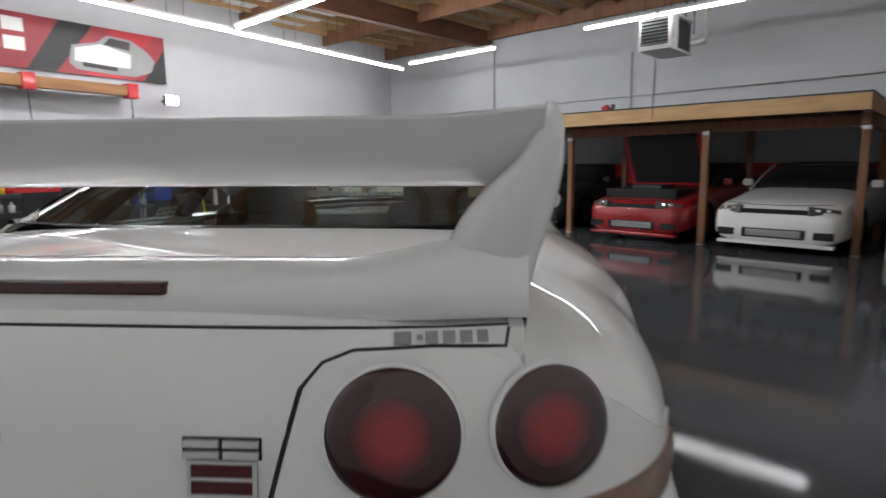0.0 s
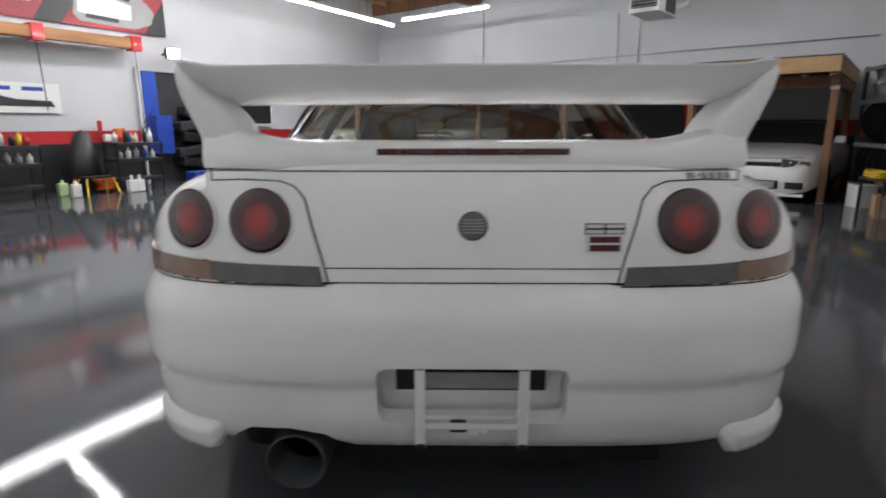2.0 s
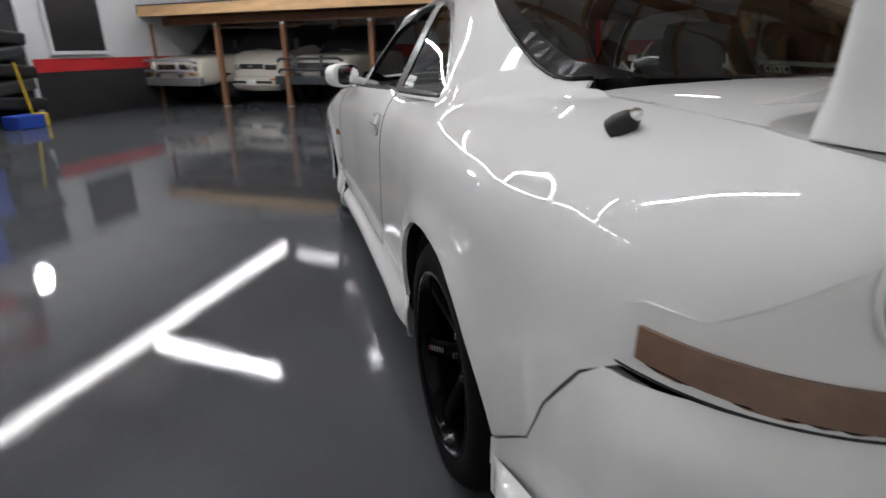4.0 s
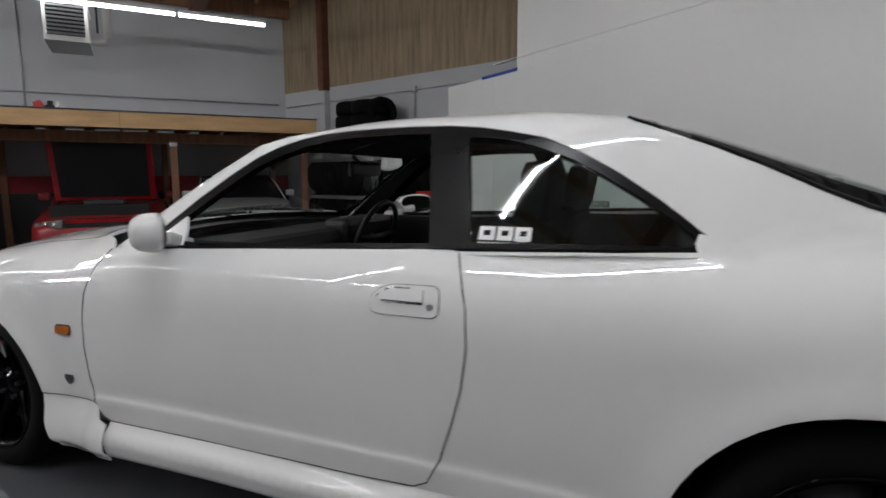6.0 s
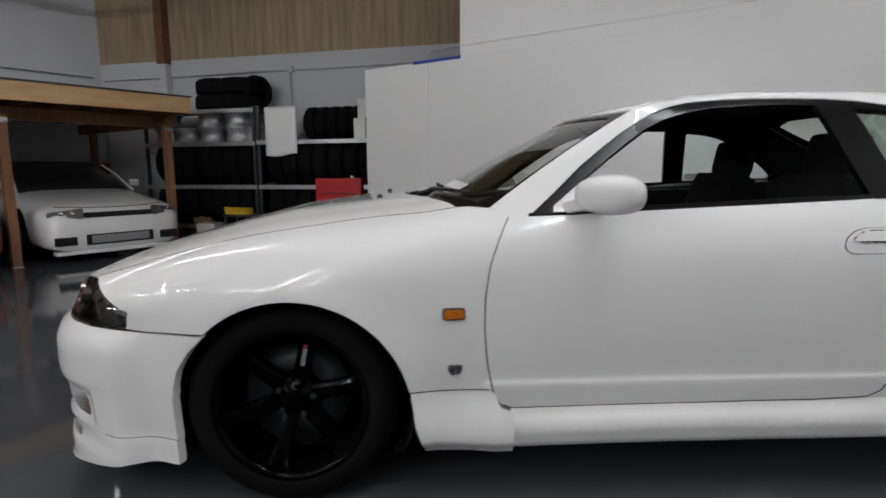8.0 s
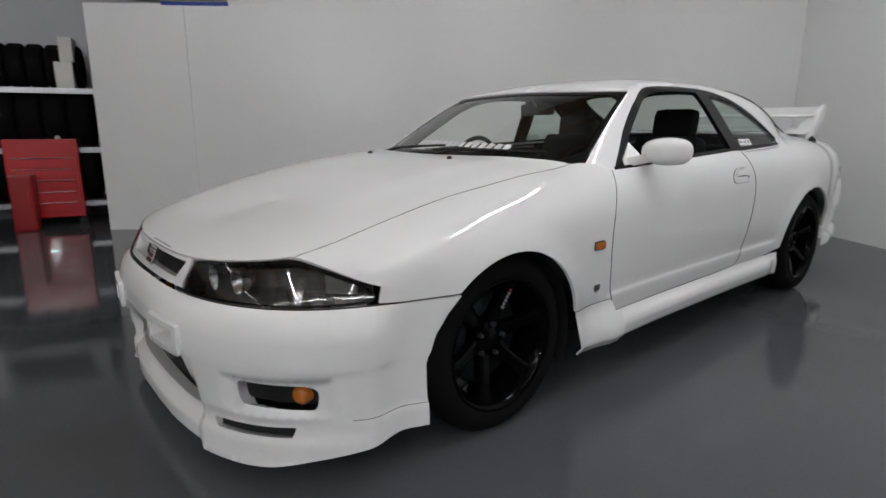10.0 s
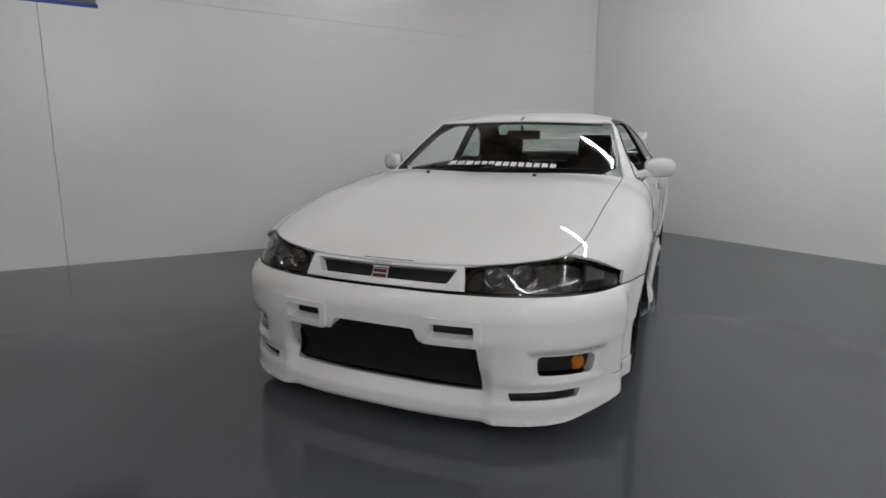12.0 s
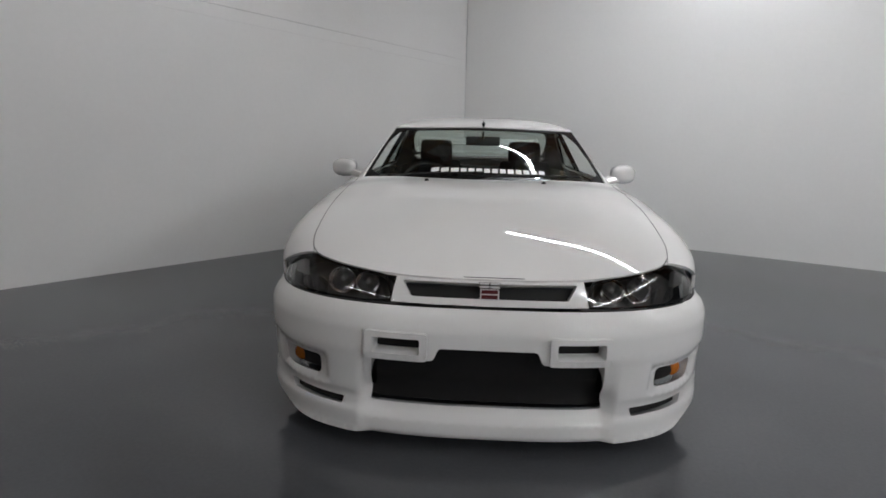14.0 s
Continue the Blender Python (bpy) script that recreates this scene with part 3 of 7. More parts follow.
# ---- left wall ----
LEFT = ROOM @ pose(-10.24, -4.0, 0, 0, 0, 97.83)
def on_left(name, material, s0, s1, off0, off1, z0, z1, label, cat, bevel=0.003):
    bm = bmesh.new()
    box(bm, s0, s1, -off1, -off0, z0, z1, bevel)
    return tagged(part(name, bm, material, m=LEFT), label, cat)


# banner with plain shapes
banner = thing("wall_banner", LEFT, "red and black vinyl banner with a pale car shape", "banner")
bm = bmesh.new()
box(bm, -3.4, 0.62, -0.022, -0.006, 2.68, 3.50)
part("sheet", bm, M_REDVINYL, banner)
def flat_poly(pts, off, material, name, parent, label=""):
    bm = bmesh.new()
    vs = [bm.verts.new((s, -off, z)) for s, z in pts]
    f = bm.faces.new(vs)
    r = bmesh.ops.extrude_face_region(bm, geom=[f])
    bmesh.ops.translate(bm, vec=(0, -0.002, 0), verts=[g for g in r["geom"] if isinstance(g, bmesh.types.BMVert)])
    bmesh.ops.recalc_face_normals(bm, faces=bm.faces)
    return part(name, bm, material, parent, label)


M_BRED = mat("banner_red", (0.45, 0.03, 0.04), 0.5, vary=0.15)
for pts in ([(-1.6, 2.68), (-1.2, 2.68), (-0.6, 3.5), (-1.1, 3.5)], [(0.2, 2.68), (0.62, 2.68), (0.62, 3.3)], [(-3.4, 2.68), (-2.5, 2.68), (-2.9, 3.5), (-3.4, 3.5)]):
    flat_poly(pts, 0.023, M_DARK, "black_flash", banner)
flat_poly([(-0.75, 2.68), (-0.2, 2.68), (0.45, 3.5), (-0.3, 3.5)], 0.0232, M_BRED, "red_flash", banner)
flat_poly([(-1.0, 2.86), (-0.9, 2.76), (-0.35, 2.74), (0.05, 2.74), (0.35, 2.86), (0.42, 3.06), (0.30, 3.20), (0.02, 3.36), (-0.38, 3.38), (-0.55, 3.24), (-0.95, 3.14)], 0.0262, M_GREY, "pale_shape", banner, "pale grey car shape")
flat_poly([(-0.92, 2.9), (-0.5, 2.86), (-0.02, 2.88), (0.0, 3.12), (-0.5, 3.22), (-0.9, 3.1)], 0.0292, M_WHITEPL, "light_shape", banner)
flat_poly([(-0.45, 3.22), (-0.02, 3.18), (0.0, 3.32), (-0.34, 3.34)], 0.0292, M_DARK, "dark_window_shape", banner)
flat_poly([(-0.8, 2.82), (-0.25, 2.80), (-0.25, 2.87), (-0.8, 2.89)], 0.0322, M_DARK, "dark_front_shape", banner)
for k in range(5):
    flat_poly([(-3.2 + 0.33 * k, 3.22), (-2.92 + 0.33 * k, 3.22), (-2.92 + 0.33 * k, 3.42), (-3.2 + 0.33 * k, 3.42)], 0.0262, M_WHITEPL, "letter_block", banner)
    flat_poly([(-3.2 + 0.33 * k, 2.94), (-2.92 + 0.33 * k, 2.94), (-2.92 + 0.33 * k, 3.14), (-3.2 + 0.33 * k, 3.14)], 0.0262, M_WHITEPL, "letter_block", banner)
# hoist beam with chains
hoist = thing("engine_hoist_beam", LEFT, "brown timber beam with red ends on the wall", "beam")
bm = bmesh.new()
box(bm, -2.9, -0.22, -0.42, -0.26, 2.36, 2.53, 0.006)
part("timber", bm, mat("varnished_beam", (0.30, 0.14, 0.05), 0.5, vary=0.25, stretch=(0.5, 5, 5)), hoist)
for s in (-1.75, -0.22):
    bm = bmesh.new()
    box(bm, s - 0.09, s + 0.09, -0.45, -0.23, 2.32, 2.57, 0.01)
    part("red_bracket", bm, M_TOOLRED, hoist, "red steel bracket")
    bm = bmesh.new()
    box(bm, s - 0.04, s + 0.04, -0.23, -0.004, 2.38, 2.5)
    part("arm", bm, M_BLACKSTEEL, hoist)
    bm = bmesh.new()
    tube(bm, [(s, -0.35, 2.32), (s + 0.02, -0.36, 1.6), (s + 0.03, -0.35, 1.02 if s > -1 else 1.3)], 0.008, 6)
    part("chain", bm, M_BLACKSTEEL, hoist, "hanging lift chain")
bm = bmesh.new()
tube(bm, [(-0.18, -0.34, 1.02), (-0.1, -0.2, 1.12), (0.2, -0.05, 1.35), (0.28, -0.02, 1.9)], 0.01, 6)
part("cable", bm, M_DARK, hoist)
# poster
poster = on_left("wall_poster", M_WHITEPL, -3.0, -1.36, 0.004, 0.012, 1.26, 1.72, "pale wall poster with a dark car outline", "poster")
flat = flat_poly([(-2.9, 1.36), (-1.45, 1.36), (-1.5, 1.45), (-2.0, 1.47), (-2.3, 1.54), (-2.7, 1.54), (-2.95, 1.45)], 0.0125, M_BLACKSTEEL, "car_outline", poster)
for k, c in enumerate((M_TOOLRED, M_BLUE, M_BLUE)):
    flat_poly([(-2.8 + 0.45 * k, 1.6), (-2.5 + 0.45 * k, 1.6), (-2.5 + 0.45 * k, 1.66), (-2.8 + 0.45 * k, 1.66)], 0.0125, c, "colour_block", poster)
# doorway to the next room
door = thing("doorway", LEFT, "open doorway with stacked parts and a blue door", "doorway")
# No room is built: its darkness is put into this sheet's colour.
bm = bmesh.new()
box(bm, 0.02, 1.42, -0.012, -0.004, 0.0, 2.04)
part("opening", bm, mat("dark_room_sheet", (0.02, 0.02, 0.022), 0.8, vary=0.4, scale=4), door, "dark sheet standing for the dim room beyond")
for a, b, z0, z1 in ((-0.06, 0.018, 0, 2.1), (1.422, 1.5, 0, 2.1), (0.02, 1.42, 2.041, 2.1)):
    bm = bmesh.new()
    box(bm, a, b, -0.05, -0.003, z0, z1, 0.004)
    part("frame", bm, M_WALL, door)
bm = bmesh.new()
box(bm, 0.03, 0.30, -0.06, -0.02, 0.55, 2.03, 0.01)
box(bm, 0.10, 0.42, -0.26, -0.07, 0.55, 1.25, 0.01)
part("blue_door", bm, M_BLUE, door, "blue painted metal door edge")
for k in range(5):
    bm = bmesh.new()
    w = 0.42 - 0.03 * k
    vs = box(bm, -w, w, -0.14, 0.14, -0.09, 0.09, 0.04)
    bmesh.ops.transform(bm, matrix=pose(0.92 + 0.05 * (-1) ** k, -0.17, 0.35 + 0.24 * k, 0, 6 * (-1) ** k, 0), verts=vs)
    part("stacked_part", bm, (M_DARK, M_BLACKSTEEL)[k % 2], door, "dark stacked car part")
bm = bmesh.new()
tube(bm, [(1.0, -0.42, 0.0), (0.92, -0.36, 0.95)], 0.014, 8)
box(bm, 0.94, 1.16, -0.50, -0.34, 0.0, 0.20, 0.02)
part("broom", bm, M_YELLOW, door, "yellow broom")
on_left("blue_bin", M_BLUE, 0.55, 1.0, 0.3, 0.62, 0.0, 0.2, "blue plastic bin by the doorway", "bin", 0.02)
win = thing("window", LEFT, "dark window in the left wall", "window")
bm = bmesh.new()
box(bm, 1.95, 3.05, -0.012, -0.004, 1.1, 2.0)
part("pane", bm, M_DARK, win)
for a, b, z0, z1 in ((1.89, 1.949, 1.04, 2.06), (3.051, 3.11, 1.04, 2.06), (1.95, 3.05, 2.001, 2.06), (1.95, 3.05, 1.04, 1.099)):
    bm = bmesh.new()
    box(bm, a, b, -0.04, -0.003, z0, z1, 0.004)
    part("frame", bm, M_WALL, win)
# flood lamp over the doorway
fl = thing("flood_lamp", LEFT @ pose(0.52, -0.30, 2.36), "very bright white flood lamp over the doorway", "lamp")
bm = bmesh.new()
box(bm, -0.12, 0.12, -0.04, 0.06, -0.09, 0.09, 0.015)
part("housing", bm, M_DARK, fl)
bm = bmesh.new()
box(bm, -0.10, 0.10, -0.052, -0.042, -0.075, 0.075, 0.004)
part("lens", bm, M_FLOOD, fl, "glowing lens")
bm = bmesh.new()
box(bm, -0.02, 0.02, 0.061, 0.295, -0.02, 0.02)
part("arm", bm, M_BLACKSTEEL, fl)


def cart(s, label, w=0.62):
    c = thing("tool_cart", LEFT @ pose(s, -0.75, 0), label, "cart")
    for sx in (-w / 2, w / 2 - 0.03):
        for sy in (-0.2, 0.17):
            bm = bmesh.new()
            box(bm, sx, sx + 0.03, sy, sy + 0.03, 0.06, 0.80)
            part("leg", bm, M_DARK, c)
            bm = bmesh.new()
            cyl(bm, (sx + 0.015, sy, 0.035), (sx + 0.015, sy + 0.03, 0.035), 0.035, seg=12)
            part("castor", bm, M_DARK, c)
    for z in (0.16, 0.48, 0.74):
        bm = bmesh.new()
        box(bm, -w / 2, w / 2, -0.2, 0.2, z, z + 0.05, 0.006)
        part("tray", bm, M_BLACKSTEEL, c)
    return c


cart(-2.55, "black steel trolley crowded with bottles", 0.8)
cart(-0.68, "black steel trolley with bottles and spray cans", 0.8)
rng = random.Random(4)


def bottle(m, material, h, r, label):
    bm = bmesh.new()
    revolve(bm, [(0.0, 0), (r, 0), (r, h * 0.62), (r * 0.8, h * 0.72), (r * 0.35, h * 0.8), (r * 0.35, h), (0, h)], 14)
    tagged(part("bottle", bm, material, m=m, smooth=True), label, "bottle", "bottles on the trolleys")


for base in (-2.55, -0.68):
    for k in range(9):
        mt, nm = rng.choice(((M_WHITEPL, "white"), (M_DARK, "black"), (M_YELLOW, "yellow"), (M_BLUE, "blue"), (M_TOOLRED, "red")))
        bottle(LEFT @ pose(base - 0.34 + 0.085 * k, -0.75 + rng.uniform(-0.1, 0.1), 0.79), mt, rng.uniform(0.12, 0.25), rng.uniform(0.025, 0.04), nm + " bottle on the trolley")
    for k in range(5):
        mt, nm = rng.choice(((M_WHITEPL, "white"), (M_GREY, "grey"), (M_BLUE, "blue")))
        bottle(LEFT @ pose(base - 0.3 + 0.14 * k, -0.86, 0.53), mt, rng.uniform(0.12, 0.2), 0.04, nm + " bottle on the lower tray")
def jug(s, off, mt, cap, label):
    j = thing("jug", LEFT @ pose(s, -off, 0), label, "jug", "plastic jugs")
    bm = bmesh.new()
    box(bm, -0.07, 0.07, -0.05, 0.05, 0, 0.20, 0.02)
    cyl(bm, (0, 0, 0.20), (0, 0, 0.25), 0.03, 0.022, 12)
    part("body", bm, mt, j)
    bm = bmesh.new()
    cyl(bm, (0, 0, 0.25), (0, 0, 0.275), 0.025, seg=12)
    part("cap", bm, cap, j)


jug(-1.82, 1.05, M_WHITEPL, M_TOOLRED, "white plastic jug on the floor")
jug(-1.85, 0.72, M_GREENPL, M_DARK, "pale green plastic jug on the floor")
jug(-0.98, 1.1, M_WHITEPL, M_WHITEPL, "white plastic jug on the floor")
jug(-0.85, 1.1, M_WHITEPL, M_WHITEPL, "white plastic jug on the floor")
step = thing("step_stool", LEFT @ pose(-1.45, -0.95, 0), "folding step stool with yellow legs", "stool")
bm = bmesh.new()
box(bm, -0.22, 0.22, -0.12, 0.12, 0.26, 0.29, 0.006)
part("tread", bm, M_DARK, step)
for sx in (-0.2, 0.2):
    bm = bmesh.new()
    tube(bm, [(sx, -0.11, 0.26), (sx * 1.25, -0.2, 0)], 0.015, 8)
    tube(bm, [(sx, 0.11, 0.26), (sx * 1.25, 0.2, 0)], 0.015, 8)
    part("leg", bm, M_YELLOW, step)
reel = thing("hose_reel", LEFT @ pose(-1.15, -0.6, 0), "orange coiled hose heap on the floor", "hose")
bm = bmesh.new()
pts = [((0.16 + 0.04 * math.sin(k * 0.5)) * math.cos(k * 0.45), 0.14 * math.sin(k * 0.45), 0.03 + 0.0022 * k) for k in range(110)]
tube(bm, pts, 0.016, 6)
part("coil", bm, M_ORANGE, reel, smooth=True)
bm = bmesh.new()
vs = revolve(bm, [(0.0, 0), (0.30, 0.0), (0.22, 0.5), (0.10, 0.95), (0.0, 1.0)], 14)
for v in vs:
    v.co.x *= 1.1
    v.co += Vector((0.05 * math.sin(v.co.z * 9), 0.04 * math.cos(v.co.z * 7), 0))
tagged(part("draped_cover", bm, M_DARK, m=LEFT @ pose(-1.30, -0.36, 0.0), smooth=True), "black cloth draped over equipment", "cover")
on_left("wall_reel", M_ORANGE, -0.62, -0.45, 0.05, 0.2, 0.86, 1.02, "round orange cord reel on the wall", "reel", 0.03)
on_left("pipe_elbow", M_WHITEPL, -0.80, -0.68, 0.05, 0.15, 0.80, 0.92, "white pipe elbow on the wall", "pipe", 0.02)
on_left("red_extinguisher", M_TOOLRED, -0.86, -0.80, 0.05, 0.11, 0.95, 1.15, "slim red cylinder on the wall", "extinguisher", 0.012)


# ---- vehicles under the loft ----
def hull(sections, seg=14, power=4.0):
    """A closed car-like body lofted through (y, half width, low z, high z) sections."""
    bm = bmesh.new()
    rings = []
    for y, w, z0, z1 in sections:
        rg = []
        for k in range(seg * 2):
            a = 2 * math.pi * k / (seg * 2)
            c, s = math.cos(a), math.sin(a)
            rg.append(bm.verts.new((w * math.copysign(abs(c) ** (2 / power), c), y, (z0 + z1) / 2 + (z1 - z0) / 2 * math.copysign(abs(s) ** (2 / power), s))))
        rings.append(rg)
    n = seg * 2
    for a, b in zip(rings, rings[1:]):
        for k in range(n):
            bm.faces.new((a[k], a[(k + 1) % n], b[(k + 1) % n], b[k]))
    bm.faces.new(rings[0])
    bm.faces.new(rings[-1])
    bmesh.ops.recalc_face_normals(bm, faces=bm.faces)
    return bm


def pbox(name, mt, parent, *b, label="", bevel=0.008):
    return one_box(name, mt, *b, parent, label, bevel)


def simple_wheels(v, tracks, axles, r, rim_mat=M_BLACKSTEEL):
    for x in (-tracks, tracks):
        for y in axles:
            bm = bmesh.new()
            q = pose(x, y, r, 0, 90, 0)
            revolve(bm, [(r * 0.62, 0.09), (r * 0.7, 0.105), (r * 0.92, 0.10), (r, 0.07), (r, -0.07), (r * 0.92, -0.10), (r * 0.7, -0.105), (r * 0.62, -0.09)], 28, q)
            w = part("wheel", bm, M_RUBBER, v, smooth=True)
            bm = bmesh.new()
            revolve(bm, [(0.0, 0.05), (r * 0.3, 0.06), (r * 0.62, 0.09), (r * 0.62, -0.09), (0, -0.05)], 24, q)
            part("rim", bm, rim_mat, w, smooth=True)


def parked_coupe(m, paint, label, hood_up=False):
    """Low coupe seen from the front; its nose points to -y."""
    v = thing("parked_car", m, label, "car", "cars under the loft")
    part("body", hull([(0.0, 0.58, 0.17, 0.50), (0.03, 0.66, 0.13, 0.56), (0.14, 0.735, 0.12, 0.61), (0.35, 0.77, 0.12, 0.66), (0.9, 0.785, 0.14, 0.73), (1.35, 0.79, 0.15, 0.80), (2.6, 0.79, 0.15, 0.84), (4.2, 0.76, 0.2, 0.84), (4.4, 0.6, 0.3, 0.75)], power=4.6), paint, v, smooth=True)
    part("cabin", hull([(1.25, 0.62, 0.70, 0.78), (1.5, 0.63, 0.70, 0.92), (1.95, 0.60, 0.70, 1.10), (2.4, 0.58, 0.70, 1.15), (3.0, 0.58, 0.7, 1.13), (3.7, 0.55, 0.7, 0.86)], power=3.4), M_DARK, v, "dark glass cabin", smooth=True)
    # Roof coloured dark whatever the paint: the loft's shade is put into it.
    part("roof", hull([(1.93, 0.55, 1.09, 1.112), (2.2, 0.56, 1.10, 1.15), (3.0, 0.55, 1.10, 1.145), (3.3, 0.52, 1.03, 1.05)], power=3.0), M_DARK, v, smooth=True)
    for sx in (-1, 1):
        bm = bmesh.new()
        tube(bm, [(sx * 0.66, 1.22, 0.755), (sx * 0.60, 1.6, 0.97), (sx * 0.56, 1.95, 1.10)], 0.014, 8)
        part("pillar", bm, paint, v)
        pbox("mirror", paint, v, sx * 0.80 - 0.07, sx * 0.80 + 0.07, 1.5, 1.6, 0.80, 0.90, bevel=0.03)
        # headlamp
        bm = bmesh.new()
        vs = box(bm, -0.17, 0.17, -0.03, 0.03, -0.058, 0.055, 0.015)
        for w_ in vs:
            if w_.co.x * sx > 0.1:
                w_.co.z *= 0.55
                w_.co.y += 0.05
        bmesh.ops.transform(bm, matrix=pose(sx * 0.535, 0.045, 0.553, -22, 0, sx * 17), verts=vs)
        h = part("headlamp", bm, M_SMOKE, v, "dark headlamp with bright reflectors")
        for q in (-0.055, 0.045):
            bm = bmesh.new()
            revolve(bm, [(0.0, 0.0), (0.022, 0.004), (0.026, 0.0)], 14, pose(sx * (0.535 + q * 1.0), 0.004 + 0.02 * (q > 0), 0.560, 80, 0, sx * 17))
            part("reflector", bm, M_CHROME, h, smooth=True)
        pbox("side_duct", M_BLACK, v, sx * 0.55 - 0.11, sx * 0.55 + 0.10, -0.006, 0.06, 0.205, 0.30, label="black bumper duct")
        pbox("upper_slot", M_BLACK, v, sx * 0.50 - 0.06, sx * 0.50 + 0.06, 0.006, 0.05, 0.375, 0.405, bevel=0.004)
    pbox("grille", M_BLACK, v, -0.37, 0.37, -0.004, 0.08, 0.50, 0.560, label="black grille slot")
    pbox("lower_duct", M_BLACK, v, -0.36, 0.36, -0.008, 0.05, 0.195, 0.315, label="black lower duct")
    bm = bmesh.new()
    box(bm, -0.31, 0.31, -0.014, -0.009, 0.215, 0.30, 0.004)
    ic = part("intercooler", bm, M_STEEL, v, "bright intercooler core")
    bm = bmesh.new()
    for k in range(9):
        box(bm, -0.30, 0.30, -0.0165, -0.0145, 0.222 + 0.0088 * k, 0.226 + 0.0088 * k)
    part("fin", bm, M_GREY, ic)
    pbox("lip", paint, v, -0.66, 0.66, 0.0, 0.12, 0.10, 0.14)
    bm = bmesh.new()
    tube(bm, [(-0.60, 0.17, 0.628), (-0.3, 0.09, 0.612), (0, 0.07, 0.606), (0.3, 0.09, 0.612), (0.60, 0.17, 0.628)], 0.004, 6)
    part("bonnet_joint", bm, M_GAP, v)
    if hood_up:
        bm = bmesh.new()
        vs = box(bm, -0.62, 0.62, 0.0, 1.05, -0.015, 0.015, 0.01)
        bmesh.ops.transform(bm, matrix=pose(0, 1.25, 0.80, 180 - 62, 0, 0), verts=vs)
        part("raised_bonnet", bm, paint, v, "raised red bonnet")
        # Black sheets on both faces, added to darken the raised bonnet.
        bm = bmesh.new()
        vs = box(bm, -0.55, 0.55, 0.06, 0.98, -0.03, -0.016, 0.004)
        vs += box(bm, -0.55, 0.55, 0.06, 0.98, 0.016, 0.03, 0.004)
        bmesh.ops.transform(bm, matrix=pose(0, 1.25, 0.80, 180 - 62, 0, 0), verts=vs)
        part("bonnet_dark_sheets", bm, M_DARK, v, "black sheets on both faces of the bonnet")
        pbox("engine_bay", M_BLACK, v, -0.55, 0.55, 0.25, 1.15, 0.60, 0.765, label="open engine bay")
        pbox("engine_cover", M_BLACKSTEEL, v, -0.2, 0.25, 0.4, 0.9, 0.766, 0.82)
    simple_wheels(v, 0.70, (0.80, 3.35), 0.30)
    return v


parked_coupe(ROOM @ pose(-0.90, 0.12, 0, 0, 0, -3), M_PAINT, "white lowered coupe parked under the loft")
parked_coupe(ROOM @ pose(-2.75, 0.10, 0, 0, 0, -3), M_RED, "red coupe with its bonnet up under the loft", hood_up=True)
parked_coupe(ROOM @ pose(-5.05, 0.75, 0, 0, 0, 0), M_DARK, "black coupe parked in the dark under the loft")


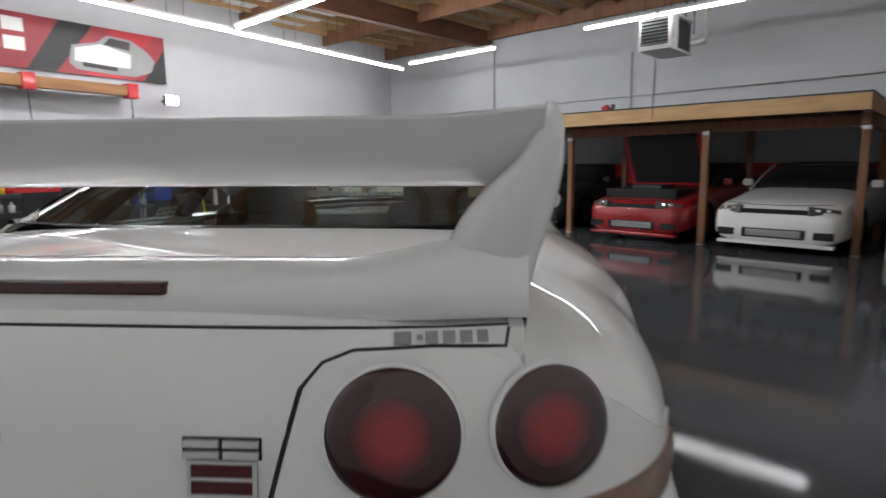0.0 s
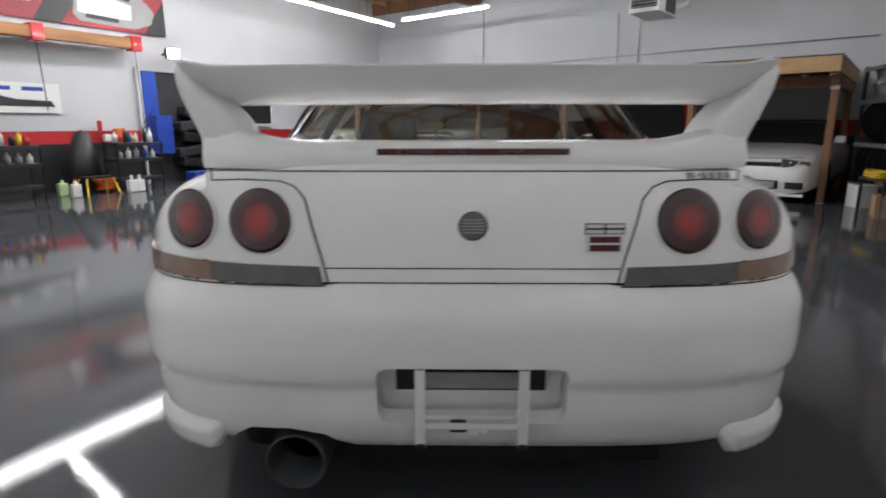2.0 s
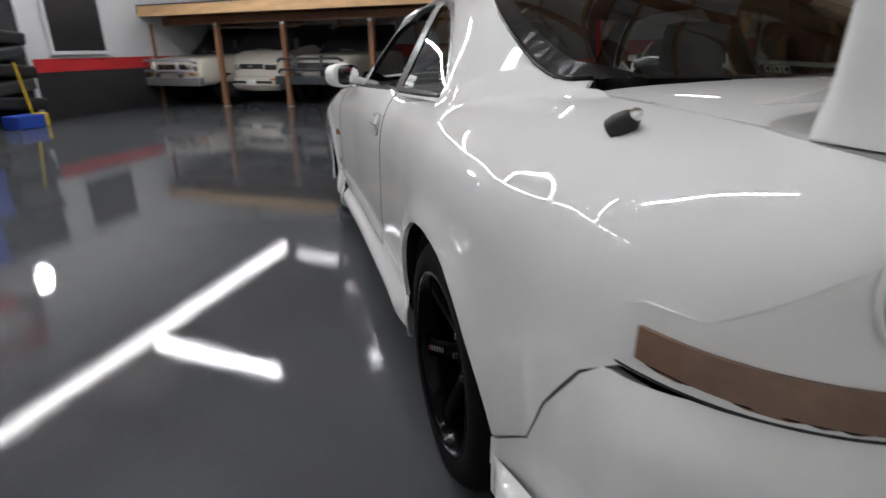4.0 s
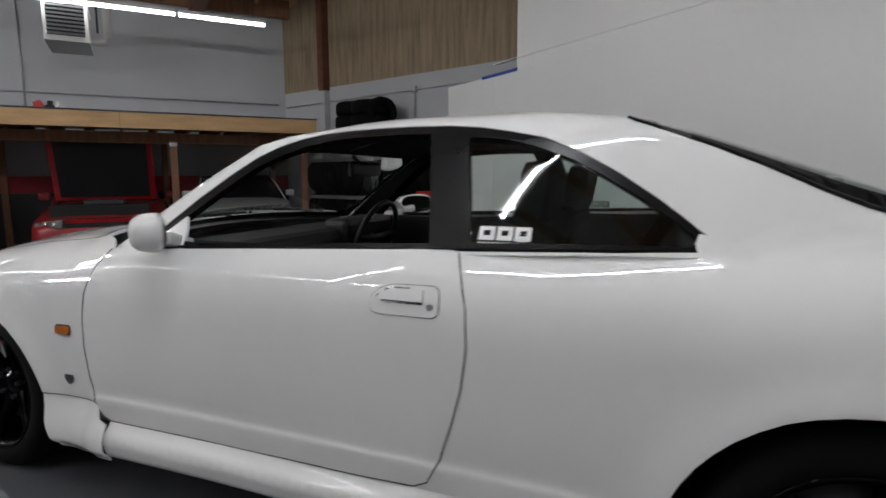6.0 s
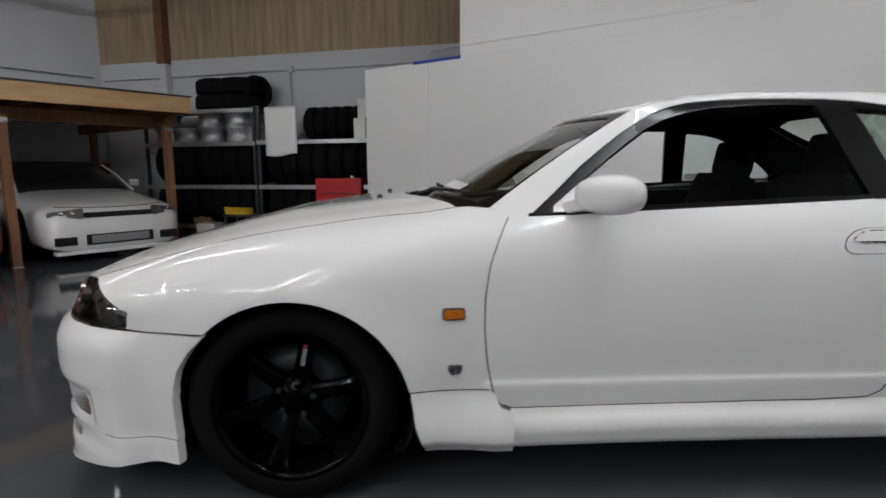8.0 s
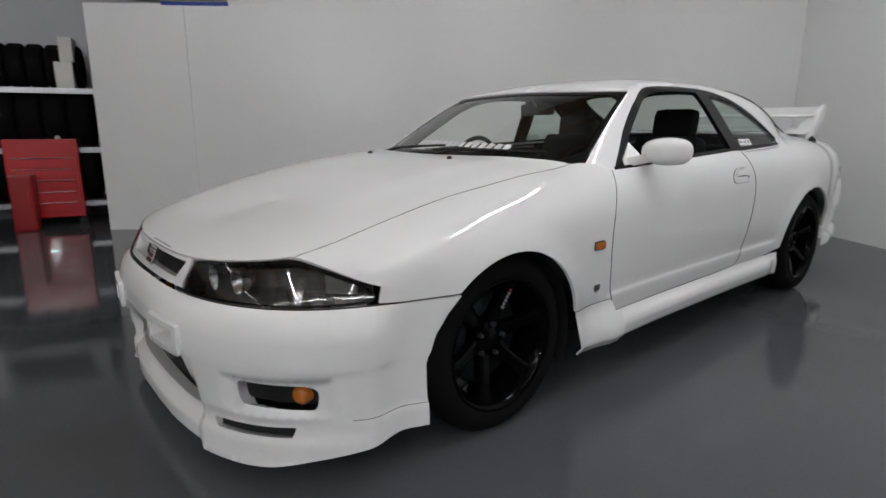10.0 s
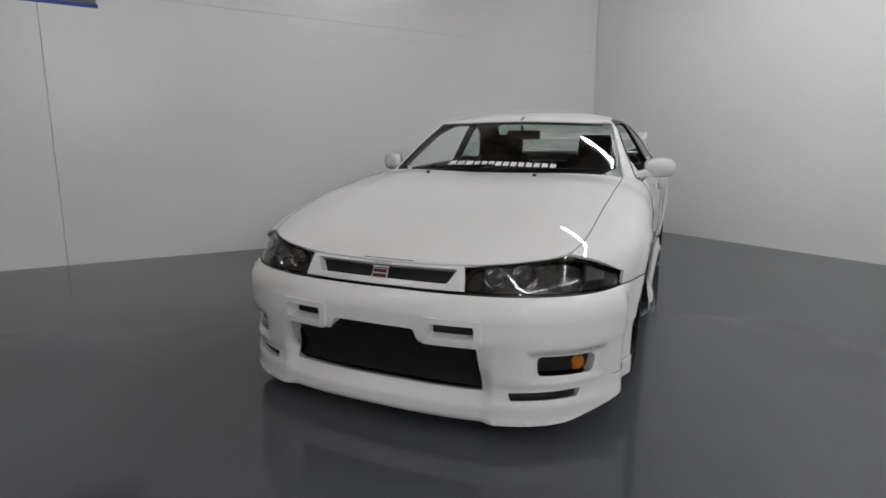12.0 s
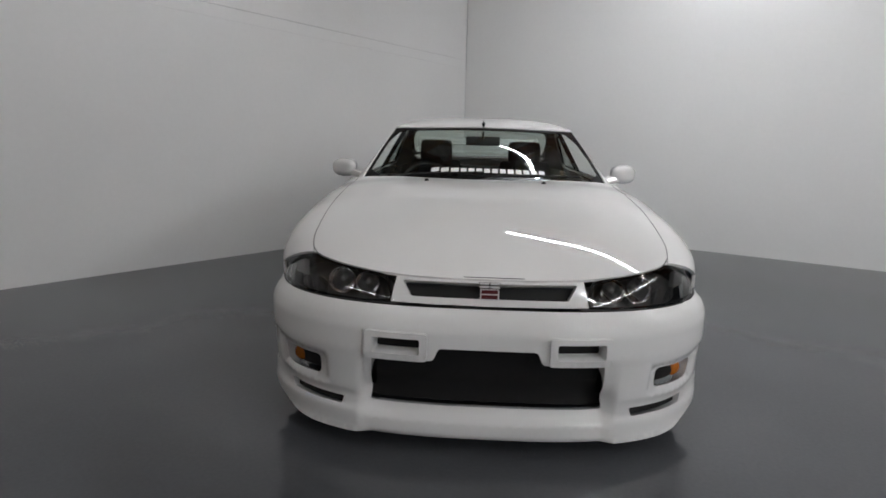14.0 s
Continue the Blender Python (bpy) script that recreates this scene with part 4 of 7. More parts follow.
def off_roader(m, paint, bar, label):
    v = thing("off_roader", m, label, "off-road vehicle", "cars under the loft")
    part("body", hull([(0.0, 0.70, 0.50, 0.86), (0.06, 0.76, 0.42, 0.92), (0.5, 0.80, 0.40, 0.97), (1.2, 0.82, 0.40, 1.00), (1.5, 0.83, 0.40, 1.02), (4.0, 0.83, 0.42, 1.02), (4.2, 0.80, 0.5, 1.0)], power=6), paint, v, smooth=True)
    part("cabin", hull([(1.25, 0.68, 0.95, 1.02), (1.75, 0.66, 0.95, 1.52), (2.2, 0.65, 0.95, 1.60), (4.1, 0.65, 0.95, 1.58), (4.2, 0.6, 1.0, 1.4)], power=6), M_DARK, v, "dark glass cabin", smooth=True)
    part("roof", hull([(1.78, 0.64, 1.52, 1.56), (2.2, 0.67, 1.54, 1.64), (4.1, 0.67, 1.54, 1.63)], power=5), paint, v, smooth=True)
    pbox("grille", M_DARK, v, -0.36, 0.36, -0.02, 0.03, 0.66, 0.82)
    for k in range(4):
        pbox("grille_bar", M_CHROME, v, -0.34, 0.34, -0.028, -0.021, 0.68 + 0.035 * k, 0.69 + 0.035 * k, bevel=0.002)
    for sx in (-1, 1):
        for q in (0.44, 0.60):
            bm = bmesh.new()
            revolve(bm, [(0.0, 0.015), (0.04, 0.012), (0.068, 0.0), (0.072, -0.02)], 20, pose(sx * q, -0.01, 0.75, 90))
            part("headlamp", bm, M_CHROME, v, "round chrome headlamp", smooth=True)
        pbox("indicator", M_AMBER, v, sx * 0.55 - 0.11, sx * 0.55 + 0.11, -0.02, 0.02, 0.615, 0.655, bevel=0.006)
        pbox("mirror", M_DARK, v, sx * 0.92 - 0.07, sx * 0.92 + 0.07, 1.55, 1.62, 1.08, 1.26, bevel=0.02)
    pbox("bumper", bar, v, -0.82, 0.82, -0.16, -0.02, 0.42, 0.58, label="steel front bumper", bevel=0.02)
    for k, z in enumerate((0.70, 0.90)):
        bm = bmesh.new()
        tube(bm, [(-0.74, -0.10, z - 0.05), (-0.66, -0.16, z), (0.66, -0.16, z), (0.74, -0.10, z - 0.05)], 0.027, 10)
        part("bull_bar_rail", bm, bar, v, "tubular bull bar", smooth=True)
    for x in (-0.30, 0.30):
        bm = bmesh.new()
        tube(bm, [(x, -0.16, 0.58), (x, -0.16, 0.96)], 0.034, 10)
        part("bull_bar_post", bm, bar, v, smooth=True)
        pbox("spot_lamp", M_CHROME, v, x * 1.0 + 0.06, x * 1.0 + 0.17, -0.22, -0.17, 0.58, 0.67, bevel=0.02)
    bm = bmesh.new()
    tube(bm, [(0.2, 1.22, 1.035), (-0.12, 1.24, 1.05)], 0.008, 6)
    part("wiper", bm, M_STEEL, v)
    simple_wheels(v, 0.70, (0.75, 3.3), 0.36)


off_roader(ROOM @ pose(-7.42, 0.85, 0), M_CREAM, M_BLACKSTEEL, "cream off-roader with a black bull bar")
off_roader(ROOM @ pose(-10.25, 0.10, 0, 0, 0, 0), M_CREAM, M_STEEL, "cream off-roader with a bright bull bar")


def van(m):
    v = thing("van", m, "cream van parked under the loft", "van", "cars under the loft")
    part("body", hull([(0.0, 0.64, 0.34, 0.80), (0.05, 0.70, 0.27, 0.90), (0.25, 0.73, 0.25, 1.02), (0.55, 0.735, 0.25, 1.10), (1.2, 0.74, 0.25, 1.2), (3.6, 0.74, 0.28, 1.2), (3.8, 0.7, 0.35, 1.1)], power=5), M_CREAM, v, smooth=True)
    part("cabin", hull([(0.42, 0.64, 1.0, 1.06), (0.75, 0.63, 1.0, 1.45), (1.0, 0.62, 1.0, 1.58), (3.6, 0.62, 1.0, 1.58), (3.75, 0.6, 1.0, 1.4)], power=5), M_DARK, v, "dark glass cabin", smooth=True)
    part("roof", hull([(0.85, 0.62, 1.50, 1.54), (1.1, 0.64, 1.55, 1.64), (3.6, 0.64, 1.55, 1.64)], power=4), M_CREAM, v, smooth=True)
    pbox("grille", M_DARK, v, -0.30, 0.30, -0.012, 0.05, 0.70, 0.80, label="dark grille panel")
    pbox("grille_emblem", M_CHROME, v, -0.06, 0.06, -0.018, -0.013, 0.735, 0.765, bevel=0.002)
    pbox("bumper", M_CREAM, v, -0.70, 0.70, -0.05, 0.06, 0.36, 0.56, bevel=0.03)
    pbox("bumper_slot", M_BLACK, v, -0.52, 0.52, -0.054, -0.04, 0.42, 0.47, bevel=0.004)
    pbox("plate", M_WHITEPL, v, -0.12, 0.12, -0.062, -0.055, 0.39, 0.50, label="blank white plate", bevel=0.003)
    for sx in (-1, 1):
        pbox("headlamp", M_CHROME, v, sx * 0.48 - 0.16, sx * 0.48 + 0.16, -0.006, 0.08, 0.68, 0.80, label="clear headlamp", bevel=0.02)
        pbox("indicator", M_AMBER, v, sx * 0.55 - 0.07, sx * 0.55 + 0.07, -0.056, -0.02, 0.48, 0.52, bevel=0.006)
        pbox("mirror", M_DARK, v, sx * 0.80 - 0.06, sx * 0.80 + 0.06, 0.5, 0.58, 1.1, 1.28, bevel=0.02)
    bm = bmesh.new()
    tube(bm, [(0.25, 0.40, 1.07), (-0.15, 0.42, 1.09)], 0.010, 6)
    part("wiper", bm, M_STEEL, v)
    simple_wheels(v, 0.62, (0.6, 2.9), 0.31)


van(ROOM @ pose(-9.0, 0.95, 0))


# ---- the white coupe: surfaces ----
from mathutils.geometry import delaunay_2d_cdt


def curve(*pts):
    """A smooth function through (position, value) pairs; flat past the ends."""
    px = np.array([p[0] for p in pts], float)
    py = np.array([p[1] for p in pts], float)
    sl = np.gradient(py, px)
    sec = np.diff(py) / np.diff(px)
    for i in range(1, len(px) - 1):
        if sec[i - 1] * sec[i] <= 0:
            sl[i] = 0.0
        else:
            sl[i] = 2 * sec[i - 1] * sec[i] / (sec[i - 1] + sec[i])

    def f(v):
        v = min(max(v, px[0]), px[-1])
        i = min(int(np.searchsorted(px, v, "right")) - 1, len(px) - 2)
        h = px[i + 1] - px[i]
        t = (v - px[i]) / h
        return ((2 * t**3 - 3 * t**2 + 1) * py[i] + (t**3 - 2 * t**2 + t) * h * sl[i]
                + (3 * t**2 - 2 * t**3) * py[i + 1] + (t**3 - t**2) * h * sl[i + 1])

    return f


def smooth01(a, b, v):
    t = min(max((v - a) / (b - a), 0.0), 1.0)
    return t * t * (3 - 2 * t)


FRONT_AXLE, REAR_AXLE, WHEEL_R = 1.405, -1.325, 0.318
ARCHES = ((1.395, 0.295, 0.355), (-1.325, 0.295, 0.382))
NOSE = (1.50, 0.845, 0.922, 2.85)      # plan of the nose: start, length, half width, power
TAIL = (-1.50, -0.80, 0.885, 4.6)    # plan of the tail


class Plan:
    """A rounded end of the car seen from above: points and outward directions along its length from the middle."""

    def __init__(self, y0, ay, ax, n):
        q = np.linspace(0, math.pi / 2, 1200)
        x = ax * np.sin(q) ** (2 / n)
        y = y0 + ay * np.cos(q) ** (2 / n)
        ext = np.linspace(0.01, 0.7, 70)
        x = np.concatenate([x, np.full(70, ax)])
        y = np.concatenate([y, y0 - np.sign(ay) * ext])
        ln = np.concatenate([[0], np.cumsum(np.hypot(np.diff(x), np.diff(y)))])
        self.l = np.linspace(0, ln[-1], 900)
        self.x, self.y = np.interp(self.l, ln, x), np.interp(self.l, ln, y)
        nx, ny = np.gradient(self.y, self.l), -np.gradient(self.x, self.l)
        if ay > 0:
            nx, ny = -nx, -ny
        self.nx, self.ny = nx, ny

    def at(self, l):
        s = 1 if l >= 0 else -1
        l = abs(l)
        return s * np.interp(l, self.l, self.x), np.interp(l, self.l, self.y), s * np.interp(l, self.l, self.nx), np.interp(l, self.l, self.ny)

    def at_x(self, x):
        i = np.searchsorted(self.x[:700], abs(x))
        return self.l[min(i, 699)] * (1 if x >= 0 else -1)

    def at_y(self, y):
        d = np.abs(self.y - y)
        return float(self.l[int(np.argmin(d))])


PF, PR = Plan(*NOSE), Plan(*TAIL)


def side_of(plan, y, setback):
    l = plan.at_y(y)
    x, yy, nx, ny = plan.at(l)
    return x - nx * setback


_w_mid = curve((-1.75, 0.893), (-1.3, 0.905), (-0.95, 0.892), (-0.5, 0.878), (0.2, 0.876), (0.8, 0.888), (1.3, 0.905), (1.6, 0.902))
_w_front = curve(*[(y, side_of(PF, y, 0.03 + 0.045 * smooth01(1.7, 2.1, y))) for y in (1.6, 1.7, 1.8, 1.9, 2.0, 2.08, 2.15, 2.2, 2.24, 2.26)])
_w_rear = curve(*[(y, side_of(PR, y, 0.022)) for y in (-2.27, -2.25, -2.22, -2.18, -2.1, -2.0, -1.9, -1.75)])


def width(y):
    if y > 1.5:
        k = smooth01(1.5, 1.75, y)
        return (1 - k) * _w_mid(y) + k * _w_front(y)
    if y < -1.6:
        k = smooth01(-1.6, -1.85, y)
        return (1 - k) * _w_mid(y) + k * _w_rear(y)
    return _w_mid(y)


z_side = curve((-2.3, 0.66), (-1.3, 0.62), (0.0, 0.60), (1.3, 0.57), (1.8, 0.57), (2.2, 0.585))
z_mid = curve((-2.3, 0.965), (-2.15, 0.99), (-1.6, 1.005), (-1.1, 1.0), (-0.7, 1.005), (-0.3, 1.03), (0.5, 1.02), (0.85, 0.955), (1.0, 0.922), (1.2, 0.905), (1.5, 0.868), (1.8, 0.80), (2.0, 0.745), (2.15, 0.69), (2.27, 0.635))
power = curve((-2.3, 4.2), (-1.8, 4.0), (-1.2, 4.6), (-0.6, 4.1), (0.5, 4.0), (0.85, 4.4), (1.0, 4.6), (1.4, 3.8), (1.8, 3.4), (2.2, 3.2))
belt = curve((-1.66, 0.955), (-1.1, 0.945), (-0.5, 0.925), (0.2, 0.898), (0.75, 0.876), (1.0, 0.872))


def arch_flare(y, z):
    f = 0.0
    for ay, az, r in ARCHES:
        d = math.hypot(y - ay, z - az) - r
        f += 0.013 * math.exp(-(d / 0.055) ** 2) * (1 if z > az - 0.25 else 0)
    return f


_sec = {}


def section(y):
    """Half section of the lower body: arrays x, z and length from the widest line, from the sill up to the middle."""
    key = round(y, 5)
    if key not in _sec:
        w, zs, zc, n = width(y), z_side(y), z_mid(y), power(y)
        zl = np.linspace(0.12, zs, 121)[:-1]
        step = 0.0075 * smooth01(-0.93, -0.80, y) * smooth01(0.86, 0.79, y)
        xl = w - 0.28 * (zs - zl) ** 2 + np.array([arch_flare(y, z) + 1.2 * step * smooth01(0.399, 0.376, z) for z in zl])
        q = np.linspace(0, math.pi / 2, 160)
        xu = w * np.cos(q) ** (2 / n)
        zu = zs + (zc - zs) * np.sin(q) ** (2 / n)
        xu = xu + np.array([arch_flare(y, z) if z < zs + 0.2 else 0.0 for z in zu])
        xu = xu - 0.045 * np.clip(zu - 0.735, 0, 0.2) * smooth01(-1.5, -1.1, y) * smooth01(1.3, 0.9, y)
        xu[-1] = 0
        x, z = np.concatenate([xl, xu]), np.concatenate([zl, zu])
        s = np.concatenate([[0], np.cumsum(np.hypot(np.diff(x), np.diff(z)))])
        s -= s[120]
        _sec[key] = (x, z, s)
    return _sec[key]


def body(y, s):
    x, z, sl = section(y)
    return Vector((np.interp(s, sl, x), y, np.interp(s, sl, z)))


def s_z(y, z):
    x, zz, s = section(y)
    return float(np.interp(z, zz, s))


def s_x(y, x):
    xx, z, s = section(y)
    k = int(np.argmax(xx[120:])) + 120
    return float(np.interp(-x, -xx[k:], s[k:]))


def top_z(x, y):
    s = s_x(y, abs(x))
    return body(y, s).z


# cabin
z_roof = curve((-1.66, 0.985), (-1.5, 1.045), (-1.3, 1.125), (-1.1, 1.197), (-0.95, 1.248), (-0.8, 1.281), (-0.5, 1.306), (-0.2, 1.306), (0.0, 1.297), (0.2, 1.269), (0.38, 1.223), (0.6, 1.125), (0.8, 1.015), (0.93, 0.94), (1.0, 0.90))
half_base = curve((-1.66, 0.66), (-1.4, 0.725), (-1.1, 0.785), (-0.8, 0.80), (0.4, 0.80), (0.7, 0.79), (0.9, 0.76), (1.0, 0.74))
z_base = curve(*[(y, belt(y) - 0.012 - 0.05 * smooth01(-1.0, -1.3, y)) for y in (-1.66, -1.4, -1.3, -1.2, -1.1, -1.0, -0.5, 0.2, 0.75, 1.0)])
_gsec = {}


def pillar_x(y):
    """The edge between the side and the windscreen."""
    return 0.724 - 0.139 * (0.82 - y) / 0.51


def pillar_z(y):
    return 0.88 + 0.33 * (0.82 - y) / 0.51 + 0.012 * math.sin(math.pi * min(max((0.82 - y) / 0.51, 0), 1))


def cabin_section(y):
    key = round(y, 5)
    if key not in _gsec:
        zr, wb, zb = z_roof(y), half_base(y), min(z_base(y), pillar_z(y) - 0.012)
        h = max(zr - zb, 0.02)
        S = 1 - (1 - np.linspace(0, 1, 200)) ** 2.2
        z = zb + h * S
        lean, n, k = 0.60, 13.0, 3.0
        x = (wb - lean * h * S) * (1 - S**n) ** (1 / k)
        f = smooth01(-0.05, 0.31, y)
        if f > 0:
            ax, az = pillar_x(max(y, 0.1)), min(pillar_z(y), zr - 0.03)
            lo = z < az
            tau = np.clip((z - zb) / max(az - zb, 1e-3), 0, 1)
            side = wb + (ax - wb) * tau + 0.05 * (az - zb) * tau * (1 - tau) * 4 * 0.5
            top = ax * np.sqrt(np.clip(1 - (z - az) / max(zr - az, 1e-3), 0, 1))
            x = (1 - f) * x + f * np.where(lo, side, top)
        x[-1] = 0
        s = np.concatenate([[0], np.cumsum(np.hypot(np.diff(x), np.diff(z)))])
        _gsec[key] = (x, z, s)
    return _gsec[key]


def cabin(y, s):
    x, z, sl = cabin_section(y)
    return Vector((np.interp(s, sl, x), y, np.interp(s, sl, z)))


def g_z(y, z):
    x, zz, s = cabin_section(y)
    return float(np.interp(z, zz, s))


def g_x(y, x):
    xx, z, s = cabin_section(y)
    return float(np.interp(-x, -xx, s))


# nose and tail
d_mid = curve((0.06, 0.07), (0.080, 0.040), (0.100, 0.030), (0.140, 0.030), (0.152, 0.036), (0.190, 0.064), (0.235, 0.068), (0.27, 0.045), (0.30, 0.028), (0.36, 0.010), (0.40, 0.0), (0.47, 0.0), (0.51, 0.010), (0.54, 0.030), (0.556, 0.055))
d_cheek = curve((0.06, 0.04), (0.080, 0.014), (0.100, 0.020), (0.148, 0.018), (0.185, 0.028), (0.21, 0.028), (0.24, 0.020), (0.30, 0.014), (0.36, 0.006), (0.40, 0.0), (0.47, 0.0), (0.51, 0.010), (0.54, 0.030), (0.556, 0.055))


def d_front(l, z):
    """Setback of the front bumper: a sloped lip in the middle, upright cheeks with lamp scoops beside it."""
    a = abs(l)
    w = smooth01(0.47, 0.41, a)
    scoop = 0.016 * smooth01(0.575, 0.61, a) * smooth01(0.945, 0.90, a) * smooth01(0.238, 0.254, z) * smooth01(0.362, 0.344, z)
    return w * d_mid(z) + (1 - w) * d_cheek(z) + scoop
d_band = curve((0.53, 0.045), (0.56, 0.055), (0.66, 0.105), (0.70, 0.135))
d_rear = curve((0.24, 0.10), (0.29, 0.062), (0.33, 0.024), (0.40, 0.003), (0.480, -0.004), (0.492, -0.013), (0.505, -0.016), (0.55, -0.019), (0.63, -0.018), (0.685, 0.0), (0.715, 0.022))
d_tail = curve((0.71, 0.016), (0.85, 0.026), (0.93, 0.045), (0.97, 0.066), (1.0, 0.085))


def front(l, z):
    x, y, nx, ny = PF.at(l)
    d = d_front(l, z)
    if z < 0.40:
        d = d * smooth01(1.80, 2.12, y) + 0.006 * smooth01(0.70, 0.95, abs(l)) * smooth01(0.386, 0.376, z)
    if z < 0.228:
        d -= 0.006 * smooth01(0.228, 0.220, z) * smooth01(0.8, 1.0, abs(l))
    p = Vector((x - nx * d, y - ny * d, z))
    if y < 1.95:
        k = smooth01(1.95, 1.80, y)
        q = body(p.y, s_z(p.y, max(z, 0.42)))
        low_side = 0.006 * smooth01(0.386, 0.376, z) - 0.007 * smooth01(0.228, 0.220, z)
        p.x = (1 - k) * p.x + k * math.copysign(q.x + 0.002 - 0.03 * max(0.42 - z, 0) - low_side, p.x)
    return p


def band(l, z):
    x, y, nx, ny = PF.at(l)
    d = d_band(z)
    return Vector((x - nx * d, y - ny * d, z))


def rear(l, z):
    x, y, nx, ny = PR.at(l)
    d = d_rear(z)
    if z < 0.5:
        d *= smooth01(-1.62, -1.9, y)
    p = Vector((x - nx * d, y - ny * d, z))
    if y > -2.14:
        k = smooth01(-2.13, -1.92, y)
        q = body(p.y, s_z(p.y, max(z, 0.40)))
        p.x = (1 - k) * p.x + k * math.copysign(q.x - 0.06 * max(0.40 - z, 0), p.x)
    return p


def tail(l, z):
    x, y, nx, ny = PR.at(l)
    d = d_tail(z)
    return Vector((x - nx * d, y - ny * d, z))


def band_top(l):
    """Height at which the lamp band meets the bonnet and wings."""
    z = 0.66
    for _ in range(4):
        p = band(l, z)
        z = top_z(p.x, min(p.y, 2.26))
    return min(max(z, 0.60), 0.70)


def quarter_fn(y, s):
    """Rear side: the body blended smoothly into the foot of the rear pillar."""
    p = body(y, s)
    if y < -1.0 and p.x < 0.86:
        zc = float(np.interp(-p.x, -cabin_section(max(y, -1.6))[0], cabin_section(max(y, -1.6))[1])) if p.x < cabin_section(max(y, -1.6))[0][0] else 0.0
        zc -= 0.15 * smooth01(-1.56, -1.70, y)
        k = 0.05 * smooth01(-1.0, -1.12, y)
        if k > 1e-4 and zc > p.z - 0.2:
            a, b = p.z, zc
            h = max(k - abs(a - b), 0.0) / k
            p.z = max(a, b) + h * h * k * 0.25
    return p


def lamp_top(l):
    """Upper edge of the headlamp: level by the grille, falling away to its outer tip."""
    x, y, nx, ny = PF.at(abs(l))
    return min(band_top(l), 0.600 + 0.09 * smooth01(1.84, 2.18, y))


def corner_top(l):
    x, y, nx, ny = PR.at(abs(l))
    return min(tail_top(l), 0.775 + 0.20 * smooth01(-1.98, -2.23, y))


def tail_top(l):
    z = 0.95
    for _ in range(4):
        p = tail(l, z)
        z = top_z(p.x, max(p.y, -2.27))
    return min(max(z, 0.80), 0.985)


# ---- sheets cut to an outline ----
def inside(p, poly):
    c = False
    j = len(poly) - 1
    for i in range(len(poly)):
        (xi, yi), (xj, yj) = poly[i], poly[j]
        if (yi > p[1]) != (yj > p[1]) and p[0] < (xj - xi) * (p[1] - yi) / (yj - yi) + xi:
            c = not c
        j = i
    return c


def resample(poly, step):
    out = []
    for (x0, y0), (x1, y1) in zip(poly, poly[1:] + poly[:1]):
        n = max(1, int(math.hypot(x1 - x0, y1 - y0) / step + 0.5))
        out += [(x0 + (x1 - x0) * k / n, y0 + (y1 - y0) * k / n) for k in range(n)]
    return out


def rounded(poly, r, seg=5):
    """The outline with its corners rounded."""
    out = []
    n = len(poly)
    for i in range(n):
        p, a, b = Vector(poly[i]), Vector(poly[i - 1]), Vector(poly[(i + 1) % n])
        ra = min(r, (a - p).length * 0.45)
        rb = min(r, (b - p).length * 0.45)
        p0, p1 = p + (a - p).normalized() * ra, p + (b - p).normalized() * rb
        for k in range(seg + 1):
            t = k / seg
            q = (1 - t) ** 2 * p0 + 2 * t * (1 - t) * p + t * t * p1
            out.append((q.x, q.y))
    return out


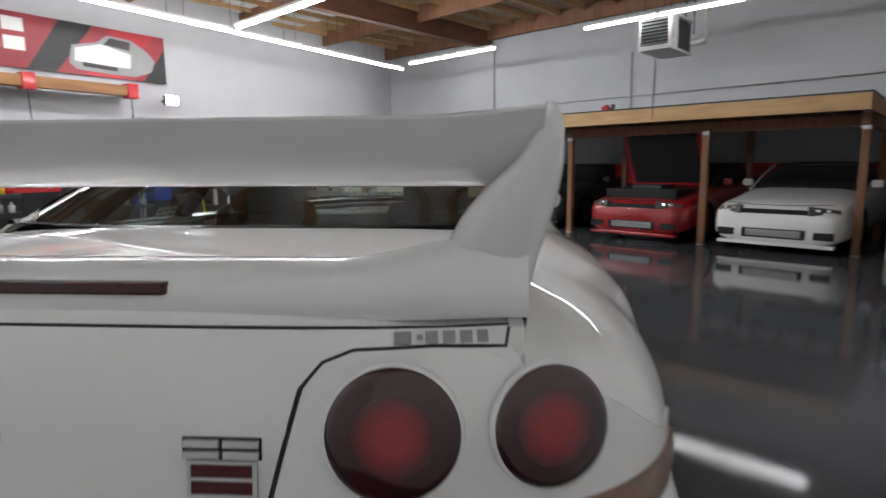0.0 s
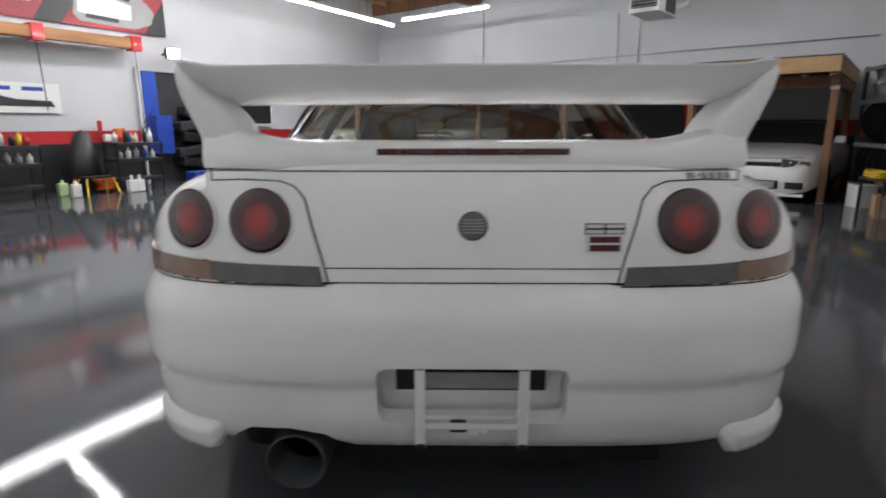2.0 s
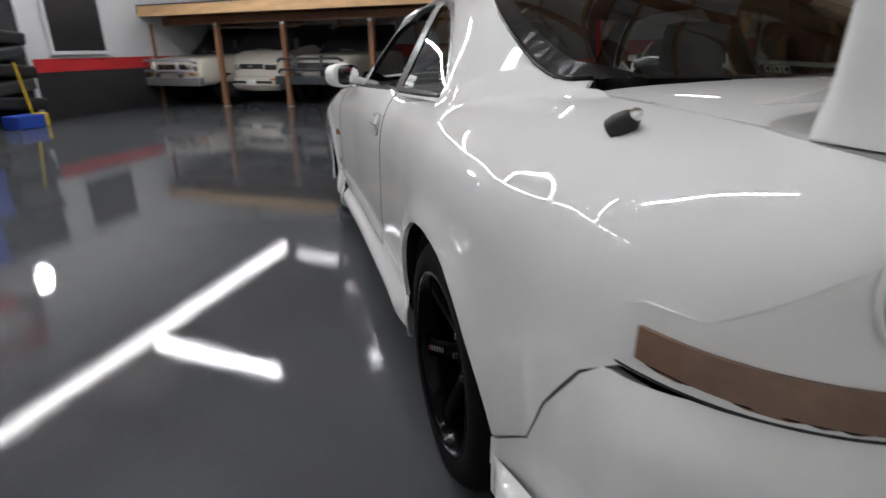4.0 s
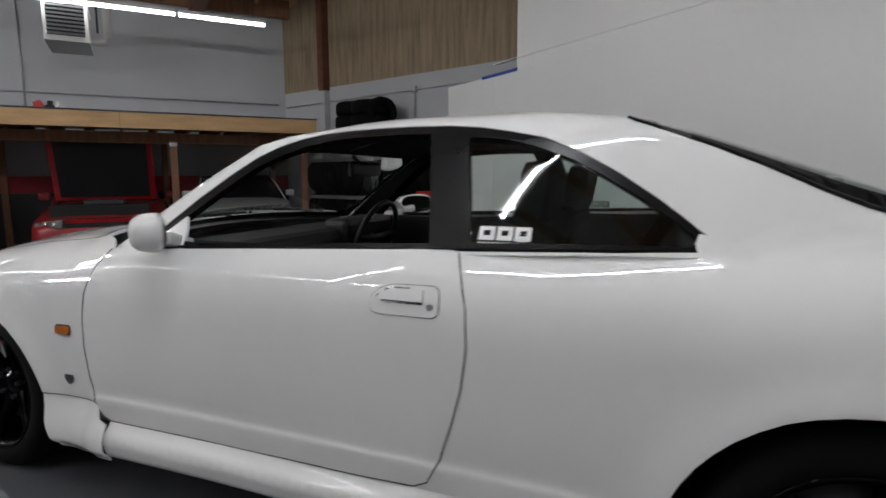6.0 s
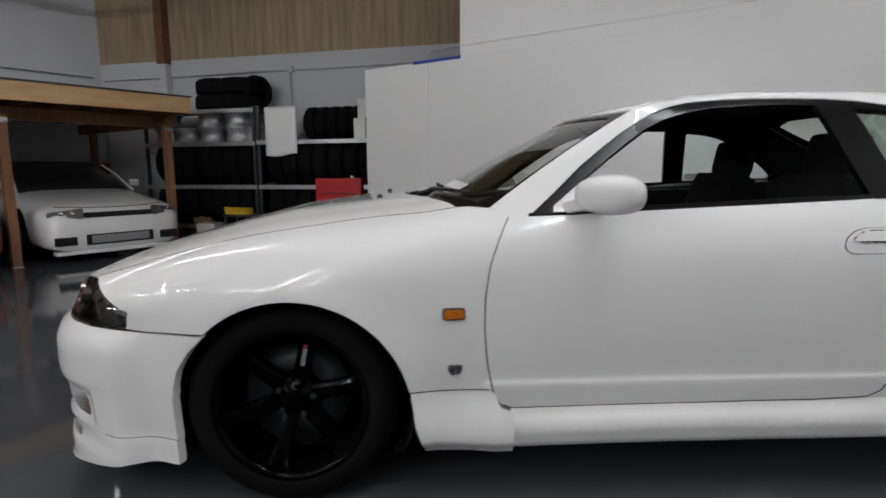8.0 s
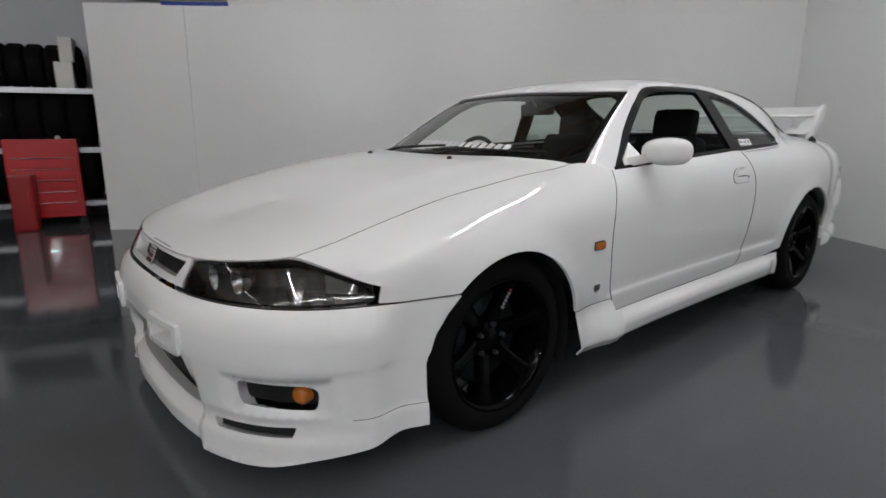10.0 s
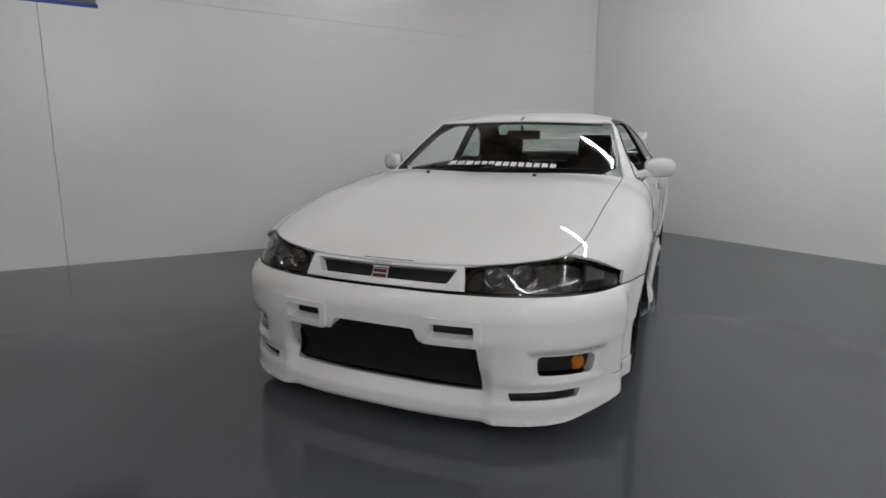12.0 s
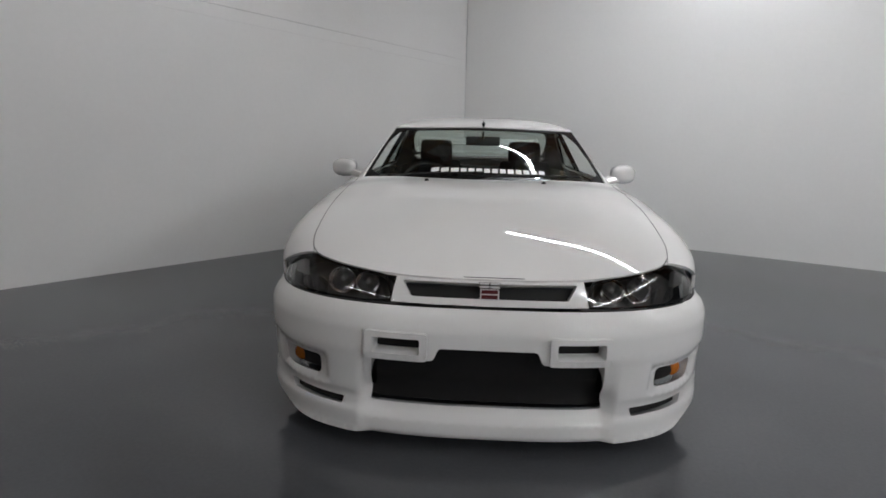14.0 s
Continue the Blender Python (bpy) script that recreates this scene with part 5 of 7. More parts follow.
def sheet(bm, outline, fn, step=0.03, holes=(), rim=0.012, hole_rim=0.012, away=None, offset=0.0, edge_step=None, flip_x=False, lines=(), soft=0.008):
    """A surface fn(u, v) cut to an outline with holes, with edges turned inwards."""
    es = edge_step or step * 0.7
    outline = resample(list(outline), es)
    holes = [resample(list(h), es) for h in holes]
    us, vs = [p[0] for p in outline], [p[1] for p in outline]
    pts = list(outline)
    loops = [list(range(len(outline)))]
    for h in holes:
        loops.append(list(range(len(pts), len(pts) + len(h))))
        pts += h
    for ln in lines:
        pts += [p for p in _open_resample(ln, step * 0.6) if inside(p, outline) and not any(inside(p, h) for h in holes) and min(math.hypot(p[0] - b[0], p[1] - b[1]) for b in pts[:loops[-1][-1] + 1]) > 0.004]
    barr = np.array(pts)
    u = min(us) + step * 0.5
    row = 0
    while u < max(us):
        v = min(vs) + step * (0.5 if row % 2 else 0.25)
        while v < max(vs):
            if inside((u, v), outline) and not any(inside((u, v), h) for h in holes):
                if np.min(np.hypot(barr[:, 0] - u, barr[:, 1] - v)) > step * 0.45:
                    pts.append((u, v))
            v += step
        u += step * 0.9
        row += 1
    edges = [(lp[i], lp[(i + 1) % len(lp)]) for lp in loops for i in range(len(lp))]
    res = delaunay_2d_cdt([Vector(p) for p in pts], edges, [], 0, 1e-6)
    vv, ff = res[0], res[2]
    keep = []
    for f in ff:
        c = sum((vv[i] for i in f), Vector((0, 0))) / len(f)
        if inside(c, outline) and not any(inside(c, h) for h in holes):
            keep.append(f)
    co = [fn(p.x, p.y) for p in vv]
    if flip_x:
        co = [Vector((-c.x, c.y, c.z)) for c in co]
    true_n = bm.verts.layers.float_vector.get("true_normal") or bm.verts.layers.float_vector.new("true_normal")
    is_skin = bm.faces.layers.int.get("skin") or bm.faces.layers.int.new("skin")
    mv = {}
    for f in keep:
        for i in f:
            if i not in mv:
                mv[i] = bm.verts.new(co[i])
    faces = []
    for f in keep:
        try:
            faces.append(bm.faces.new([mv[i] for i in f]))
        except ValueError:
            pass
    away = Vector(away if away is not None else (0, 0, 0.55))
    score = 0.0
    for f in faces:
        f.normal_update()
        c = f.calc_center_median()
        score += f.normal.dot(c - away) * f.calc_area()
    if score < 0:
        bmesh.ops.reverse_faces(bm, faces=faces)
    for f in faces:
        f.normal_update()
    normals = {}
    for v in mv.values():
        v.normal_update()
        normals[v] = v.normal.copy()
    for f in faces:
        f[is_skin] = 1
    for i, v in mv.items():
        u, w = vv[i]
        a, b = fn(u + soft, w) - fn(u - soft, w), fn(u, w + soft) - fn(u, w - soft)
        n = a.cross(b)
        if flip_x:
            n.x = -n.x
        if n.length > 1e-12:
            n.normalize()
            if n.dot(normals[v]) < 0:
                n = -n
            if n.dot(normals[v]) > 0.9:
                v[true_n] = n
    if offset:
        for v in mv.values():
            v.co += normals[v] * offset
    border = [e for e in {e for f in faces for e in f.edges} if len(e.link_faces) == 1]
    where = {v: vv[i] for i, v in mv.items()}
    low = {}
    if rim or hole_rim:
        for e in border:
            mid = (where[e.verts[0]] + where[e.verts[1]]) / 2
            in_hole = any(min(math.hypot(mid.x - q[0], mid.y - q[1]) for q in h) < es for h in holes)
            depth = hole_rim if in_hole else rim
            if not depth:
                continue
            a, b = e.verts
            lo = e.link_faces[0].loops
            for lp in e.link_faces[0].loops:
                if lp.edge == e:
                    a, b = lp.vert, lp.link_loop_next.vert
            for v in (a, b):
                if v not in low:
                    low[v] = bm.verts.new(v.co - normals[v] * depth)
            try:
                bm.faces.new((b, a, low[a], low[b]))
            except ValueError:
                pass
    return faces


def shade(ob, angle=35):
    """Smooth shading with sharp creases past an angle."""
    me = ob.data
    bm = bmesh.new()
    bm.from_mesh(me)
    lim = radians(angle)
    for f in bm.faces:
        f.smooth = True
    for e in bm.edges:
        if len(e.link_faces) == 2 and e.calc_face_angle(0) > lim:
            e.smooth = False
    tn, sk = bm.verts.layers.float_vector.get("true_normal"), bm.faces.layers.int.get("skin")
    custom = None
    if tn and sk:
        bm.faces.ensure_lookup_table()
        custom = []
        for f in bm.faces:
            for lp in f.loops:
                n = lp.vert[tn]
                custom.append(n.copy() if f[sk] and n.length > 0.5 else None)
    bm.to_mesh(me)
    bm.free()
    if custom:
        old = [Vector(c.vector) for c in me.corner_normals]
        me.normals_split_custom_set([c if c is not None else o for c, o in zip(custom, old)])
    return ob


def ribbon(bm, pts2, fn, r=0.0022, sink=0.001, flip_x=False, closed=False, away=(0, 0, 0.55)):
    """A thin dark joint line laid along a surface."""
    pts2 = resample(list(pts2), 0.02)[: None if closed else None] if closed else _open_resample(pts2, 0.02)
    pts = [fn(*p) for p in pts2]
    if flip_x:
        pts = [Vector((-p.x, p.y, p.z)) for p in pts]
    if closed:
        pts.append(pts[0])
    tube(bm, pts, r, 6)


def _open_resample(pts, step):
    out = []
    for (x0, y0), (x1, y1) in zip(pts, pts[1:]):
        n = max(1, int(math.hypot(x1 - x0, y1 - y0) / step + 0.5))
        out += [(x0 + (x1 - x0) * k / n, y0 + (y1 - y0) * k / n) for k in range(n)]
    return out + [pts[-1]]


# ---- the white coupe: body ----
coupe = thing("car", Matrix.Identity(4), "white two-door sports coupe with a tall rear wing and black wheels", "car")


def arc(k, a0, a1, grow=0.0, n=22):
    """Points (y, s) along a wheel arch, by angle from the front round the top."""
    ay, az, r = ARCHES[k]
    out = []
    for i in range(n + 1):
        a = radians(a0 + (a1 - a0) * i / n)
        y, z = ay + (r + grow) * math.cos(a), az + (r + grow) * math.sin(a)
        out.append((y, s_z(y, z)))
    return out


def yz(*pts):
    return [(y, s_z(y, z)) for y, z in pts]


def yx(*pts):
    return [(y, s_x(y, x)) for y, x in pts]


def body_part(name, outline, label="", step=0.03, holes=(), parent=None, both=True, fn=None, material=None, rim=0.012, offset=0.0, hole_rim=0.012, crease=40, lines=()):
    obs = []
    for flip in ((True, False) if both else (False,)):
        bm = bmesh.new()
        sheet(bm, outline, fn or body, step, holes, rim=rim, hole_rim=hole_rim, flip_x=flip, offset=offset, lines=lines)
        obs.append(shade(part(name, bm, material or M_PAINT, parent or coupe, label), crease))
    return obs


G = 0.0018  # half a panel gap
L_OUT, L_SEAM, L_IN = PF.at_y(1.90), PF.at_x(0.735), PF.at_x(0.345)


def lead(l):
    return band(l, lamp_top(l))


lead_pts = [lead(L_OUT + (L_SEAM - L_OUT) * k / 10) for k in range(11)]
wing_front = [(min(p.y, 2.25), s_z(p.y, p.z)) for p in lead_pts]
bon_seam = band(L_SEAM, band_top(L_SEAM))
seam_x = curve((0.86, 0.722), (1.2, 0.722), (1.6, 0.715), (1.9, 0.70), (2.1, bon_seam.x))
seam_ys = [bon_seam.y - (bon_seam.y - 0.90) * k / 24 for k in range(1, 25)]
door_front = [(0.748, 0.876), (0.782, 0.81), (0.808, 0.74), (0.822, 0.65), (0.824, 0.55), (0.815, 0.45), (0.80, 0.37)]
door_low = [(0.792, 0.345), (0.775, 0.318), (0.74, 0.305)]
door_rear = [(-0.365, 0.315), (-0.405, 0.335), (-0.44, 0.40), (-0.475, 0.50), (-0.502, 0.60), (-0.515, 0.70), (-0.510, 0.79), (-0.49, 0.86), (-0.462, 0.924)]

ay, az, ar = ARCHES[0]
a_front = math.degrees(math.asin((0.556 - az) / ar))
a_low = 180 - math.degrees(math.asin((0.368 - az) / ar))
wing = yz((1.66, 0.556), (1.78, 0.556), (1.885, 0.558)) + wing_front[:-1] + yx((bon_seam.y, bon_seam.x + G)) + [(y, s_x(y, seam_x(y) + G)) for y in seam_ys]
wing += yx((0.86, 0.735), (0.80, 0.765)) + [(y + G, s_z(y, z)) for y, z in door_front] + yz((0.81, 0.368), (0.93, 0.368)) + arc(0, a_low, a_front)
body_part("front_wing", wing)

door = [(y - G, s_z(y, z)) for y, z in door_front + door_low] + yz((0.2, 0.305), (-0.2, 0.308)) + [(y + G, s_z(y, z)) for y, z in door_rear]
door += [(y, s_z(y, belt(y))) for y in (-0.3, 0.0, 0.3, 0.55)]
SILL = [[(y, s_z(y, z)) for y in np.linspace(-0.91, 0.80, 60)] for z in (0.400, 0.3875, 0.375)]
doors = body_part("door", door, lines=SILL)

a0 = math.degrees(math.asin((0.34 - 0.295) / 0.382))
SEAM_R = ((-2.02, 0.706), (-1.95, 0.66), (-1.86, 0.55), (-1.80, 0.44))
rear_seam = yz(*SEAM_R)
quarter = [(y - G, s_z(y, z)) for y, z in reversed(door_rear)] + yz((-0.38, 0.312), (-0.6, 0.31), (-0.8, 0.318)) + arc(1, a0, 180 - 12)
L_TE = PR.at_y(-2.02)
corner = [tail(l, corner_top(l)) for l in np.linspace(L_TE, PR.at_x(0.622), 14)]
quarter += list(reversed(rear_seam)) + [(p.y + 0.002, s_z(p.y, p.z)) for p in corner[:9]] + [(p.y + 0.002, s_x(p.y, p.x)) for p in corner[9:]]
quarter += yx((-2.207, 0.613), (-2.19, 0.615), (-2.16, 0.618), (-2.13, 0.621), (-2.10, 0.624), (-1.95, 0.620), (-1.75, 0.618), (-1.58, 0.625), (-1.50, 0.648), (-1.44, 0.645), (-1.36, 0.652), (-1.27, 0.672), (-1.18, 0.71), (-1.11, 0.752))
quarter += [(y, s_z(y, belt(y))) for y in (-1.08, -0.95, -0.8, -0.6)]
body_part("rear_quarter_panel", quarter, fn=quarter_fn, step=0.025, lines=SILL)


def skirt(y, t):
    """Side skirt below the doors: t runs from the door's foot outwards, down and under."""
    x0 = body(y, s_z(y, 0.312)).x
    k = smooth01(-0.92, -0.75, y) * smooth01(1.04, 0.9, y)
    prof_x = np.interp(t, [0, 0.03, 0.07, 0.10, 0.155, 0.18, 0.25], [x0 - 0.004, x0 + 0.006, x0 + 0.030, x0 + 0.036, x0 + 0.024, x0 + 0.008, x0 - 0.06])
    prof_z = np.interp(t, [0, 0.03, 0.07, 0.10, 0.155, 0.18, 0.25], [0.312, 0.292, 0.268, 0.246, 0.196, 0.182, 0.178])
    return Vector((x0 + (prof_x - x0) * (0.2 + 0.8 * k), y, prof_z))


body_part("side_skirt", [(-0.925, 0), (-0.4, 0), (0.3, 0), (0.745, 0), (0.745, 0.25), (0.0, 0.25), (-0.925, 0.25)], fn=skirt, step=0.022, rim=0.004, crease=60)


def skirt_front(y, t):
    z = 0.364 - t
    x0 = body(y, s_z(y, 0.364)).x
    k = smooth01(0.0, 0.13, t)
    out = 0.02 + 0.018 * smooth01(0.99, 0.78, y)
    return Vector((x0 + out * k - 0.03 * smooth01(0.15, 0.19, t), y, z))


body_part("side_skirt_end", [(0.738, 0.062), (0.775, 0.050), (0.797, 0.0), (0.93, 0.0), (1.043, 0.0), (1.03, 0.1), (1.0, 0.19), (0.85, 0.19), (0.738, 0.19)], fn=skirt_front, step=0.02, rim=0.006, crease=60)

body_part("sill_backing", yz((0.69, 0.29), (0.69, 0.36), (0.75, 0.40), (0.86, 0.40), (0.86, 0.29)), offset=-0.014, rim=0.0)
body_part("sill_backing", yz((-0.30, 0.29), (-0.30, 0.36), (-0.50, 0.40), (-0.50, 0.29)), offset=-0.014, rim=0.0)

# bonnet
bon_half = [band(L_SEAM * k / 14, band_top(L_SEAM * k / 14)) for k in range(15)]
bon = [(p.x - (G if k == 14 else 0), p.y) for k, p in enumerate(bon_half)] + [(seam_x(y) - G, y) for y in seam_ys]
bon += [(x, 1.085 - 0.20 * (x / 0.72) ** 2) for x in (0.6, 0.45, 0.3, 0.15)]
bon_full = bon + [(0, 1.085)] + [(-x, y) for x, y in reversed(bon) if x > 0.001]


def bonnet_fn(x, y):
    z = top_z(x, y)
    bulge = 0.006 * smooth01(0.60, 0.44, abs(x)) * smooth01(2.2, 1.5, y)
    return Vector((x, y, z + bulge))


bm = bmesh.new()
sheet(bm, bon_full, bonnet_fn, 0.032)
bonnet = shade(part("bonnet", bm, M_PAINT, coupe, "smooth white bonnet"), 40)

# boot lid: top and rear face
win_base = lambda x: -1.602 + 0.09 * (abs(x) / 0.64) ** 4
tl_pts = [tail(PR.at_x(0.60) * k / 10, tail_top(PR.at_x(0.60) * k / 10)) for k in range(11)]
boot = [(p.x, p.y) for p in tl_pts] + [(0.614, -1.95), (0.614, -1.75), (0.615, -1.54)] + [(x, win_base(x)) for x in (0.58, 0.45, 0.3, 0.15)]
boot_full = boot + [(0, win_base(0))] + [(-x, y) for x, y in reversed(boot) if x > 0.001]
bm = bmesh.new()
sheet(bm, boot_full, lambda x, y: Vector((x, y, top_z(x, y))), 0.035)
boot_lid = shade(part("boot_lid", bm, M_PAINT, coupe, "white boot lid under the wing"), 40)
lx = PR.at_x
L_TE = PR.at_y(-2.02)
face_half = [(lx(0.322), 0.722), (lx(0.330), 0.757), (lx(0.372), 0.905), (lx(0.395), 0.932), (lx(0.43), 0.944), (lx(0.52), 0.947), (lx(0.604), 0.944), (lx(0.612), 0.962)]
face = face_half + [(lx(0.612) * k / 6, 0.9635) for k in (5, 4, 3, 2, 1, 0, -1, -2, -3, -4, -5)] + [(-a, b) for a, b in reversed(face_half)]
bm = bmesh.new()
sheet(bm, face, tail, 0.03)
shade(part("boot_lid_face", bm, M_PAINT, coupe), 40)
bm = bmesh.new()
top_edge = [(l, tail_top(l) + 0.002) for l in [lx(0.612) * k / 10 for k in range(-10, 11)]]
sheet(bm, [(-lx(0.612), 0.967)] + [(lx(0.612) * k / 6, 0.967) for k in range(-5, 6)] + [(lx(0.612), 0.967)] + list(reversed(top_edge)), tail, 0.02, rim=0.003)
shade(part("boot_lid_edge", bm, M_PAINT, coupe), 40)

# tail panels beside the boot lid, with the lamps
L_TE = PR.at_y(-2.02)
lamp_edge = [(a + 0.004, b + (0.004 if b > 0.93 else 0)) for a, b in face_half[:-1]]
tail_side = lamp_edge + [(l, corner_top(l)) for l in np.linspace(lx(0.622), L_TE, 14)] + [(L_TE, 0.74), (L_TE, 0.71), (lx(0.7), 0.712), (lx(0.5), 0.714)]
body_part("tail_panel", tail_side, fn=tail, step=0.028)

for sg in (-1, 1):
    one_box("boot_gutter", M_PAINT, sg * 0.604 - 0.010, sg * 0.604 + 0.010, -2.206, -1.95, 0.89, 0.962, coupe, bevel=0.004)

# fillets closing the shoulder between the quarter panels and the tail
for flip in (True, False):
    bm = bmesh.new()
    prev = None
    for i, p in enumerate(corner):
        q = quarter_fn(p.y + 0.002, s_z(p.y, p.z) if i < 9 else s_x(p.y, p.x))
        a, b = Vector((p.x, p.y, p.z)), q
        n = Vector((0.5, -0.5, 0.7)) * -0.004
        cur = [bm.verts.new(Vector((-v.x if flip else v.x, v.y, v.z)) + Vector((-n.x if flip else n.x, n.y, n.z))) for v in (a, b)]
        if prev:
            bm.faces.new((prev[0], prev[1], cur[1], cur[0]))
        prev = cur
    part("tail_shoulder", bm, M_PAINT, coupe, smooth=True)

# rear bumper with plate recess and exhaust cut-out
L_RA = PR.at_y(-1.66)
rb_left = []
for yy, zz in ((-1.80, 0.437), (-1.86, 0.547), (-1.95, 0.657), (-2.0, 0.694)):
    rb_left.append((-PR.at_y(yy), zz))
cut = [(-0.60, 0.296), (-0.575, 0.33), (-0.53, 0.357), (-0.43, 0.360), (-0.35, 0.345), (-0.29, 0.297)]
bump = [(-PR.at_y(-1.69), 0.30), (-PR.at_y(-1.70), 0.370)] + rb_left + [(-lx(0.82), 0.708), (-0.6, 0.713), (-0.33, 0.714), (-0.3, 0.7175), (0.0, 0.7175), (0.3, 0.7175), (0.33, 0.714), (0.6, 0.713), (lx(0.82), 0.708)]
bump += [(-a, b) for a, b in reversed(rb_left)] + [(PR.at_y(-1.70), 0.370), (PR.at_y(-1.69), 0.30), (lx(0.80), 0.298), (0.5, 0.298), (0.0, 0.294), (-0.28, 0.294)] + list(reversed(cut))[1:-1] + [(-0.61, 0.298), (-lx(0.80), 0.298)]
plate_hole = rounded([(-0.218, 0.384), (0.218, 0.384), (0.218, 0.530), (-0.218, 0.530)], 0.03)
bm = bmesh.new()
sheet(bm, bump, rear, 0.026, soft=0.004, holes=[plate_hole], hole_rim=0.045, rim=0.02, lines=[[(a, z) for a in np.linspace(-L_RA, L_RA, 80)] for z in (0.481, 0.495)])
rear_bumper = shade(part("rear_bumper", bm, M_PAINT, coupe, "white rear bumper with a bare plate recess"), 40)
bm = bmesh.new()
box(bm, -0.23, 0.23, -2.232, -2.222, 0.37, 0.54)
part("recess_back", bm, M_PAINT, rear_bumper)
bm = bmesh.new()
box(bm, -0.180, 0.180, -2.239, -2.233, 0.440, 0.512, 0.003)
part("recess_slot", bm, M_DARK, rear_bumper, "dark slot in the plate recess")
bm = bmesh.new()
box(bm, -0.12, 0.115, -2.252, -2.245, 0.450, 0.492, 0.003)
part("plate_lamp_bar", bm, M_GREY, rear_bumper)
for sx in (-0.118, 0.118):
    bm = bmesh.new()
    box(bm, sx - 0.012, sx + 0.012, -2.318, -2.312, 0.334, 0.527, 0.002)
    for zz in (0.515, 0.475, 0.425, 0.36):
        cyl(bm, (sx, -2.3185, zz), (sx, -2.3165, zz), 0.004, seg=8)
    box(bm, sx - 0.011, sx + 0.011, -2.316, -2.24, 0.515, 0.522)
    part("plate_bracket_bar", bm, M_WHITEPL, rear_bumper, "white metal plate bracket bar")
    one_box("bracket_foot", M_DARK, sx - 0.011, sx + 0.011, -2.322, -2.30, 0.330, 0.344, rear_bumper, bevel=0.002)
bm = bmesh.new()
box(bm, -0.106, 0.106, -2.314, -2.309, 0.378, 0.394, 0.002)
box(bm, -0.106, 0.106, -2.314, -2.309, 0.404, 0.414, 0.002)
part("plate_bracket_rail", bm, M_WHITEPL, rear_bumper)
bm = bmesh.new()
box(bm, -0.05, -0.012, -2.306, -2.272, 0.366, 0.388, 0.003)
part("plate_latch", bm, M_DARK, rear_bumper)
bm = bmesh.new()
box(bm, -0.008, 0.016, -2.308, -2.272, 0.360, 0.384, 0.003)
cyl(bm, (0.03, -2.31, 0.372), (0.03, -2.28, 0.372), 0.008, seg=10)
part("latch_plate", bm, M_WHITEPL, rear_bumper)


# rear corner spats
def spat(l, t):
    x, y, nx, ny = PR.at(l)
    o = np.interp(t, [0, 0.03, 0.07, 0.11, 0.15], [0.0, 0.030, 0.042, 0.034, 0.008]) * smooth01(0.0, 0.07, (l - lx(0.575))) * smooth01(0.0, 0.10, (PR.at_y(-1.70) - l))
    z = np.interp(t, [0, 0.03, 0.07, 0.11, 0.15], [0.372, 0.362, 0.336, 0.290, 0.276])
    z = 0.372 + (z - 0.372) * (0.1 + 0.9 * smooth01(0.0, 0.07, l - lx(0.575))) - 0.035 * smooth01(lx(0.80), PR.at_y(-1.85), l)
    d = 0.034 * smooth01(-1.62, -1.9, y)
    return Vector((x + nx * (o - d), y + ny * (o - d), z))


body_part("rear_spat", [(lx(0.575), 0), (lx(0.75), 0), (lx(0.84), 0), (PR.at_y(-1.70), 0), (PR.at_y(-1.70), 0.15), (lx(0.84), 0.15), (lx(0.75), 0.15), (lx(0.575), 0.15)], fn=spat, step=0.018, rim=0.0, crease=60)

# front bumper with its openings
LA = PF.at_y(1.745)
fx = PF.at_x
duct = rounded([(-0.425, 0.190), (0.425, 0.190), (0.402, 0.372), (0.186, 0.375), (0.166, 0.422), (-0.166, 0.422), (-0.186, 0.375), (-0.402, 0.372)], 0.012, 3)
vents = [rounded([(s * 0.230, 0.400), (s * 0.394, 0.400), (s * 0.394, 0.453), (s * 0.230, 0.453)], 0.008, 3) for s in (-1, 1)]
fogs = [rounded([(s * 0.630, 0.264), (s * 0.880, 0.256), (s * 0.888, 0.320), (s * 0.850, 0.334), (s * 0.625, 0.340)], 0.022, 3) for s in (-1, 1)]
slits = [rounded([(s * 0.53, 0.172), (s * 0.80, 0.174), (s * 0.815, 0.206), (s * 0.52, 0.202)], 0.006, 2) for s in (-1, 1)]
fb_side = [(LA + 0.006, 0.165), (LA + 0.004, 0.20), (LA, 0.25), (LA - 0.005, 0.35), (LA + 0.02, 0.44), (LA + 0.06, 0.50), (LA + 0.108, 0.548)]
low = [(a, 0.080 + 0.068 * smooth01(0.65, 1.2, abs(a))) for a in np.linspace(-LA - 0.006, LA + 0.006, 31)]
fb = low + fb_side + [(a, 0.551) for a in np.linspace(LA + 0.04, -LA - 0.04, 27)] + [(-a, b) for a, b in reversed(fb_side)]
bm = bmesh.new()
sheet(bm, fb, front, 0.022, holes=[duct] + vents + fogs + slits, soft=0.004, hole_rim=0.05, rim=0.03, edge_step=0.010, lines=[[(a, z) for a in np.linspace(-LA, LA, 90)] for z in (0.389, 0.375)] + [[(a, z) for a in np.linspace(-0.85, 0.85, 70)] for z in (0.100, 0.148, 0.166, 0.185)] + [[(sg * a, z) for z in np.linspace(0.09, 0.36, 16)] for a in (0.41, 0.44, 0.47) for sg in (-1, 1)] + [[(sg * a, z) for a in np.linspace(0.45, LA, 30)] for z in (0.229, 0.219) for sg in (-1, 1)])
front_bumper = shade(part("front_bumper", bm, M_PAINT, coupe, "white front bumper with a wide duct and lip"), 42)
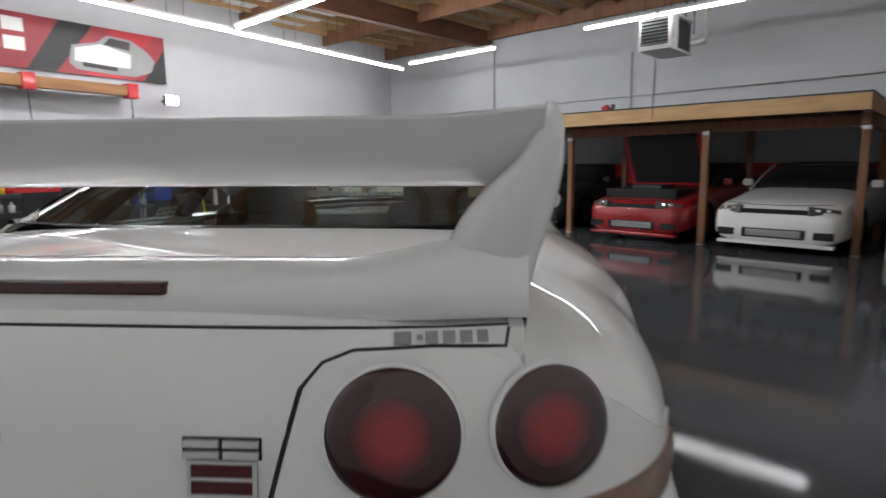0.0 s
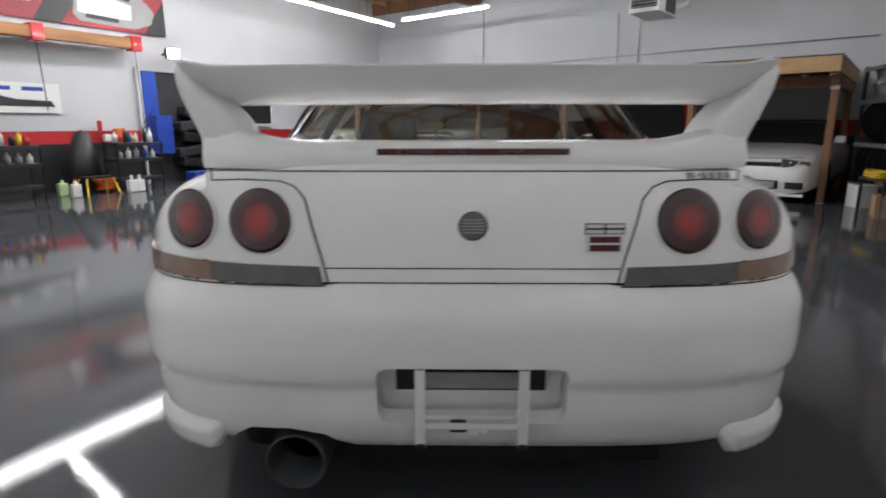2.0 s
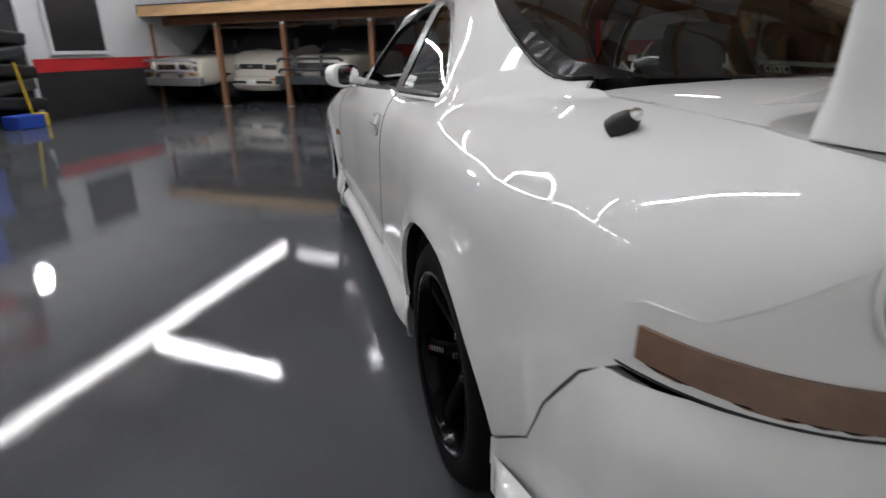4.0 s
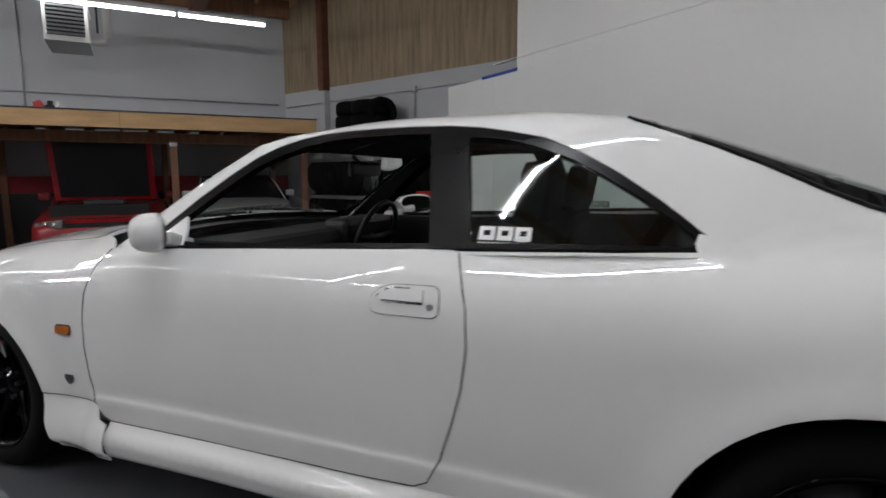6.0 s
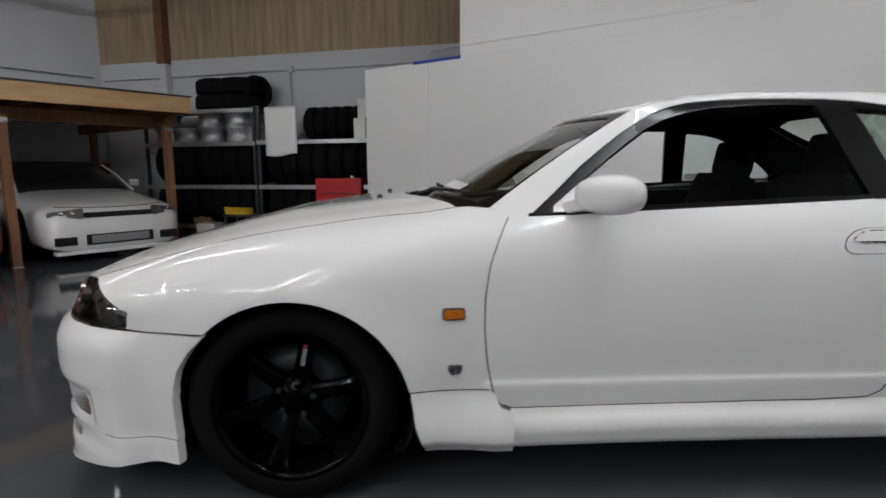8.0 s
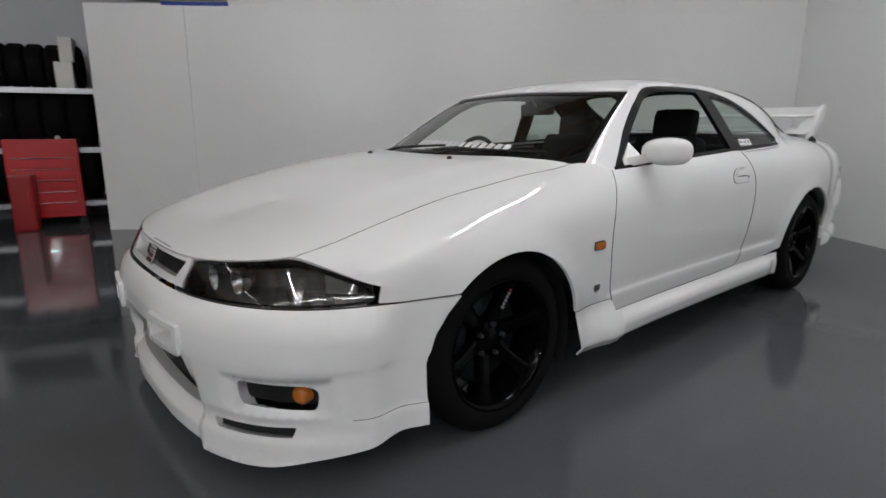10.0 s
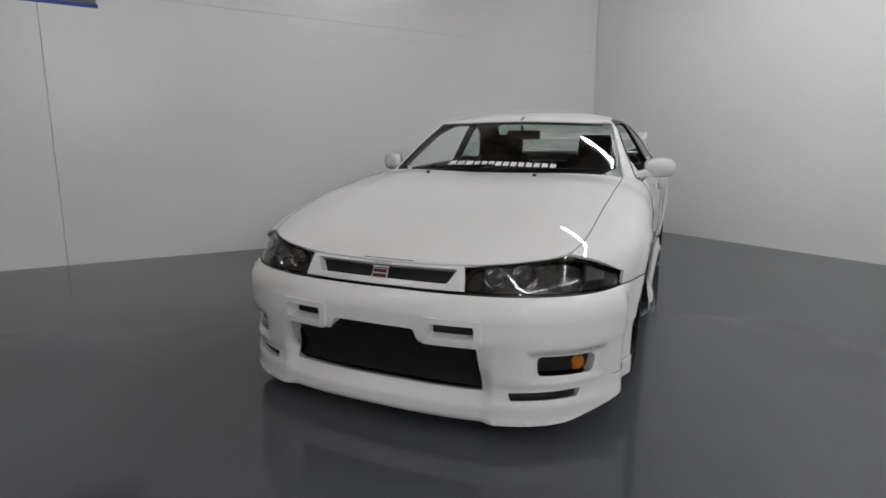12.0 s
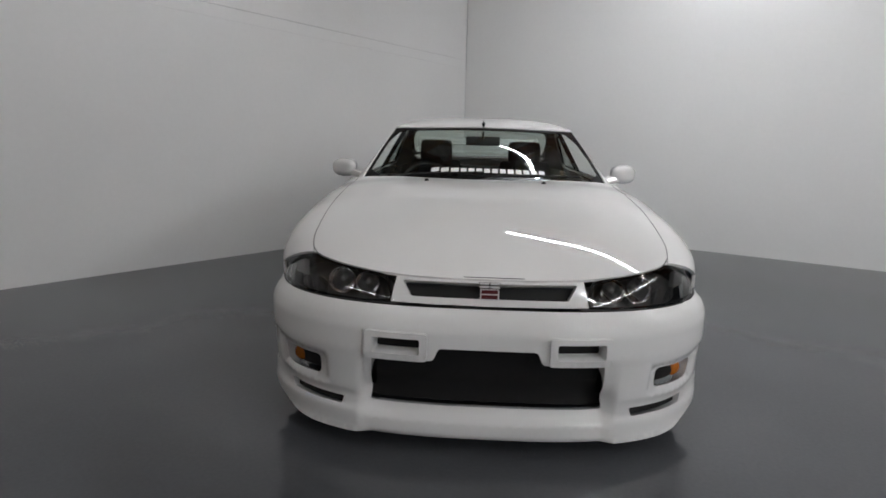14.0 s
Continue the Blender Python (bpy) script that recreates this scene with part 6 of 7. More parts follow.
for nm, hs, mt, dp, lb in (("duct_mesh", [duct], M_BLACK, 0.05, "black mesh behind the wide duct"), ("vent_back", vents, M_BLACK, 0.045, "dark end of the small vent"), ("fog_recess", fogs, M_BLACK, 0.035, "black fog lamp recess"), ("lip_slit", slits, M_BLACK, 0.02, "black slit in the lip")):
    for h in hs:
        bm = bmesh.new()
        sheet(bm, h, front, 0.05, rim=0.0, offset=-dp)
        part(nm, bm, mt, front_bumper, lb, smooth=True)
# brackets round the small vents
for s, v in zip((-1, 1), vents):
    outer = rounded([(s * 0.205, 0.378), (s * 0.420, 0.378), (s * 0.420, 0.473), (s * 0.205, 0.473)], 0.012, 3)
    bm = bmesh.new()
    sheet(bm, outer, front, 0.02, holes=[v], rim=0.016, hole_rim=0.03, offset=0.014)
    part("vent_frame", bm, M_PAINT, front_bumper)
for s in (-1, 1):
    l = s * 0.80
    p, x, y, nx, ny = front(l, 0.290), *PF.at(l)
    d = Vector((nx * 0.35, ny, 0)).normalized()
    bm = bmesh.new()
    revolve(bm, [(0.0, 0.012), (0.016, 0.010), (0.028, 0.002), (0.031, -0.01), (0.031, -0.03)], 24, Matrix.Translation(p - d * 0.034) @ d.to_track_quat("Z", "Y").to_matrix().to_4x4())
    part("fog_lamp", bm, M_AMBER, front_bumper, "round amber fog lamp lens", smooth=True)

# joint lines, one part a seam
def joint(pts, fn, r, sides=(True, False)):
    for fl in sides:
        bm = bmesh.new()
        ribbon(bm, pts, fn, flip_x=fl, r=r)
        part("panel_joint", bm, M_GAP, coupe)


joint([(y, s_z(y, z)) for y, z in door_front + door_low] + yz((0.2, 0.305), (-0.2, 0.308)) + [(y, s_z(y, z)) for y, z in door_rear], body, 0.0019)
joint([(y, s_x(y, seam_x(y))) for y in [bon_seam.y - 0.005] + seam_ys], body, 0.0011)
joint(yz((1.645, 0.5545), (1.78, 0.5545), (1.88, 0.5545)), body, 0.002)
joint(yz((1.04, 0.3665), (0.93, 0.3665), (0.81, 0.3665)), body, 0.0014)
joint(rear_seam + yz((-1.705, 0.372)), body, 0.0016)
joint(face_half, tail, 0.0019)
joint([(l, 0.7125) for l in np.linspace(lx(0.33), L_TE, 16)], tail, 0.0018)
joint([(LA + 0.005, 0.2245), (LA - 0.12, 0.2245), (LA - 0.25, 0.2245)], front, 0.0011)
joint([(fx(0.33), 0.5535), (fx(0.5), 0.553), (fx(0.7), 0.553), (PF.at_y(1.9), 0.553)], front, 0.002)
joint([(l, 0.9653) for l in np.linspace(-lx(0.612), lx(0.612), 20)], tail, 0.0016, (False,))
joint([(l, 0.7535) for l in np.linspace(-lx(0.33), lx(0.33), 12)], tail, 0.0016, (False,))


# ---- the white coupe: cabin ----
smax = lambda y: float(cabin_section(y)[2][-1])
ws_base = lambda x: 0.985 - 0.155 * (abs(x) / 0.70) ** 2
ws_top = lambda x: 0.385 - 0.075 * (abs(x) / 0.56) ** 2
rw_top = lambda x: -0.875 + 0.05 * (abs(x) / 0.50) ** 2


a_line = [(0.82 - 0.51 * k / 12, pillar_x(0.82 - 0.51 * k / 12)) for k in range(13)]
r_line = [(-0.832, 0.512), (-0.855, 0.550), (-0.91, 0.583), (-0.98, 0.614), (-1.08, 0.638), (-1.168, 0.647), (-1.25, 0.650), (-1.33, 0.651), (-1.39, 0.649), (-1.43, 0.646), (-1.48, 0.633), (-1.515, 0.614)]
shell = [(0.815, 0.0)] + [(y, g_x(y, x)) for y, x in a_line]
shell += [(ws_top(x), g_x(ws_top(x), x)) for x in (0.5, 0.4, 0.3, 0.2, 0.1)]
shell += [(y, smax(y)) for y in (0.385, 0.2, 0.0, -0.2, -0.4, -0.6, -0.875)]
shell += [(rw_top(x), g_x(rw_top(x), x)) for x in (0.1, 0.2, 0.3, 0.4)]
shell += [(y, g_x(y, x)) for y, x in r_line] + [(-1.57, 0.0), (-1.52, 0.0), (-1.3, 0.0), (-1.0, 0.0), (-0.5, 0.0), (0.0, 0.0), (0.5, 0.0)]
dlo_z = [(0.690, 0.870), (0.60, 0.942), (0.50, 1.030), (0.42, 1.090), (0.36, 1.132), (0.30, 1.169), (0.24, 1.199), (0.17, 1.224), (0.10, 1.239), (0.0, 1.247), (-0.10, 1.250), (-0.22, 1.251), (-0.351, 1.248), (-0.45, 1.239), (-0.543, 1.223), (-0.64, 1.202), (-0.734, 1.163), (-0.83, 1.111), (-0.927, 1.048), (-1.01, 0.985), (-1.040, 0.963), (-1.046, 0.952), (-1.036, 0.944), (-1.01, 0.941)]
dlo = [(y, g_z(y, z)) for y, z in dlo_z] + [(y, g_z(y, belt(y) - 0.004)) for y in (-0.85, -0.5, -0.2, 0.2, 0.5)]
roof = []
for flip in (True, False):
    bm = bmesh.new()
    sheet(bm, shell, cabin, 0.03, holes=[dlo], rim=0.008, hole_rim=0.012, flip_x=flip)
    roof.append(bm)
me = bpy.data.meshes.new("roof_half")
roof[0].to_mesh(me)
roof[1].from_mesh(me)
roof[0].free()
bmesh.ops.remove_doubles(roof[1], verts=[v for v in roof[1].verts if abs(v.co.x) < 0.002], dist=0.004)
bpy.data.meshes.remove(me)
shade(part("roof_shell", roof[1], M_PAINT, coupe, "white roof and pillars"), 40)

door_win = [(y, g_z(y, z)) for y, z in [(0.60, 0.912), (0.50, 0.988), (0.41, 1.055), (0.34, 1.104), (0.28, 1.143), (0.21, 1.177), (0.13, 1.202), (0.05, 1.216), (-0.09, 1.225), (-0.22, 1.227), (-0.305, 1.226), (-0.345, 1.07), (-0.378, 0.936)]] + [(y, g_z(y, belt(y) + 0.016)) for y in (-0.2, 0.1, 0.4)]
quarter_win = rounded([(y, g_z(y, z)) for y, z in [(-0.425, 1.213), (-0.53, 1.203), (-0.618, 1.182), (-0.72, 1.144), (-0.80, 1.103), (-0.88, 1.056), (-0.954, 1.007), (-1.003, 0.968), (-0.99, 0.953), (-0.75, 0.95), (-0.49, 0.942)]], 0.012, 2)
for flip in (True, False):
    bm = bmesh.new()
    sheet(bm, dlo, cabin, 0.03, holes=[door_win, quarter_win], rim=0.006, hole_rim=0.02, flip_x=flip, offset=-0.003)
    trim = shade(part("window_surround", bm, M_TRIM, coupe, "gloss black window surround and pillar"), 40)
    bm = bmesh.new()
    sheet(bm, quarter_win, cabin, 0.05, rim=0.0, flip_x=flip, offset=-0.006)
    shade(part("quarter_window", bm, M_GLASS_TINT, coupe, "green-tinted quarter glass"))
    # bright belt strip
    bm = bmesh.new()
    ribbon(bm, [(y, g_z(y, belt(y) + 0.004)) for y in np.linspace(-1.0, 0.68, 30)], cabin, r=0.005, flip_x=flip)
    part("belt_strip", bm, M_TRIM, coupe)
    # lettering as plain blocks on the quarter glass
    bm = bmesh.new()
    for k in range(3):
        for y0, y1, z0, z1 in ((0.0, 0.036, 0.951, 0.983),):
            yy = -0.508 - 0.046 * k
            u = [(yy, g_z(yy, z0)), (yy - 0.041, g_z(yy - 0.041, z0)), (yy - 0.041, g_z(yy - 0.041, z1)), (yy, g_z(yy, z1))]
            hole = [(yy - 0.012, g_z(yy, 0.961)), (yy - 0.029, g_z(yy, 0.961)), (yy - 0.029, g_z(yy, 0.973)), (yy - 0.012, g_z(yy, 0.973))]
            sheet(bm, u, cabin, 0.03, holes=[hole], rim=0, hole_rim=0, flip_x=flip, offset=-0.004)
    for k in range(11):
        yy = -0.508 - 0.0122 * k
        u = [(yy, g_z(yy, 0.937)), (yy - 0.0085, g_z(yy, 0.937)), (yy - 0.0085, g_z(yy, 0.946)), (yy, g_z(yy, 0.946))]
        sheet(bm, u, cabin, 0.03, rim=0, flip_x=flip, offset=-0.004)
    part("glass_sticker", bm, M_DECAL, coupe, "white vinyl sticker of plain blocks")


def cab_xy(x, y):
    s = g_x(y, abs(x))
    return Vector((x, y, cabin(y, s).z))


def ring(half):
    return half + [(-x, y) for x, y in reversed(half) if abs(x) > 1e-4]


ws = [(0.0, ws_base(0))] + [(x, ws_base(x)) for x in (0.15, 0.3, 0.45, 0.6)] + [(x - 0.004, y) for y, x in a_line] + [(x, ws_top(x)) for x in (0.5, 0.4, 0.3, 0.15)] + [(0.0, ws_top(0))]
bm = bmesh.new()
sheet(bm, ring(ws), cab_xy, 0.05, rim=0.0, offset=-0.008)
windscreen = shade(part("windscreen", bm, M_GLASS_CLEAR, coupe, "clear windscreen with a white banner of blocks"))
# black border of the windscreen
wi = [(0.0, ws_base(0) - 0.045)] + [(x, ws_base(x) - 0.045) for x in (0.15, 0.3, 0.45, 0.6)] + [(x - 0.028, y) for y, x in a_line if 0.36 < y < 0.77] + [(x, ws_top(x) + 0.03) for x in (0.5, 0.4, 0.3, 0.15)] + [(0.0, ws_top(0) + 0.03)]
bm = bmesh.new()
sheet(bm, ring(ws), cab_xy, 0.04, holes=[ring(wi)], rim=0.0, hole_rim=0.0, offset=-0.005)
part("windscreen_border", bm, M_TRIM, windscreen, "black border round the glass")
# banner blocks
xs = 0.305
for k in range(14):
    bm = bmesh.new()
    wd = 0.046 if k < 3 else 0.034
    gap = 0.011
    x1 = xs - wd
    y0, y1 = ws_base(xs) - 0.080, ws_base(xs) - 0.118
    u = [(xs, y0), (x1, y0), (x1, y1), (xs, y1)]
    sheet(bm, u, cab_xy, 0.03, rim=0, hole_rim=0, offset=-0.004)
    xs = x1 - gap
    part("banner_block", bm, M_DECAL, windscreen, "white vinyl block")

rw = [(0.0, win_base(0) + 0.004)] + [(x, win_base(x) + 0.004) for x in (0.15, 0.3, 0.45, 0.58)] + [(x - 0.004, y) for y, x in reversed(r_line)] + [(x, rw_top(x)) for x in (0.4, 0.3, 0.15)] + [(0.0, rw_top(0))]
bm = bmesh.new()
sheet(bm, ring(rw), cab_xy, 0.05, rim=0.0, offset=-0.006)
rear_window = shade(part("rear_window", bm, M_GLASS_REAR, coupe, "green-tinted rear window"))
rwi = [(0.0, win_base(0) + 0.016)] + [(x, win_base(x) + 0.016) for x in (0.15, 0.3, 0.45, 0.52)] + [(x - 0.04, y) for y, x in reversed(r_line) if -1.46 < y < -0.87] + [(x, rw_top(x) - 0.035) for x in (0.4, 0.3, 0.15)] + [(0.0, rw_top(0) - 0.035)]
bm = bmesh.new()
sheet(bm, ring(rw), cab_xy, 0.04, holes=[ring(rwi)], rim=0.0, hole_rim=0.0, offset=-0.003)
part("rear_window_border", bm, M_TRIM, rear_window, "black border round the glass")
for fl in (1, -1):
    bm = bmesh.new()
    tube(bm, [Vector((fl * x, y, cab_xy(x, y).z + 0.001)) for y, x in r_line], 0.006, 8)
    part("rear_window_moulding", bm, M_TRIM, rear_window, "gloss black moulding beside the rear glass")

# lining inside the roof
for flip in (True, False):
    bm = bmesh.new()
    sheet(bm, shell, cabin, 0.06, holes=[dlo], rim=0.0, hole_rim=0.0, flip_x=flip, offset=-0.022)
    part("roof_lining", bm, M_SEAT, coupe, "dark roof lining")

# cowl, wipers and washer jets
cw = [(0.0, 1.083)] + [(x, 1.083 - 0.20 * (x / 0.72) ** 2) for x in (0.2, 0.4, 0.6, 0.70)] + [(0.70, ws_base(0.70) - 0.01), (0.55, ws_base(0.55) - 0.01), (0.35, ws_base(0.35) - 0.01), (0.15, ws_base(0.15) - 0.01), (0.0, ws_base(0) - 0.01)]
bm = bmesh.new()
sheet(bm, ring(cw), lambda x, y: Vector((x, y, 0.893 - 0.03 * (abs(x) / 0.7) ** 2)), 0.04, rim=0.02)
part("cowl_panel", bm, M_DARK, coupe, "black cowl panel below the windscreen")
for x0, x1 in ((0.55, 0.0), (0.05, -0.55)):
    bm = bmesh.new()
    pts = []
    for k in range(9):
        x = x0 + (x1 - x0) * k / 8
        y = ws_base(x) - 0.012 - 0.035 * k / 8
        pts.append((x, y, cab_xy(x, y).z + 0.020))
    tube(bm, pts, 0.006, 6)
    tube(bm, [(x0, ws_base(x0) + 0.05, 0.905), pts[2], pts[5]], 0.008, 6)
    part("wiper", bm, M_DARK, coupe, "black windscreen wiper")
for sx in (-0.305, 0.305):
    bm = bmesh.new()
    z = bonnet_fn(sx, 1.17).z
    revolve(bm, [(0.012, 0.0), (0.011, 0.008), (0.006, 0.013), (0.0, 0.014)], 12, Matrix.Translation((sx, 1.17, z - 0.001)))
    part("washer_jet", bm, M_DARK, coupe, smooth=True)

# interior
one = lambda n, mtl, *b, bev=0.02, par=None: one_box(n, mtl, *b, par or coupe, "", bev)
one("cabin_floor", M_SEAT, -0.72, 0.72, -1.5, 0.95, 0.26, 0.30, bev=0)
bm = bmesh.new()
box(bm, -0.70, 0.70, 0.52, 0.86, 0.66, 0.865, 0.05)
box(bm, 0.18, 0.62, 0.48, 0.62, 0.80, 0.905, 0.03)
part("dashboard", bm, M_DARK, coupe, "black dashboard")
one("boot_shelf", M_SEAT, -0.62, 0.62, -1.55, -1.05, 0.86, 0.90)
for sx in (-0.70, 0.64):
    one("door_lining", M_SEAT, sx, sx + 0.06, -0.5, 0.75, 0.36, 0.895)
    one("rear_side_lining", M_SEAT, sx, sx + 0.06, -1.2, -0.5, 0.36, 0.925)


def seat(x, name="seat"):
    s = new(name)
    s.parent = coupe
    s.matrix_basis = pose(x, -0.12, 0.30)
    bm = bmesh.new()
    box(bm, -0.25, 0.25, -0.22, 0.30, 0.06, 0.22, 0.05)
    part("cushion", bm, M_SEAT, s)
    bm = bmesh.new()
    vs = box(bm, -0.25, 0.25, -0.07, 0.07, 0.0, 0.56, 0.05)
    for v in vs:
        if v.co.z > 0.35:
            v.co.x *= 0.82
    bmesh.ops.transform(bm, matrix=pose(0, -0.24, 0.15, 18), verts=vs)
    part("backrest", bm, M_SEAT, s)
    bm = bmesh.new()
    vs = box(bm, -0.13, 0.13, -0.05, 0.05, 0.0, 0.19, 0.045)
    bmesh.ops.transform(bm, matrix=pose(0, -0.43, 0.66, 10), verts=vs)
    part("headrest", bm, M_SEAT, s)


seat(-0.36)
seat(0.36)
bm = bmesh.new()
box(bm, -0.60, 0.60, -0.98, -0.62, 0.34, 0.52, 0.05)
vs = box(bm, -0.60, 0.60, -1.10, -0.96, 0.50, 0.93, 0.05)
part("rear_bench", bm, M_SEAT, coupe, "black cloth rear bench")
bm = bmesh.new()
ringp = [(0.36 + 0.175 * math.cos(a), 0.43 - 0.175 * 0.35 * math.sin(a), 0.815 + 0.175 * 0.93 * math.sin(a)) for a in np.linspace(0, 2 * math.pi, 33)]
tube(bm, ringp, 0.014, 8)
tube(bm, [(0.19, 0.43, 0.815), (0.36, 0.45, 0.80), (0.53, 0.43, 0.815)], 0.016, 8)
tube(bm, [(0.36, 0.45, 0.80), (0.36, 0.55, 0.76)], 0.03, 8)
part("steering_wheel", bm, M_DARK, coupe, "black steering wheel", smooth=True)
bm = bmesh.new()
box(bm, -0.115, 0.115, 0.26, 0.285, 1.105, 1.165, 0.012)
tube(bm, [(0, 0.28, 1.15), (0, 0.33, 1.19)], 0.008, 6)
part("rear_view_mirror", bm, M_DARK, coupe, "black rear-view mirror")

# door mirrors
for sg in (-1, 1):
    long_axis, face = Vector((sg * 0.66, -0.75, 0.0)), Vector((-sg * 0.75, -0.66, 0.0))
    heart = Vector((sg * 0.884, 0.465, 0.945))
    bm = bmesh.new()
    r = bmesh.ops.create_uvsphere(bm, u_segments=32, v_segments=18, radius=1.0)
    for v in r["verts"]:
        x, y, z = (math.copysign(abs(c) ** 0.74, c) for c in v.co)
        depth = 0.028 * y if y > 0 else 0.072 * y * (1 - 0.25 * max(0.0, -x))
        v.co = heart + long_axis * (0.104 * x) + face * depth + Vector((0, 0, 0.058 * z * (1 - 0.14 * max(0.0, -x))))
    mir = part("door_mirror", bm, M_PAINT, coupe, "white door mirror housing", smooth=True)
    bm = bmesh.new()
    vs = box(bm, -0.085, 0.085, -0.045, 0.045, -0.018, 0.022, 0.014)
    bmesh.ops.transform(bm, matrix=pose(sg * 0.79, 0.52, 0.905, 0, sg * -14, sg * -22), verts=vs)
    part("mirror_arm", bm, M_PAINT, mir)
    bm = bmesh.new()
    vs = revolve(bm, [(0.0, 0.0), (0.9, 0.0), (1.0, -0.05)], 28)
    for v in vs:
        x, y, z = v.co
        v.co = heart + long_axis * (0.090 * math.copysign(abs(x) ** 0.62, x)) + face * (0.0300 + 0.01 * z) + Vector((0, 0, 0.050 * math.copysign(abs(y) ** 0.62, y)))
    part("mirror_glass", bm, M_CHROME, mir, "mirror glass")
    tri = [(0.605, 0.884), (0.60, 0.908), (0.55, 0.946), (0.505, 0.980), (0.475, 0.935), (0.465, 0.884)]
    bm = bmesh.new()
    sheet(bm, [(y, g_z(y, z)) for y, z in tri], cabin, 0.03, rim=0.01, offset=0.0, flip_x=sg < 0)
    part("mirror_base", bm, M_PAINT, mir)


# ---- the white coupe: lamps, wing, wheels, badges ----
def on(fn, u, v, lift=0.0):
    """A frame on a surface: z along the outward normal."""
    e = 0.004
    p = fn(u, v)
    a, b = fn(u + e, v) - p, fn(u, v + e) - p
    n = a.cross(b).normalized()
    if n.dot(p - Vector((0, 0, 0.6))) < 0:
        n = -n
    up = Vector((0, 0, 1))
    yv = (up - n * up.dot(n)).normalized()
    xv = yv.cross(n)
    m = Matrix((xv, yv, n)).transposed().to_4x4()
    return Matrix.Translation(p + n * lift) @ m


# headlamps on the nose band
for sg in (1, -1):
    l0, l1 = fx(0.352), PF.at_y(1.905)
    top = [(l0 + (l1 - l0) * k / 10, lamp_top(l0 + (l1 - l0) * k / 10) - 0.004) for k in range(11)]
    top[0] = (l0 + 0.014, top[0][1] - 0.004)
    out = [(l0 - 0.018, 0.560), (l0 + 0.1, 0.556), (l0 + 0.3, 0.556), (l1 - 0.1, 0.557), (l1, 0.560)] + list(reversed(top))
    out = rounded(out, 0.022, 3)
    lamp = new("headlamp")
    lamp.parent = coupe
    tagged(lamp, "smoked headlamp with chrome reflectors")
    bm = bmesh.new()
    sheet(bm, out, band, 0.03, rim=0.012, flip_x=sg < 0, offset=0.002)
    shade(part("lens", bm, M_GLASS_LAMP, lamp))
    bm = bmesh.new()
    sheet(bm, out, band, 0.04, rim=0.0, flip_x=sg < 0, offset=-0.075)
    part("housing", bm, M_SMOKE, lamp, "black lamp housing")
    bm = bmesh.new()
    inner = [(a + (0.012 if a < l0 + 0.2 else -0.012), b + (0.007 if b < 0.6 else -0.008)) for a, b in out]
    sheet(bm, out, band, 0.03, holes=[inner], rim=0.06, hole_rim=0.004, flip_x=sg < 0, offset=-0.004)
    part("bezel", bm, M_TRIM, lamp)
    for lc, r in ((l0 + 0.10, 0.040), (l0 + 0.215, 0.046)):
        p = band(lc, 0.607)
        bm = bmesh.new()
        q = Matrix.Translation((sg * p.x, p.y - 0.078, p.z)) @ pose(0, 0, 0, -90)
        revolve(bm, [(0.006, -0.0), (r * 0.5, 0.008), (r * 0.85, 0.030), (r, 0.052), (r * 1.05, 0.053)], 24, q)
        part("reflector", bm, M_CHROME, lamp, "chrome reflector bowl", smooth=True)
        bm = bmesh.new()
        revolve(bm, [(0.0, 0.038), (0.009, 0.036), (0.010, 0.0)], 14, q)
        part("bulb", bm, M_GREY, lamp, smooth=True)
    p = band(l1 - 0.12, 0.605)
    bm = bmesh.new()
    vs = box(bm, -0.045, 0.045, -0.01, 0.01, -0.03, 0.03, 0.006)
    bmesh.ops.transform(bm, matrix=Matrix.Translation((sg * (p.x - 0.03), p.y - 0.035, p.z)) @ pose(0, 0, 0, 0, 0, sg * -50), verts=vs)
    part("corner_reflector", bm, M_GREY, lamp, "clear corner lamp")

# grille
g0 = fx(0.335)
gz = lambda l: band_top(l) - 0.006
outer = [(-g0 - 0.012, 0.562), (0.0, 0.560), (g0 + 0.012, 0.562)] + [(g0 * k / 8, gz(g0 * k / 8)) for k in range(8, -9, -1)]
hole = rounded([(-0.275, 0.583), (0.275, 0.583), (0.312, gz(0.3) - 0.010), (0.16, gz(0.16) - 0.008), (0.0, gz(0) - 0.008), (-0.16, gz(0.16) - 0.008), (-0.312, gz(0.3) - 0.010)], 0.008, 2)
bm = bmesh.new()
sheet(bm, outer, band, 0.022, holes=[hole], rim=0.012, hole_rim=0.045)
grille = shade(part("grille", bm, M_PAINT, coupe, "white grille surround with a black opening"), 45)
bm = bmesh.new()
sheet(bm, hole, band, 0.05, rim=0.0, offset=-0.04)
part("grille_opening", bm, M_BLACK, grille)
bm = bmesh.new()
box(bm, -0.29, 0.29, 2.225, 2.229, 0.615, 0.619)
box(bm, -0.12, 0.09, 2.236, 2.242, 0.640, 0.650)
part("grille_bar", bm, M_BLACKSTEEL, grille)


